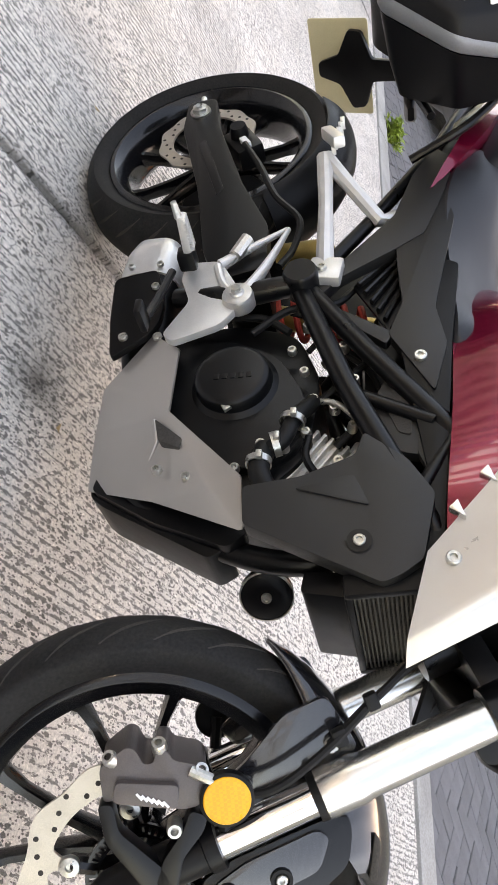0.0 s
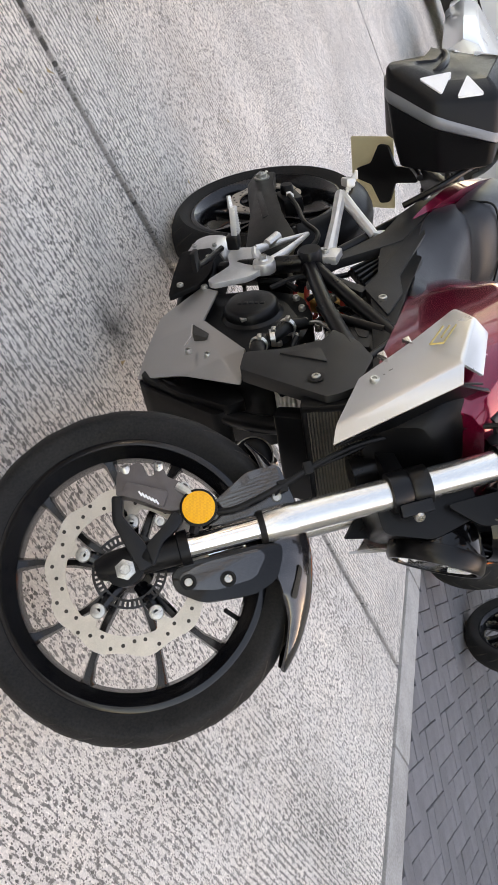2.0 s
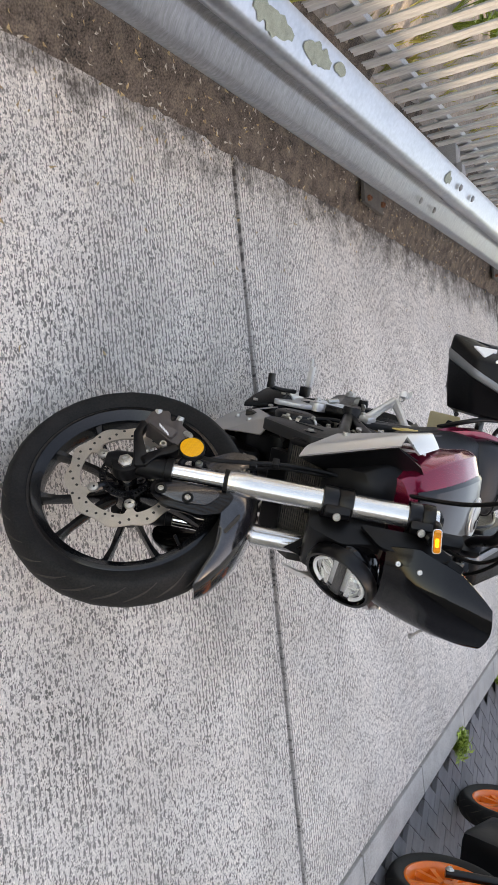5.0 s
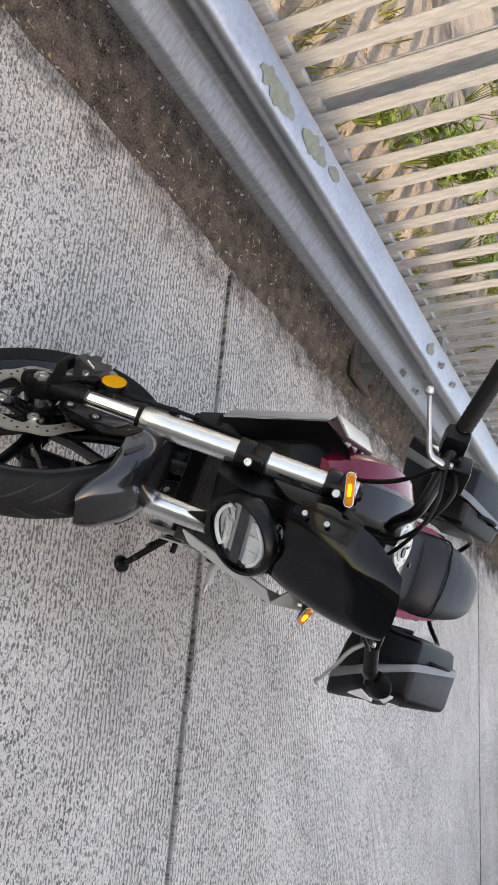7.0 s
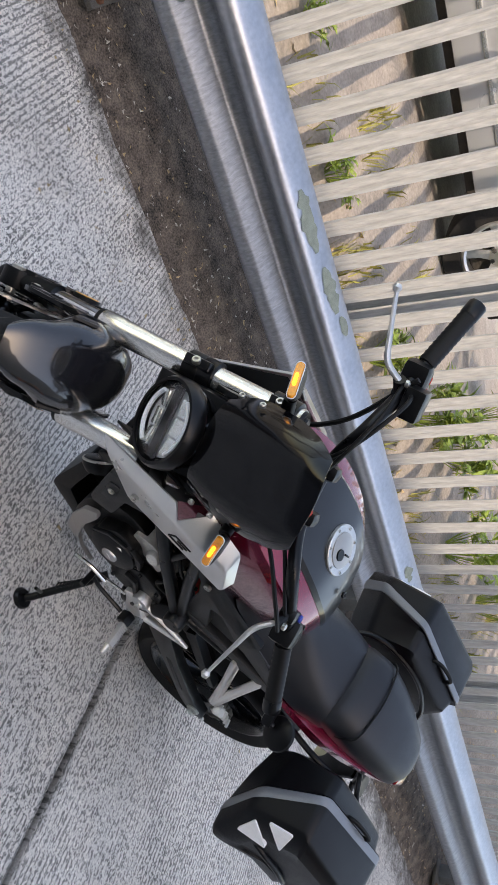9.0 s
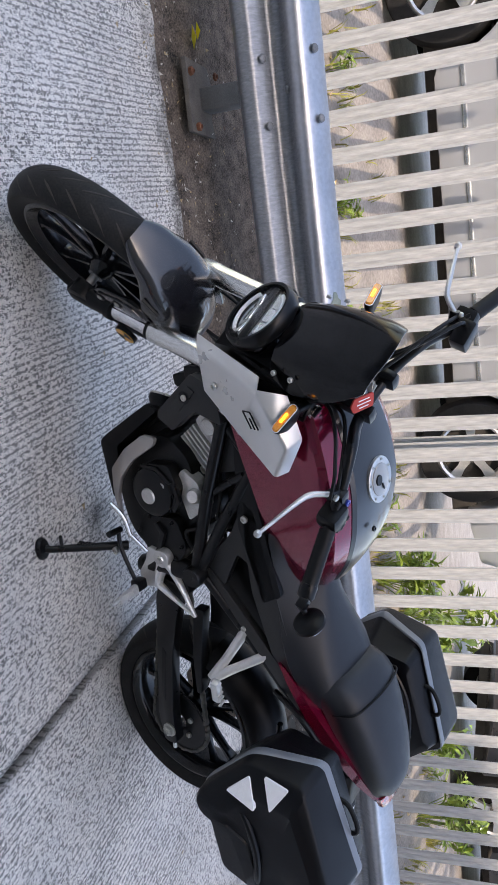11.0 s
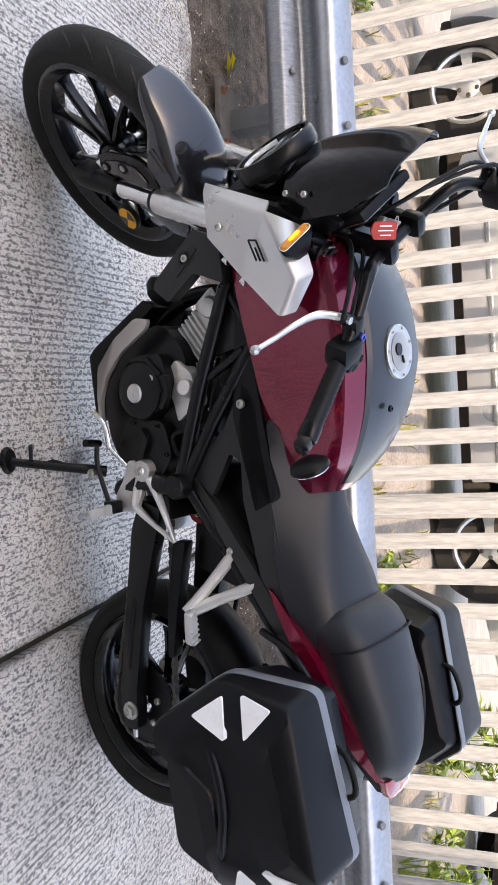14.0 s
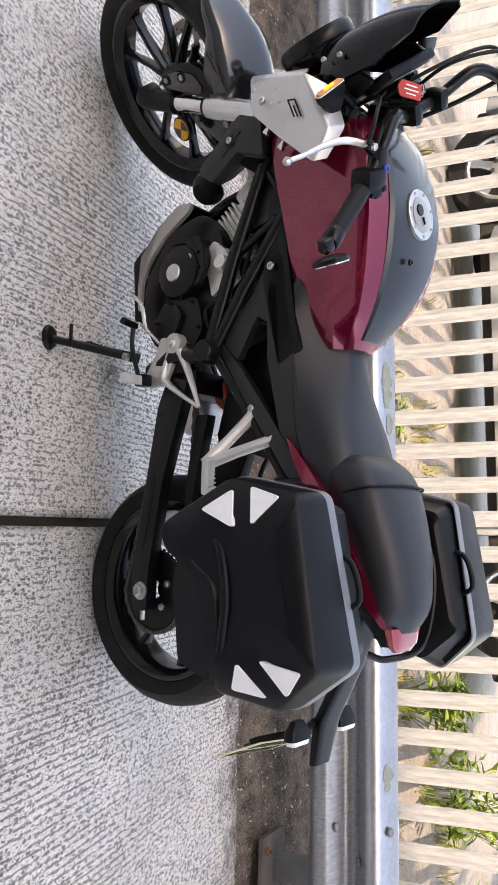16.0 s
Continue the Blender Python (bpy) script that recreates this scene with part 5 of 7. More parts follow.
for s in (-1, 1):
    a, b = Vector((0.016, 0.295 * s, 0.569)), Vector((-0.015, 0.405 * s, 0.592))
    d = (b - a).normalized()
    if s > 0:  # the clutch-side grip sits further in, with the mirror clamp beyond it
        a, b = a - d * 0.006, b - d * 0.006
    prof = []
    for k in range(22):
        h = 0.118 * k / 21
        prof.append((0.0165 + (0.0012 if k % 2 else 0), h))
    bm = rev([(0, 0)] + prof + [(0.0, 0.118)], 20, along(a, d))
    grip = part("grip", bm, M_RUBBER, handlebar, "ribbed black rubber grip", at=FRONT)
    bm = rev([(0, -0.004), (0.018, -0.004), (0.0185, 0.0), (0.0185, 0.022), (0.016, 0.026), (0, 0.026)], 24, along(b + d * 0.004, d))
    part("bar_end", bm, M_FRAME, grip, at=FRONT)
    # switch block
    c = a - d * 0.03
    bm = block(c, (0.046, 0.056, 0.05), 0.012, (0, 0, -15 * s))
    block(c + Vector((-0.02, 0.004 * s, 0.012)), (0.02, 0.034, 0.024), 0.005, (0, 0, -15 * s), bm)
    sw = part("switch_block", bm, M_BLACK, handlebar, "black switch block with small printed marks", at=FRONT)
    bm = block(c + Vector((-0.026, 0.004 * s, 0.02)), (0.008, 0.016, 0.01), 0.002)
    block(c + Vector((-0.02, -0.016 * s, 0.022)), (0.01, 0.01, 0.008), 0.002, (0, 0, 0), bm)
    part("switch", bm, M_TAG if s < 0 else M_RUBBER, sw, "red stop switch" if s < 0 else "black rocker switch", at=FRONT)
    # perch and lever
    p = a - d * 0.068
    bm = block(p + Vector((0.012, 0, 0.004)), (0.05, 0.028, 0.034), 0.008, (0, 0, -12 * s))
    tube([p + Vector((0.03, 0.0, 0.0)), p + Vector((0.05, 0.016 * s, -0.004))], 0.012, 10, bm)
    if s < 0:  # brake reservoir
        block(p + Vector((0.02, 0.012, 0.032)), (0.05, 0.06, 0.04), 0.008, (0, 0, 12), bm)
    perch = part("lever_perch", bm, M_FRAME, handlebar, "black lever perch", at=FRONT)
    bm = rev([(0.0, 0.008), (0.004, 0.008), (0.007, 0.006), (0.007, 0), (0, 0)], 14, along(p + Vector((0.046, 0.014 * s, 0.008)), (0, 0, 1)))
    part("pivot_bolt", bm, M_STEEL, perch, at=FRONT)
    bm = bolt(p + Vector((0.0, 0, 0.022)), (0, 0, 1), 0.008, 0.004)
    part("blue_mark", bm, M_BLUE, perch, "small blue cap", at=FRONT)
    pts = [p + Vector((0.046, 0.012 * s, -0.002)), Vector((0.098, 0.265 * s, 0.522)), Vector((0.104, 0.308 * s, 0.506)), Vector((0.100, 0.350 * s, 0.491)), Vector((0.100, 0.384 * s, 0.480))]
    bm = tube(pts, [0.007, 0.0075, 0.006, 0.005, 0.0048], 10, None, 6, flat=0.75)
    rev([(0, 0.009), (0.006, 0.007), (0.009, 0), (0.006, -0.007), (0, -0.009)], 14, pose(0.100, 0.386 * s, 0.479), bm)
    part("lever", bm, M_ALU, handlebar, "polished aluminium lever with ball end", at=FRONT)
# bar-end mirror on the clutch side
bm = tube([(-0.012, 0.395, 0.590), (-0.016, 0.425, 0.597), (-0.020, 0.446, 0.604), (-0.026, 0.452, 0.612)], 0.0055, 10, None, 4)
block((-0.018, 0.440, 0.600), (0.026, 0.026, 0.022), 0.005, (0, 0, 0), bm)
stalk = part("mirror_stalk", bm, M_FRAME, handlebar, at=FRONT)
MIR = along((-0.034, 0.462, 0.628), (-0.893, 0.239, 0.377))
bm = rev([(0, -0.012), (0.022, -0.0105), (0.033, -0.004), (0.035, 0.002), (0.033, 0.004), (0, 0.004)], 32, FRONT @ MIR)
part("bar_end_mirror", bm, M_BLACK, handlebar, "small round black bar-end mirror")
bm = rev([(0, 0.006), (0.032, 0.006), (0.032, 0.0), (0, 0.0)], 32, FRONT @ MIR)
part("mirror_glass", bm, M_MIRROR, stalk)
# cables
for pts, nm in (([(0.09, 0.25, 0.56), (0.13, 0.2, 0.545), (0.12, 0.1, 0.47), (0.07, 0.05, 0.36), (0.0, 0.03, 0.24)], "clutch_cable"),
                ([(0.07, -0.25, 0.56), (0.14, -0.16, 0.56), (0.13, -0.02, 0.50), (0.07, 0.04, 0.40), (-0.03, 0.02, 0.26)], "throttle_cable"),
                ([(0.05, -0.24, 0.575), (0.12, -0.20, 0.585), (0.13, -0.08, 0.52), (0.06, -0.03, 0.42), (-0.02, -0.02, 0.3)], "wiring_loom"),
                ([(0.03, 0.26, 0.56), (0.09, 0.2, 0.55), (0.09, 0.09, 0.49), (0.04, 0.05, 0.42), (-0.02, 0.03, 0.33)], "wiring_loom")):
    part(nm, tube(pts, 0.0042, 8, None, 7), M_RUBBER, bike, at=FRONT)
bm = tube([(0.0, 0.11, 0.40), (-0.045, 0.175, 0.44), (-0.06, 0.2, 0.43)], [0.012, 0.016, 0.012], 10)
part("cable_boot", bm, M_RUBBER, bike, at=FRONT)

# front indicators
for s in (-1, 1):
    c = Vector((0.144, 0.165 * s, 0.405))
    bm = tube([(0.10, 0.10 * s, 0.40), (0.135, 0.135 * s, 0.405)], [0.014, 0.012], 12)
    ind = part("indicator", bm, M_BLACK, bike, "slim indicator with a glowing amber lens", at=FRONT)
    A = FRONT @ pose(*c, 0, 0, 14 * s) @ pose(0, 0, 0, 90 - 12 * s, 0, 0) @ Matrix.Diagonal((0.9, 0.74, 0.82, 1))
    bm = loft([[Vector((x, y * w, z * h)) for y, z in rounded(0.026, 0.088, 0.011)] for x, w, h in ((-0.05, 0.2, 0.25), (-0.03, 0.8, 0.6), (-0.006, 1.0, 0.96), (0.006, 1.04, 1.0), (0.010, 0.98, 0.98))])
    part("indicator_body", bm, M_BLACK, ind, at=A)
    bm = loft([[Vector((x, y * w, z * h)) for y, z in rounded(0.022, 0.082, 0.009)] for x, w, h in ((0.0, 1.0, 1.0), (0.0115, 1.0, 1.0), (0.0155, 0.85, 0.9))])
    part("lens", bm, M_LENS_A, ind, "amber lens with pale edge", at=A)
    bm = loft([[Vector((0.016 + 0.001 * k, y, z)) for y, z in rounded(0.009, 0.03, 0.004)] for k in range(2)])
    lit = surf("lit_amber", (0.9, 0.4, 0.05), 0.3)
    lit.node_tree.nodes["Principled BSDF"].inputs["Emission Color"].default_value = (1.0, 0.33, 0.02, 1)
    lit.node_tree.nodes["Principled BSDF"].inputs["Emission Strength"].default_value = 1.6
    part("lit_lamp", bm, lit, ind, "lit position lamp", at=A)
    bm = bmesh.new()
    tube([(0.011, y, z) for y, z in rounded(0.0235, 0.084, 0.01)] + [(0.011, 0.01175, 0.032)], 0.0012, 6, bm)
    part("lens_edge", bm, M_REFL, ind, at=A)


# tank
def half_ring(x, prof):
    right = [Vector((x, -y, z)) for y, z in prof]
    left = [Vector((x, y, z)) for y, z in prof[::-1]]
    return right + (left[1:] if prof[-1][0] == 0 else left)

TANK = ((0.535, 0.842, 0.026, 0.826, 0.046, 0.79, 0.068, 0.760, 0.066), (0.575, 0.884, 0.046, 0.858, 0.080, 0.80, 0.095, 0.752, 0.086), (0.63, 0.926, 0.066, 0.893, 0.116, 0.81, 0.118, 0.744, 0.102),
        (0.70, 0.958, 0.084, 0.920, 0.146, 0.825, 0.138, 0.736, 0.118), (0.80, 0.978, 0.096, 0.935, 0.162, 0.84, 0.154, 0.728, 0.134), (0.90, 0.970, 0.092, 0.930, 0.164, 0.84, 0.164, 0.716, 0.148),
        (0.98, 0.950, 0.084, 0.908, 0.150, 0.83, 0.164, 0.705, 0.152), (1.04, 0.920, 0.074, 0.88, 0.128, 0.81, 0.148, 0.70, 0.142), (1.075, 0.885, 0.064, 0.85, 0.10, 0.79, 0.12, 0.70, 0.12))
xs = np.linspace(0.535, 1.075, 34)
rows = np.array([[np.interp(x, [t[0] for t in TANK], [t[k] for t in TANK]) for k in range(9)] for x in xs])
for _ in range(3):
    rows[1:-1] = (rows[:-2] + 2 * rows[1:-1] + rows[2:]) / 4
rings = []
for x, zt, wt_, zm, wm, zl, wl, zb, wb in rows:
    pts = [(0, zt + 0.004), (wt_ * 0.6, zt + 0.002), (wt_, zt), (wm * 0.86 + wt_ * 0.14, zm + (zt - zm) * 0.42), (wm, zm), (wm * 0.99 + 0.002, zm * 0.82 + zl * 0.18), (wl * 1.0, zl * 0.55 + zm * 0.45), (wl * 0.99, zl), (wb * 1.03, zb * 0.7 + zl * 0.3), (wb, zb)]
    r = [Vector((x, -y, z)) for y, z in pts[::-1]] + [Vector((x, y, z)) for y, z in pts[1:]]
    rings.append(r)
tank = part("fuel_tank", loft(rings), M_RED, bike, "candy red fuel tank with a dark top cover", 28)
rings = []
for (x, zt, wt_, zm, wm, *_r) in rows[1:-1]:
    pts = [(0, zt + 0.010), (wt_ * 0.55, zt + 0.0085), (wt_ * 1.02, zt + 0.004), (wt_ * 1.12, zt - 0.003), (wt_ * 1.10, zt - 0.012)]
    rings.append([Vector((x, -y, z)) for y, z in pts[::-1]] + [Vector((x, y, z)) for y, z in pts[1:]] + [Vector((x, 0, zt - 0.02))])
part("tank_cover", loft(rings), M_TANKTOP, tank, "dark metallic grey tank cover", 30)
CAP = along((0.81, 0, 0.986), (-0.02, 0, 1))
bm = rev([(0.040, 0.002), (0.052, 0.003), (0.0535, 0.0015), (0.0535, -0.006), (0, -0.006)], 48, CAP)
cap = part("filler_ring", bm, M_ALU, tank, "bright aluminium filler ring")
part("filler_cap", rev([(0, 0.0075), (0.030, 0.0065), (0.0375, 0.004), (0.039, 0.0), (0, 0.0)], 40, CAP), M_PAN, cap, "grey metal locking filler cap")
bm = rev([(0, 0.0095), (0.012, 0.0095), (0.013, 0.006), (0, 0.006)], 20, CAP @ pose(0.016, 0, 0.004))
block((0.795, 0.0, 0.9945), (0.016, 0.004, 0.003), 0.0005, (0, 0, 25), bm)
part("key_flap", bm, M_FRAME, cap)
bm = bmesh.new()
for k in range(7):
    a = 2 * math.pi * k / 7
    bolt(CAP @ Vector((0.047 * math.cos(a), 0.0015, 0.047 * math.sin(a))), (0, 0, 1), 0.0038, 0.003, bm)
part("ring_bolt", bm, M_STEEL, cap, split=True)
bm = bolt((0.70, 0.03, 0.975), (-0.1, 0, 1), 0.007, 0.004)
part("cover_screw", bm, M_FRAME, tank)
# wing-like badge on each side, a plain shape
for s in (-1, 1):
    bm = bmesh.new()
    for k in range(4):
        loft([[Vector((1.0 - 0.013 * k + 0.016 * u, s * (0.158 - 0.004 * k + 0.0 * u + 0.004), 0.862 + 0.012 * k - 0.046 * u + dz)) for dz in (0.004 * (1 - u * 0.6), -0.004 * (1 - u * 0.6))] + [Vector((1.0 - 0.013 * k + 0.016 * u, s * (0.152 - 0.004 * k), 0.862 + 0.012 * k - 0.046 * u + dz)) for dz in (-0.004, 0.004)] for u in (0, 0.5, 1)], bm=bm)
    part("tank_badge", bm, M_REFL, tank, "pale wing-like badge as a plain shape")

# silver side panels with a dark grille within
for s in (-1, 1):
    P = lambda x, y, z: Vector((x, s * y, z))
    if s > 0:
        outer = [P(1.158, 0.172, 0.660), P(1.062, 0.192, 0.680), P(0.975, 0.205, 0.765), P(0.884, 0.222, 0.862), P(0.945, 0.216, 0.898), P(1.072, 0.232, 0.848)]
        top_a, top_b, top_c = P(0.892, 0.200, 0.884), P(0.958, 0.178, 0.914), P(1.052, 0.176, 0.888)
        edge_a, edge_b = P(1.100, 0.204, 0.842), P(1.182, 0.150, 0.650)
    else:
        outer = [P(1.160, 0.136, 0.646), P(1.062, 0.164, 0.676), P(0.972, 0.180, 0.760), P(0.872, 0.188, 0.832), P(0.930, 0.204, 0.868), P(1.072, 0.206, 0.848)]
        top_a, top_b, top_c = P(0.868, 0.172, 0.858), P(0.925, 0.168, 0.892), P(1.052, 0.162, 0.882)
        edge_a, edge_b = P(1.106, 0.182, 0.850), P(1.184, 0.114, 0.643)
    def slab(pts, push):
        n = (pts[1] - pts[0]).cross(pts[2] - pts[0]).normalized() * 0.004
        va, vb = [bm.verts.new(p + n) for p in pts], [bm.verts.new(p - n) for p in pts]
        bm.faces.new(va)
        bm.faces.new(vb[::-1])
        for i in range(len(pts)):
            j = (i + 1) % len(pts)
            bm.faces.new((va[i], va[j], vb[j], vb[i]))
    bm = bmesh.new()
    vs = [bm.verts.new(q) for q in outer + [top_a, top_b, top_c, edge_a, edge_b]]
    for f in ((0, 1, 2, 5), (2, 3, 4, 5), (3, 6, 7, 4), (4, 7, 8, 5), (5, 9, 10, 0)):
        bm.faces.new([vs[k] for k in (f if s > 0 else f[::-1])])
    bmesh.ops.recalc_face_normals(bm, faces=bm.faces)
    bmesh.ops.bevel(bm, geom=[e for e in bm.edges if len(e.link_faces) == 2], offset=0.007, segments=3, profile=0.5, affect="EDGES", clamp_overlap=True)
    bmesh.ops.solidify(bm, geom=bm.faces[:], thickness=0.005)
    pan = part("side_panel", bm, M_SILVER, bike, "silver painted wedge-shaped side panel", 40)
    bm = bmesh.new()
    slab([P(1.180, 0.110, 0.645), P(1.096, 0.174, 0.842), P(1.058, 0.136, 0.892), P(0.995, 0.085, 0.90), P(1.05, 0.06, 0.70)], 1)
    part("inner_cover", bm, M_BLACK, pan, "black inner cover behind the panel edge")
    bm = bmesh.new()
    for k in range(9):
        u = k / 8
        tube([P(1.172 - 0.078 * u, 0.116 + 0.058 * u, 0.662 + 0.175 * u), P(1.135 - 0.078 * u, 0.098 + 0.05 * u, 0.69 + 0.19 * u)], 0.0022, 6, bm)
    part("mesh_bar", bm, M_FRAME, pan, split=True)
    bm = bmesh.new()  # model mark on the panel face, a closed loop and a bar
    mc, mu, mv = (P(1.010, 0.226, 0.822), Vector((-0.040, -0.003 * s, 0.014)), Vector((0.003, 0.002 * s, -0.016))) if s > 0 else (P(0.985, 0.2015, 0.815), Vector((-0.060, 0.001, 0.020)), Vector((0.004, 0.0, -0.022)))
    for k in (-1, 0, 1):
        tube([mc + mv * k * 0.5 - mu * (0.5 if k else 0.15), mc + mv * k * 0.5 + mu * 0.5], 0.0018, 6, bm)
    tube([mc - mv * 0.5 - mu * 0.5, mc + mv * 0.5 - mu * 0.5], 0.0018, 6, bm)
    part("model_mark", bm, M_FRAME if s > 0 else M_GOLD, pan, "model mark as plain bars")
    bm = bolt(P(1.075, 0.200 if s > 0 else 0.168, 0.716 if s > 0 else 0.704), (0, s, 0.1), 0.009, 0.006)
    part("panel_bolt", bm, M_STEEL, pan)
    for z, x in ((0.715, 1.003), (0.755, 0.956)):
        bm = prism([(x, z), (x + 0.026, z + 0.008), (x + 0.012, z - 0.012)], 0.172 * s, 0.184 * s, 0.002)
        part("chrome_fin", bm, M_FORK, pan)

nose = []
for x, w, zb, zt in ((0.985, 0.150, 0.700, 0.872), (1.040, 0.146, 0.690, 0.868), (1.085, 0.128, 0.682, 0.846), (1.118, 0.100, 0.682, 0.806)):
    nose.append([Vector((x, y * 2 * w, (zb + zt) / 2 + z * (zt - zb))) for y, z in rounded(1, 1, 0.22)])
part("nose_cover", loft(nose), M_BLACK, bike, "black plastic cover round the steering head", 40)

# lower inner cover between the tank and the frame
for s in (-1, 1):
    bm = prism(soft([(0.50, 0.70), (0.53, 0.76), (0.70, 0.735), (0.98, 0.705), (1.09, 0.69), (1.08, 0.66), (0.92, 0.685), (0.70, 0.66)], 0.01), 0.112 * s, 0.128 * s, 0.004)
    part("tank_rail_cover", bm, M_BLACK, bike, "black plastic cover below the tank")
    if s > 0:
        bm = prism(soft([(0.585, 0.535), (0.565, 0.530), (0.42, 0.62), (0.275, 0.715), (0.21, 0.765), (0.24, 0.79), (0.345, 0.715), (0.50, 0.605)], 0.008), 0.108, 0.130, 0.005)
        prism(soft([(0.21, 0.765), (0.24, 0.79), (0.47, 0.752), (0.745, 0.715), (0.775, 0.685), (0.655, 0.672), (0.525, 0.672), (0.36, 0.705)], 0.008), 0.108, 0.128, 0.005, bm)
        prism(soft([(0.585, 0.535), (0.530, 0.585), (0.625, 0.642), (0.600, 0.68), (0.775, 0.69), (0.68, 0.632)], 0.008), 0.106, 0.126, 0.005, bm)
    else:
        bm = prism(soft([(0.571, 0.519), (0.493, 0.587), (0.405, 0.664), (0.300, 0.700), (0.225, 0.742), (0.262, 0.775), (0.350, 0.752), (0.455, 0.712), (0.486, 0.668), (0.545, 0.572), (0.588, 0.536)], 0.007), -0.134, -0.112, 0.005)
        prism(soft([(0.480, 0.664), (0.440, 0.712), (0.350, 0.752), (0.420, 0.762), (0.626, 0.716), (0.704, 0.728), (0.792, 0.704), (0.676, 0.644), (0.612, 0.668), (0.536, 0.664)], 0.008), -0.132, -0.112, 0.005, bm)
        prism(soft([(0.573, 0.519), (0.596, 0.530), (0.694, 0.640), (0.672, 0.652)], 0.005), -0.130, -0.114, 0.004, bm)
    sc = part("side_cover", bm, M_COVER, bike, "matt black side cover below the seat")
    part("cover_bolt", bolt((0.728, 0.133 * s, 0.688), (0, s, 0), 0.0095, 0.006), M_STEEL, sc)
    if s < 0:  # louvred air vent seen through the cover's opening
        A0, A1, B0, B1 = Vector((0.535, -0.104, 0.600)), Vector((0.640, -0.104, 0.650)), Vector((0.480, -0.104, 0.655)), Vector((0.535, -0.104, 0.690))
        for k in range(6):
            u = k / 5
            part("vent_slat", tube([A0.lerp(A1, u), B0.lerp(B1, u)], 0.0068, 8, flat=0.6), M_COVER, sc, "louvre of the air vent")
        part("vent_backing", prism(soft([(0.53, 0.59), (0.65, 0.65), (0.56, 0.70), (0.47, 0.66)], 0.006), -0.099, -0.092, 0.002), M_BLACK, sc)

# seat and tail
SEAT = ((0.20, 0.865, 0.10, 0.79, 0.118), (0.27, 0.866, 0.112, 0.775, 0.130), (0.34, 0.852, 0.108, 0.752, 0.138), (0.41, 0.834, 0.086, 0.742, 0.134), (0.48, 0.822, 0.060, 0.738, 0.128), (0.55, 0.820, 0.044, 0.738, 0.124), (0.60, 0.815, 0.045, 0.740, 0.124), (0.66, 0.80, 0.10, 0.74, 0.128), (0.705, 0.765, 0.115, 0.735, 0.128))
def seat_rings(table, n, crown):
    xs = np.linspace(table[0][0], table[-1][0], n)
    R = np.array([[np.interp(x, [t[0] for t in table], [t[k] for t in table]) for k in range(5)] for x in xs])
    for _ in range(2):
        R[1:-1] = (R[:-2] + 2 * R[1:-1] + R[2:]) / 4
    out = []
    for i, (x, zt, wt2, zb, wb) in enumerate(R):
        e = 1 - 0.16 * max(0, 1 - i / 1.5) - 0.16 * max(0, 1 - (n - 1 - i) / 1.5)
        pts = [(0, zt + crown), (wt2 * 0.4, zt + crown * 0.85), (wt2 * 0.75, zt + crown * 0.3), (wt2, zt - 0.012), ((wt2 + wb) / 2 + 0.006, (zt + zb) / 2), (wb, zb + 0.008), (wb - 0.006, zb)]
        pts = [(y * e, zb + (z - zb) * e) for y, z in pts]
        out.append([Vector((x, -y, z)) for y, z in pts[::-1]] + [Vector((x, y, z)) for y, z in pts[1:]])
    return out
seat = part("rider_seat", loft(seat_rings(SEAT, 30, 0.010)), M_SEAT, bike, "black vinyl rider's seat", 45)
PILL = ((-0.060, 0.940, 0.050, 0.918, 0.060), (-0.01, 0.960, 0.074, 0.898, 0.088), (0.08, 0.956, 0.094, 0.872, 0.106), (0.16, 0.942, 0.106, 0.845, 0.119), (0.24, 0.922, 0.112, 0.822, 0.122), (0.30, 0.885, 0.100, 0.812, 0.116))
pill = part("pillion_seat", loft(seat_rings(PILL, 24, 0.014)), M_SEAT, bike, "black vinyl pillion seat with a stitched front edge", 45)
bm = tube([(0.222, -0.121, 0.86), (0.232, -0.113, 0.917), (0.236, -0.06, 0.934), (0.238, 0, 0.940), (0.236, 0.06, 0.934), (0.232, 0.113, 0.917), (0.222, 0.121, 0.86)], 0.0028, 8, None, 6)
part("seat_piping", bm, M_RUBBER, pill)
for s in (-1, 1):
    top = [(0.33, 0.742), (0.26, 0.80), (0.20, 0.842), (0.10, 0.882), (0.0, 0.918), (-0.05, 0.93)]
    bot = [(0.345, 0.728), (0.30, 0.752), (0.20, 0.80), (0.10, 0.842), (0.0, 0.888), (-0.05, 0.915)]
    rings = [[Vector((a[0], s * w, a[1])), Vector((b[0], s * (w + 0.004), b[1])), Vector((b[0], s * (w - 0.03), b[1])), Vector((a[0], s * (w - 0.03), a[1]))] for a, b, w in zip(top, bot, (0.132, 0.142, 0.144, 0.122, 0.090, 0.066))]
    part("tail_panel", loft(rings), M_RED, bike, "candy red tail panel", 40)
bm = loft([[Vector((x, y * w, z + zz * h)) for y, zz in rounded(1, 1, 0.25)] for x, z, w, h in ((0.30, 0.72, 0.20, 0.05), (0.1, 0.80, 0.19, 0.06), (-0.02, 0.875, 0.12, 0.06), (-0.09, 0.908, 0.07, 0.04))])
part("tail_underside", bm, M_BLACK, bike, "black plastic tail underside")
bm = loft([[Vector((x, y * w, z + zz * h)) for y, zz in rounded(1, 1, 0.3)] for x, z, w, h in ((-0.05, 0.925, 0.13, 0.03), (-0.085, 0.923, 0.10, 0.026), (-0.10, 0.92, 0.06, 0.016))])
part("tail_lamp", bm, M_TAIL, bike, "red tail lamp")

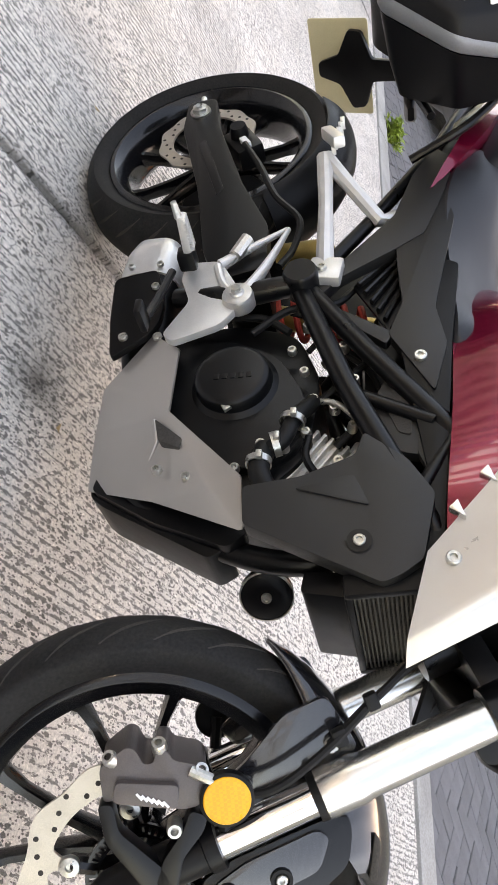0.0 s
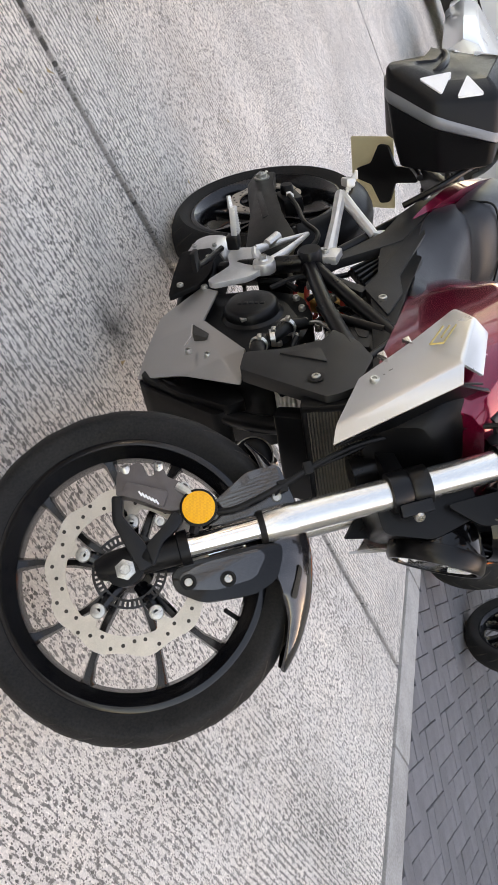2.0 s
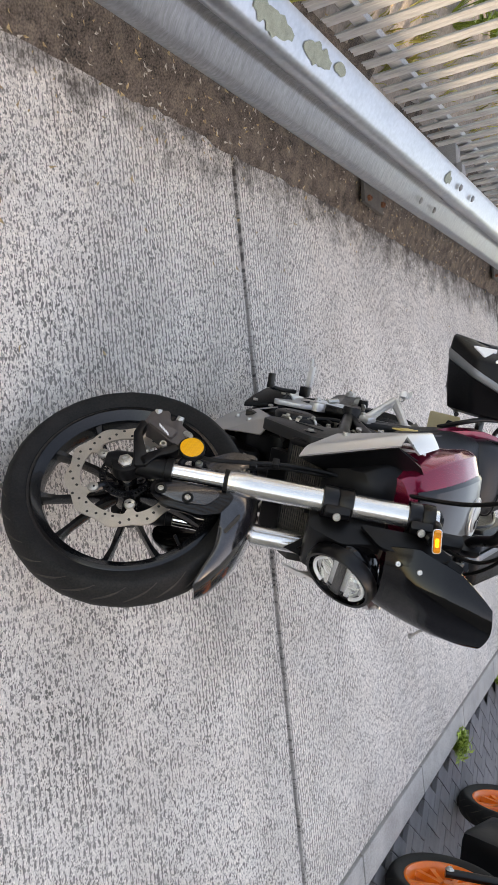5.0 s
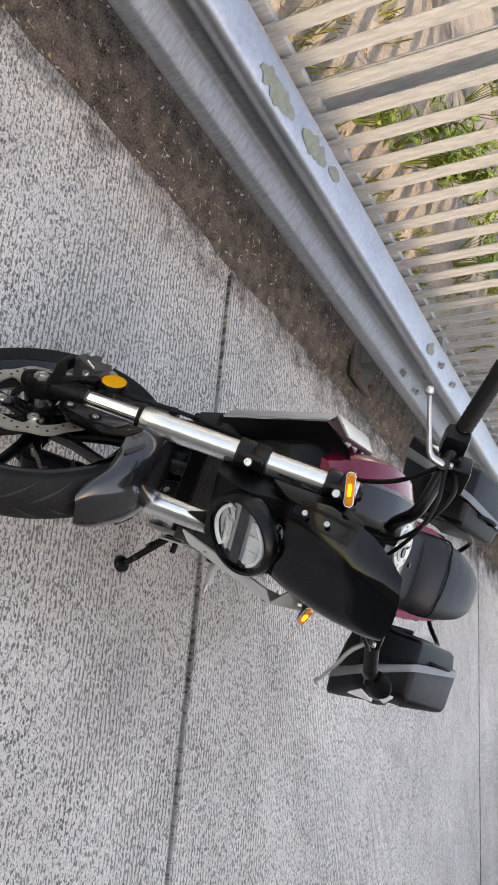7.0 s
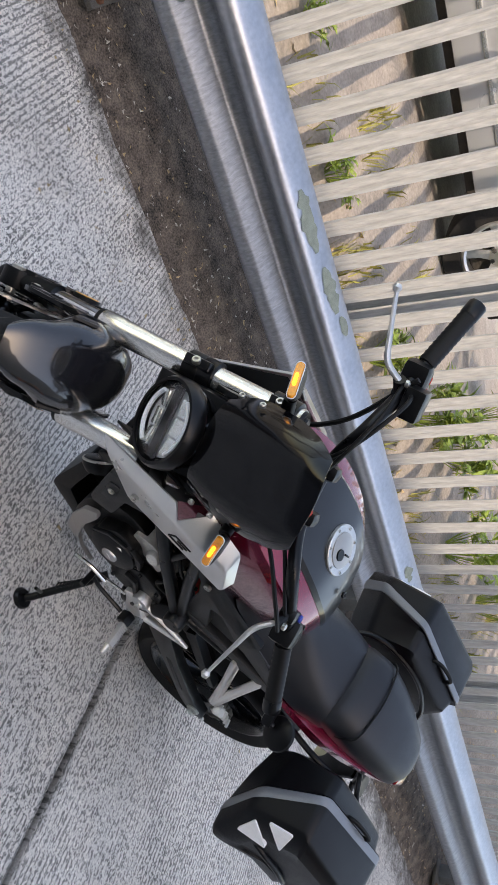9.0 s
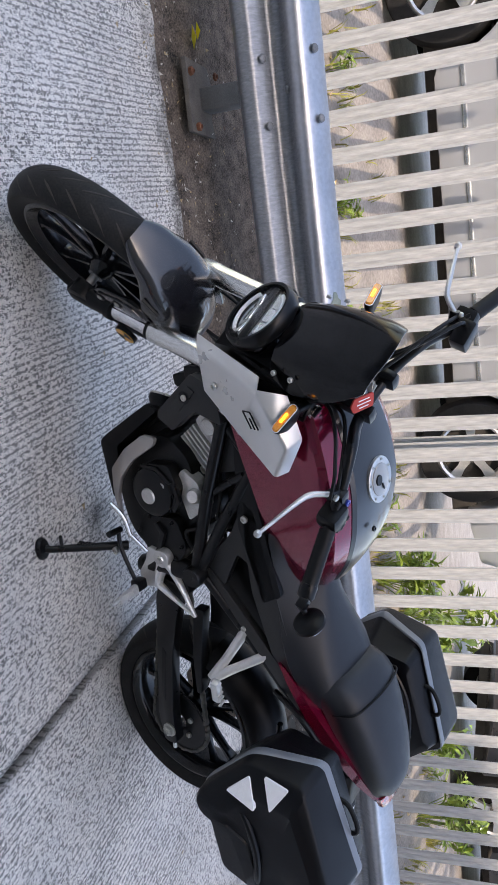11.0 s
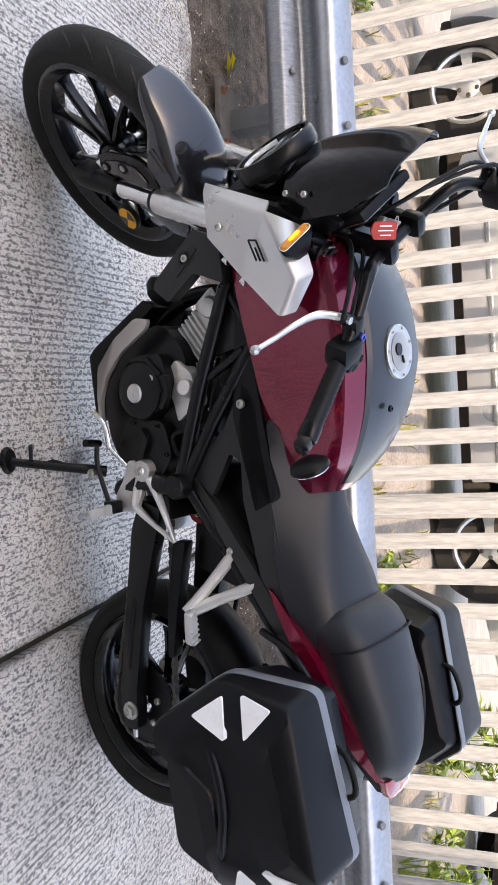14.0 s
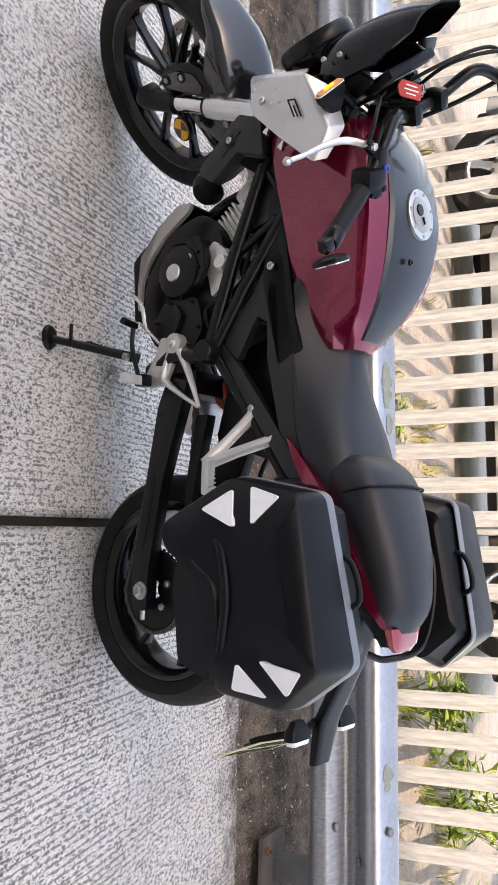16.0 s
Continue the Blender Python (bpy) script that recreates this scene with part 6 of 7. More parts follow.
# plate holder and plate
bm = loft([[Vector((x, y * w, z + zz * h)) for y, zz in rounded(1, 1, 0.25)] for x, z, w, h in ((-0.03, 0.83, 0.10, 0.05), (-0.14, 0.80, 0.07, 0.03), (-0.26, 0.735, 0.075, 0.03), (-0.355, 0.715, 0.06, 0.02))])
holder = part("plate_holder", bm, M_BLACK, bike, "black plastic number plate holder")
PLATE_AT = pose(-0.345, 0, 0.565, 0, 0, 84) @ pose(0, 0, 0, 22, 0, 0)
half = [(0.022, 0.16), (0.026, 0.085), (0.088, 0.062), (0.092, 0.030), (0.034, 0.0), (0.016, -0.052)]
bm = prism(soft(half + [(-x, z) for x, z in reversed(half)], 0.008), -0.016, -0.004, 0.003, at=PLATE_AT)
part("plate_bracket", bm, M_BLACK, holder)
bm = prism(soft([(-0.112, -0.075), (0.112, -0.075), (0.112, 0.075), (-0.112, 0.075)], 0.008), -0.001, 0.001, 0.0004, at=PLATE_AT)
plate = part("number_plate", bm, M_PLATE, holder, "cream number plate with dark characters as plain bars")
bm = bmesh.new()
for z in (-0.035, 0.035):
    for k in range(4):
        block((-0.066 + 0.044 * k, 0.0018, z), (0.026, 0.001, 0.048), 0, (0, 0, 0), bm)
part("plate_character", bm, M_FRAME, plate, at=PLATE_AT, split=True)
for s in (-1, 1):
    bm = tube([(-0.26, 0.03 * s, 0.725), (-0.275, 0.075 * s, 0.725)], 0.008, 10)
    loft([[Vector((x, s * (0.09 + y * w), 0.722 + z * w)) for y, z in rounded(0.07, 0.03, 0.012)] for x, w in ((-0.25, 0.5), (-0.27, 0.95), (-0.288, 1.0))], bm=bm)
    ri = part("rear_indicator", bm, M_BLACK, holder, "slim rear indicator with a clear lens")
    bm = loft([[Vector((x, s * (0.09 + y * w), 0.722 + z * w)) for y, z in rounded(0.064, 0.026, 0.010)] for x, w in ((-0.286, 1.0), (-0.298, 0.9))])
    part("lens", bm, M_REFL, ri, "clear grey lens")

# frame: twin tubes, plates and sub-frame
for s in (-1, 1):
    y = 0.13 * s
    for pts, r, nm in (([(0.555, y * 1.05, 0.505), (0.77, y * 1.02, 0.58), (0.965, y, 0.665), (1.10, y * 0.6, 0.74)], 0.0165, "frame_rail"),
                       ([(0.565, y * 1.02, 0.52), (0.70, y * 0.98, 0.61), (0.86, y * 0.9, 0.727)], 0.0155, "frame_rail"),
                       ([(0.86, y * 0.9, 0.727), (0.955, y * 0.95, 0.672)], 0.011, "frame_brace"), ([(0.78, y * 0.97, 0.585), (0.84, y * 0.95, 0.70)], 0.010, "frame_brace"),
                       ([(0.56, y, 0.515), (0.40, y * 0.9, 0.62), (0.18, y * 0.75, 0.75), (-0.02, y * 0.5, 0.83)], 0.0125, "subframe_rail")):
        part(nm, tube(pts, r, 14), M_FRAME, bike, "black tubular steel frame rail")
    part("pivot_plate", tube([(0.555, y * 1.05, 0.50), (0.57, y * 1.05, 0.40), (0.545, y * 0.95, 0.30)], [0.026, 0.03, 0.024], 14, flat=0.7), M_FRAME, bike, "black frame plate at the swing arm pivot")
    bm = rev([(0.018, 0.028), (0.025, 0.028), (0.028, 0.022), (0.028, -0.02), (0.0, -0.02), (0.0, 0.006), (0.018, 0.006)], 30, along((0.556, 0.142 * s, 0.512), (0, s, 0)))
    part("pivot_cap", bm, M_FRAME, bike, "hollow round frame pivot cap")
    bm = prism(soft([(0.83, 0.60), (0.92, 0.63), (0.955, 0.70), (0.90, 0.735), (0.845, 0.68)] if s > 0 else [(0.800, 0.612), (0.742, 0.642), (0.765, 0.668), (0.850, 0.702), (0.892, 0.684), (0.884, 0.650)], 0.01), 0.098 * s, 0.118 * s, 0.004)
    gus = part("frame_gusset", bm, M_COVER, bike, "black frame plate")
    if s < 0:
        # inlay on the closed plate, in place of the shade inside an opening
        part("gusset_opening_shade", prism(soft([(0.800, 0.632), (0.770, 0.648), (0.798, 0.672), (0.858, 0.668), (0.852, 0.650)], 0.006), -0.1205, -0.116, 0.001), M_SAND_SHADE, gus, "dark lozenge inlay for the shade in an opening")
        part("frame_cover", prism(soft([(0.822, 0.680), (0.858, 0.724), (0.938, 0.716), (0.930, 0.690), (0.887, 0.674)], 0.006), -0.122, -0.106, 0.004), M_COVER, bike, "dark grey plastic panel under the tank")

part("inner_mudguard", prism(soft([(0.36, 0.47), (0.56, 0.53), (0.60, 0.67), (0.45, 0.72), (0.30, 0.64)], 0.02), 0.050, 0.070, 0.006), M_BLACK, bike, "black inner mudguard beside the shock absorber")

# engine
INNER = Matrix.Translation((-0.022, 0.032, -0.009))  # the right half of the engine sits close to the middle
bm = prism(soft([(0.60, 0.30), (0.585, 0.40), (0.62, 0.50), (0.72, 0.54), (0.86, 0.52), (0.92, 0.46), (0.90, 0.36), (0.84, 0.275), (0.74, 0.255), (0.66, 0.265)], 0.03), -0.088, 0.112, 0.014)
engine = part("engine_case", bm, M_CASE, bike, "black painted engine crankcase")
bm = rev([(0, 0.034), (0.048, 0.034), (0.055, 0.0315), (0.058, 0.028), (0.060, 0.010), (0.064, 0.007), (0.068, 0.004), (0.068, -0.03), (0, -0.03)], 48, along((0.758, -0.138, 0.418), (0, -1, 0)))
cl = part("clutch_cover", bm, M_CASE, engine, "black round clutch cover with a faint embossed mark", at=INNER)
bm = bmesh.new()
for k in range(5):
    block((0.765, -0.1725, 0.396 + 0.0125 * k), (0.010, 0.002, 0.0085), 0.0008, (0, 0, 0), bm)
part("cover_mark", bm, M_FRAME, cl, "faint embossed mark as bars", split=True, at=INNER)
# a small steel chip stands for a glint on the black cover
part("cover_highlight", prism([(0.812, 0.404), (0.826, 0.412), (0.818, 0.422)], -0.166, -0.160, 0.001), M_STEEL, cl, at=INNER)
bm = prism(soft([(0.66, 0.30), (0.66, 0.40), (0.70, 0.48), (0.79, 0.53), (0.88, 0.52), (0.915, 0.46), (0.90, 0.38), (0.83, 0.31)], 0.03), -0.142, -0.115, 0.008)
part("right_case_cover", bm, M_CASE, engine, at=INNER)
bm = bmesh.new()
for c in ((0.70, 0.505), (0.745, 0.525), (0.80, 0.54), (0.885, 0.50), (0.915, 0.43), (0.925, 0.36), (0.91, 0.315), (0.875, 0.465), (0.86, 0.53)):
    bolt((c[0], -0.143, c[1]), (0, -1, 0), 0.0075, 0.008, bm)
part("case_bolt", bm, M_STEEL, engine, split=True, at=INNER)
bm = rev([(0, 0.030), (0.05, 0.030), (0.064, 0.022), (0.070, 0.006), (0.072, -0.03), (0, -0.03)], 44, along((0.772, 0.128, 0.412), (0, 1, 0)))
prism(soft([(0.72, 0.47), (0.79, 0.50), (0.85, 0.48), (0.85, 0.40), (0.80, 0.36)], 0.015), 0.11, 0.145, 0.006, bm)
al = part("alternator_cover", bm, M_CASE, engine, "black alternator cover with bright plugs")
bm = rev([(0, 0.004), (0.02, 0.004), (0.022, 0.001), (0.022, -0.004), (0, -0.004)], 30, along((0.766, 0.1585, 0.407), (0, 1, 0)))
block((0.766, 0.1635, 0.407), (0.016, 0.002, 0.0035), 0, (0, 0, 0), bm)
part("cover_plug", bm, M_ALU, al, "bright slotted plug")
part("small_plug", rev([(0, 0.004), (0.010, 0.004), (0.012, -0.004), (0, -0.004)], 24, along((0.795, 0.152, 0.453), (0, 1, 0))), M_ALU, al)
bm = prism(soft([(0.565, 0.37), (0.57, 0.45), (0.62, 0.49), (0.70, 0.47), (0.71, 0.36), (0.65, 0.32)], 0.02), 0.10, 0.14, 0.008)
part("sprocket_cover", bm, M_CASE, engine, "black front sprocket cover")
CYL = pose(0.812, 0, 0.445, 0, 36, 0)
bm = bmesh.new()
block((0, 0, 0.08), (0.10, 0.135, 0.15), 0.012, (0, 0, 0), bm)
cylinder = part("cylinder", bm, M_CYL, engine, "raw cast cylinder barrel", at=CYL)
for k in range(6):
    part("cylinder_fin", block((0, 0, 0.07 + 0.0135 * k), (0.112, 0.156, 0.006), 0.002), M_CYL, engine, at=CYL)
bm = block((0, 0, 0.185), (0.125, 0.165, 0.07), 0.016)
block((0, 0, 0.225), (0.10, 0.13, 0.03), 0.01, (0, 0, 0), bm)
rev([(0, 0.012), (0.02, 0.012), (0.024, 0.006), (0.026, -0.02), (0, -0.02)], 24, along((0.02, 0.085, 0.19), (0, 1, 0)), bm)
part("cylinder_head", bm, M_CYL, engine, "raw cast cylinder head", at=CYL)
bm = prism(soft([(0.695, 0.50), (0.735, 0.560), (0.80, 0.548), (0.835, 0.505), (0.80, 0.468), (0.74, 0.49)], 0.01), 0.085, 0.122, 0.006)
part("upper_crankcase", bm, M_CYL, engine, "raw cast upper crankcase")
bm = rev([(0, 0.03), (0.016, 0.03), (0.02, 0.024), (0.022, 0.0), (0, 0)], 24, along((0.765, 0.11, 0.535), (0.2, 1, 0.1)))
part("tensioner_plug", bm, M_CYL, engine, "silver tensioner plug")
bm = bmesh.new()
for k in range(9):
    a = 2 * math.pi * (k + 0.3) / 9
    bolt((0.772 + 0.066 * math.cos(a), 0.136, 0.412 + 0.066 * math.sin(a)), (0, 1, 0), 0.006, 0.012, bm)
for c in ((0.585, 0.445), (0.625, 0.475), (0.69, 0.455), (0.70, 0.38), (0.655, 0.335), (0.58, 0.385)):
    bolt((c[0], 0.141, c[1]), (0, 1, 0), 0.0055, 0.006, bm)
part("cover_bolt", bm, M_CASE, engine, split=True)
for o in ([(0.60, 0.40), (0.66, 0.43), (0.69, 0.41), (0.685, 0.40), (0.66, 0.415), (0.605, 0.388)], [(0.80, 0.475), (0.835, 0.44), (0.84, 0.39), (0.848, 0.39), (0.845, 0.445), (0.806, 0.485)], [(0.73, 0.475), (0.76, 0.495), (0.80, 0.49), (0.80, 0.498), (0.757, 0.504), (0.725, 0.482)]):
    part("cover_rib", prism(soft(o, 0.003), 0.138, 0.152, 0.002), M_CASE, engine)
bm = tube([(0.70, 0.10, 0.57), (0.68, 0.125, 0.53), (0.665, 0.13, 0.49), (0.62, 0.125, 0.50), (0.60, 0.12, 0.56)], 0.006, 8, None, 6)
part("breather_hose", bm, M_RUBBER, engine)
bm = tube([(0.83, 0.09, 0.60), (0.78, 0.12, 0.615), (0.72, 0.125, 0.60), (0.66, 0.11, 0.60)], 0.005, 8, None, 6)
part("wiring_harness", bm, M_RUBBER, engine)
for c in ((0.715, 0.118, 0.60), (0.69, 0.12, 0.545), (0.84, 0.10, 0.60)):
    part("wire_connector", block(c, (0.024, 0.014, 0.014), 0.003, (15, 25, 0)), M_REFL, engine, "pale wire connector")
bm = tube([(0.735, 0.172, 0.275), (0.70, 0.17, 0.31), (0.645, 0.165, 0.318)], 0.006, 8, None, 4)
part("shift_shaft", bm, M_FORK, engine, "bright gear shift rod")
# hoses and water pump on the right
bm = tube([(0.90, -0.15, 0.46), (0.885, -0.165, 0.50), (0.845, -0.16, 0.515), (0.80, -0.14, 0.54)], 0.0125, 12, None, 6)
part("water_elbow", bm, M_RUBBER, engine, at=INNER)
bm = tube([(0.89, -0.155, 0.475), (0.94, -0.165, 0.47), (0.99, -0.155, 0.50), (1.03, -0.13, 0.54)], 0.0155, 12, None, 6)
part("radiator_hose", bm, M_RUBBER, engine, "ribbed black radiator hose", at=INNER)
bm = bmesh.new()
for c, d in (((0.888, -0.16, 0.49), (0.3, 0, -1)), ((0.92, -0.163, 0.468), (1, 0, 0)), ((0.85, -0.162, 0.513), (-1, 0, 0.2))):
    rev([(0.0165, -0.005), (0.0185, -0.005), (0.0185, 0.005), (0.0165, 0.005)], 20, along(c, d), bm, closed=True)
    block(Vector(c) + Vector((0, -0.019, 0.004)), (0.012, 0.01, 0.009), 0.002, (0, 0, 0), bm)
part("hose_clip", bm, M_STEEL, engine, "bright hose clip", split=True, at=INNER)
bm = tube([(0.79, -0.13, 0.55), (0.75, -0.14, 0.60), (0.70, -0.12, 0.62), (0.64, -0.13, 0.58), (0.61, -0.14, 0.50)], 0.006, 8, None, 6)
tube([(0.66, -0.15, 0.44), (0.62, -0.155, 0.50), (0.60, -0.14, 0.57), (0.55, -0.12, 0.60)], 0.0065, 8, bm, 6)
tube([(0.70, -0.14, 0.53), (0.66, -0.145, 0.56), (0.60, -0.12, 0.545)], 0.005, 8, bm, 6)
part("engine_hose", bm, M_RUBBER, engine, split=True, at=INNER)
bm = bmesh.new()
for c in ((0.865, -0.10, 0.60), (0.90, -0.09, 0.62), (0.83, -0.10, 0.63), (0.74, -0.12, 0.58), (0.71, -0.125, 0.56)):
    block(c, (0.022, 0.016, 0.016), 0.004, (20, 30, 0), bm)
part("clutch_cable_end", bm, M_STEEL, engine, split=True, at=INNER)
for pts, r in (([(0.87, -0.12, 0.57), (0.84, -0.13, 0.60), (0.79, -0.125, 0.60), (0.74, -0.13, 0.575)], 0.0065), ([(0.90, -0.11, 0.60), (0.86, -0.12, 0.635), (0.80, -0.12, 0.64), (0.73, -0.12, 0.62), (0.68, -0.13, 0.56)], 0.005), ([(0.66, -0.145, 0.50), (0.63, -0.15, 0.46), (0.62, -0.148, 0.41)], 0.007), ([(0.93, -0.12, 0.55), (0.90, -0.14, 0.53), (0.87, -0.15, 0.535)], 0.006)):
    part("engine_hose", tube(pts, r, 8, None, 6), M_RUBBER, engine, at=INNER)
for c, d in (((0.85, -0.135, 0.595), (0, -1, 0.3)), ((0.815, -0.135, 0.57), (0, -1, 0)), ((0.765, -0.135, 0.60), (0, -1, 0)), ((0.90, -0.125, 0.575), (0.3, -1, 0)), ((0.70, -0.14, 0.585), (0, -1, 0)), ((0.66, -0.15, 0.53), (0, -1, 0))):
    part("hose_bolt", bolt(c, d, 0.008, 0.012), M_STEEL, engine, "bright banjo bolt", at=INNER)
part("oil_feed_pipe", tube([(0.80, -0.14, 0.545), (0.815, -0.15, 0.575), (0.85, -0.145, 0.61)], 0.0045, 8, None, 5), M_STEEL, engine, "bright metal oil pipe", at=INNER)
# air box and throttle body fill the space over the engine
bm = block((0.74, 0, 0.655), (0.24, 0.17, 0.11), 0.02)
part("air_box", bm, M_BLACK, bike, "black air box between the frame rails")
bm = tube([(0.74, 0.0, 0.61), (0.80, 0, 0.60), (0.85, 0, 0.58)], 0.035, 20)
part("throttle_body", bm, M_CASE, engine)

# radiator, shrouds, horn, exhaust
RAD = pose(1.079, 0, 0.683, 0, -4, 0)
bm = bmesh.new()
block((-0.004, 0, 0), (0.014, 0.235, 0.20), 0, (0, 0, 0), bm)
rad = part("radiator", bm, M_SAND_SHADE, bike, "finned radiator core", at=RAD)
bm = bmesh.new()
for k in range(36):
    block((0.0, 0, -0.098 + 0.0056 * k), (0.022, 0.235, 0.0026), 0, (0, 0, 0), bm)
tagged(part("cooling_fin", bm, M_RADI, rad, "brownish metal cooling fins", at=RAD), kind="stuff")
bm = prism(soft([(1.045, 0.52), (1.075, 0.515), (1.085, 0.585), (1.05, 0.60)], 0.008), -0.09, 0.11, 0.006)
part("fan_housing", bm, M_BLACK, rad, "black fan housing below the core")
bm = bmesh.new()
for s in (-1, 1):
    block((0, 0.124 * s, 0), (0.030, 0.016, 0.22), 0.005, (0, 0, 0), bm)
    block((0, 0, 0.105 * s), (0.028, 0.25, 0.010), 0.003, (0, 0, 0), bm)
part("radiator_frame", bm, M_BLACK, rad, at=RAD)
for s in (-1, 1):
    bm = prism(soft([(0.946, 0.442), (0.935, 0.520), (0.905, 0.592), (0.868, 0.604), (0.915, 0.660), (0.970, 0.692), (1.062, 0.672), (1.082, 0.645), (1.092, 0.622), (1.070, 0.578), (1.004, 0.446)] if s < 0 else [(0.985, 0.498), (1.002, 0.505), (1.092, 0.622), (1.062, 0.685), (0.972, 0.692), (1.004, 0.615), (0.952, 0.54)], 0.008), (0.138 if s > 0 else 0.118) * s, (0.168 if s > 0 else 0.147) * s, 0.006)
    sh = part("radiator_shroud", bm, M_COVER, bike, "angular black radiator shroud")
    bm = prism(soft([(0.955, 0.512), (0.938, 0.590), (0.986, 0.610)] if s < 0 else [(1.02, 0.55), (1.0, 0.57), (1.05, 0.63), (1.065, 0.61)], 0.006), (0.166 if s > 0 else 0.145) * s, (0.171 if s > 0 else 0.150) * s, 0.002)
    part("shroud_rib", bm, M_COVER, sh)
    bm = rev([(0.016, 0.002), (0.013, -0.001), (0.013, -0.006), (0, -0.006)], 24, along((1.036, (0.169 if s > 0 else 0.148) * s, 0.596), (0, s, 0)))
    part("bolt_recess", bm, M_FRAME, sh)
    part("shroud_bolt", bolt((1.036, (0.170 if s > 0 else 0.149) * s, 0.596), (0, s, 0), 0.008, 0.005), M_STEEL, sh)
bm = rev([(0, 0.012), (0.012, 0.014), (0.036, 0.012), (0.041, 0.008), (0.041, -0.004), (0.03, -0.022), (0, -0.024)], 36, along((0.996, 0.074, 0.440), (0.8, -0.6, 0.1)))
horn = part("horn", bm, M_BLACK, bike, "round black horn with a bright rim")
bm = rev([(0.039, 0.012), (0.0415, 0.011), (0.0415, 0.006), (0.039, 0.006)], 36, along((0.996, 0.074, 0.440), (0.8, -0.6, 0.1)), closed=True)
bolt(Vector((0.996, 0.074, 0.440)) + Vector((0.8, -0.6, 0.1)) * 0.014, (0.8, -0.6, 0.1), 0.008, 0.005, bm)
part("horn_rim", bm, M_STEEL, horn)
bm = tube([(0.955, 0.0, 0.565), (0.985, 0.0, 0.53), (0.978, 0.0, 0.44), (0.935, -0.01, 0.33), (0.875, -0.03, 0.245), (0.80, -0.035, 0.228), (0.72, -0.042, 0.236)], 0.019, 16, None, 6)
part("exhaust_header", bm, M_FRAME, bike, "black exhaust header pipe")
bm = loft([[Vector((x, c + y * w, z + zz * h)) for y, zz in rounded(1, 1, 0.3)] for x, c, z, w, h in ((0.84, -0.025, 0.226, 0.03, 0.03), (0.78, -0.030, 0.230, 0.04, 0.045), (0.70, -0.040, 0.238, 0.07, 0.07), (0.62, -0.062, 0.243, 0.095, 0.09), (0.56, -0.086, 0.245, 0.125, 0.095), (0.50, -0.100, 0.248, 0.115, 0.095))])
muf = part("silencer", bm, M_BLACK, bike, "stubby black under-engine silencer")
bm = loft([[Vector((x, -0.112 + y * w, z + zz * h)) for y, zz in rounded(1, 1, 0.35)] for x, z, w, h in ((0.515, 0.247, 0.098, 0.100), (0.50, 0.247, 0.105, 0.106), (0.45, 0.248, 0.100, 0.100), (0.418, 0.250, 0.082, 0.084), (0.408, 0.251, 0.066, 0.068))])
end = part("silencer_end", bm, M_FOOT, muf, "silver cast silencer end")
# solid dark plug stands for the shaded bore of the outlet
bm = rev([(0.0, 0.004), (0.018, 0.004), (0.021, 0.001), (0.021, -0.03), (0, -0.03)], 24, along((0.408, -0.112, 0.251), (-1, 0, 0)))
part("exhaust_outlet", bm, M_SAND_SHADE, muf)
bm = bmesh.new()
for z in (0.225, 0.275):
    bolt((0.505, -0.166, z), (0, -1, 0), 0.006, 0.005, bm)
part("end_bolt", bm, M_STEEL, muf, split=True)
bm = prism(soft([(0.665, 0.195), (0.60, 0.192), (0.525, 0.197), (0.515, 0.272), (0.57, 0.285), (0.605, 0.280), (0.628, 0.262)], 0.012), -0.166, -0.153, 0.005, warp=lambda c: (c.x, c.y + (c.x - 0.515) * 0.32, c.z))
hs = part("heat_shield", bm, M_BLACK, muf, "black heat shield")
bm = bolt((0.632, -0.130, 0.218), (0, -1, 0), 0.008, 0.005)
bolt((0.548, -0.157, 0.270), (0, -1, 0), 0.007, 0.005, bm)
part("shield_bolt", bm, M_STEEL, muf, split=True)

# belly pan: the left half is a curved plate, the right half folds along two creases
def curve_in(c):
    return (c.x, c.y - max(0.0, 0.30 - c.z) * 0.55 - max(0.0, c.x - 0.93) * 0.12, c.z)
bm = prism(soft([(0.932, 0.427), (0.925, 0.468), (0.905, 0.458), (0.862, 0.378), (0.810, 0.322), (0.75, 0.296), (0.695, 0.288), (0.70, 0.265), (0.764, 0.262), (0.828, 0.286), (0.893, 0.357)], 0.009), 0.150, 0.162, 0.003, warp=curve_in)
part("belly_pan", bm, M_PAN, bike, "grey metallic belly pan side", 50)
bm = bmesh.new()
vs = [bm.verts.new(q) for q in ((0.618, -0.116, 0.264), (0.670, -0.132, 0.318), (0.798, -0.131, 0.314), (0.923, -0.139, 0.437), (0.987, -0.098, 0.436), (0.916, -0.072, 0.291), (0.861, -0.026, 0.163), (0.790, -0.058, 0.171), (0.704, -0.087, 0.183), (0.782, -0.078, 0.202), (0.738, -0.108, 0.246), (0.930, -0.124, 0.388))]
for f in ((0, 1, 2, 10), (10, 2, 9), (9, 2, 11, 5), (2, 3, 11), (11, 3, 4), (11, 4, 5), (9, 5, 6, 7), (0, 10, 8), (10, 9, 8), (9, 7, 8)):
    bm.faces.new([vs[k] for k in f])
bmesh.ops.recalc_face_normals(bm, faces=bm.faces)
bmesh.ops.bevel(bm, geom=[e for e in bm.edges if len(e.link_faces) == 2 and e.calc_face_angle() > 0.15], offset=0.004, segments=2, profile=0.5, affect="EDGES", clamp_overlap=True)
bmesh.ops.solidify(bm, geom=bm.faces[:], thickness=0.004)
bp_ = part("belly_pan", bm, M_PAN, bike, "grey metallic folded belly pan side with a triangular slot", 30)
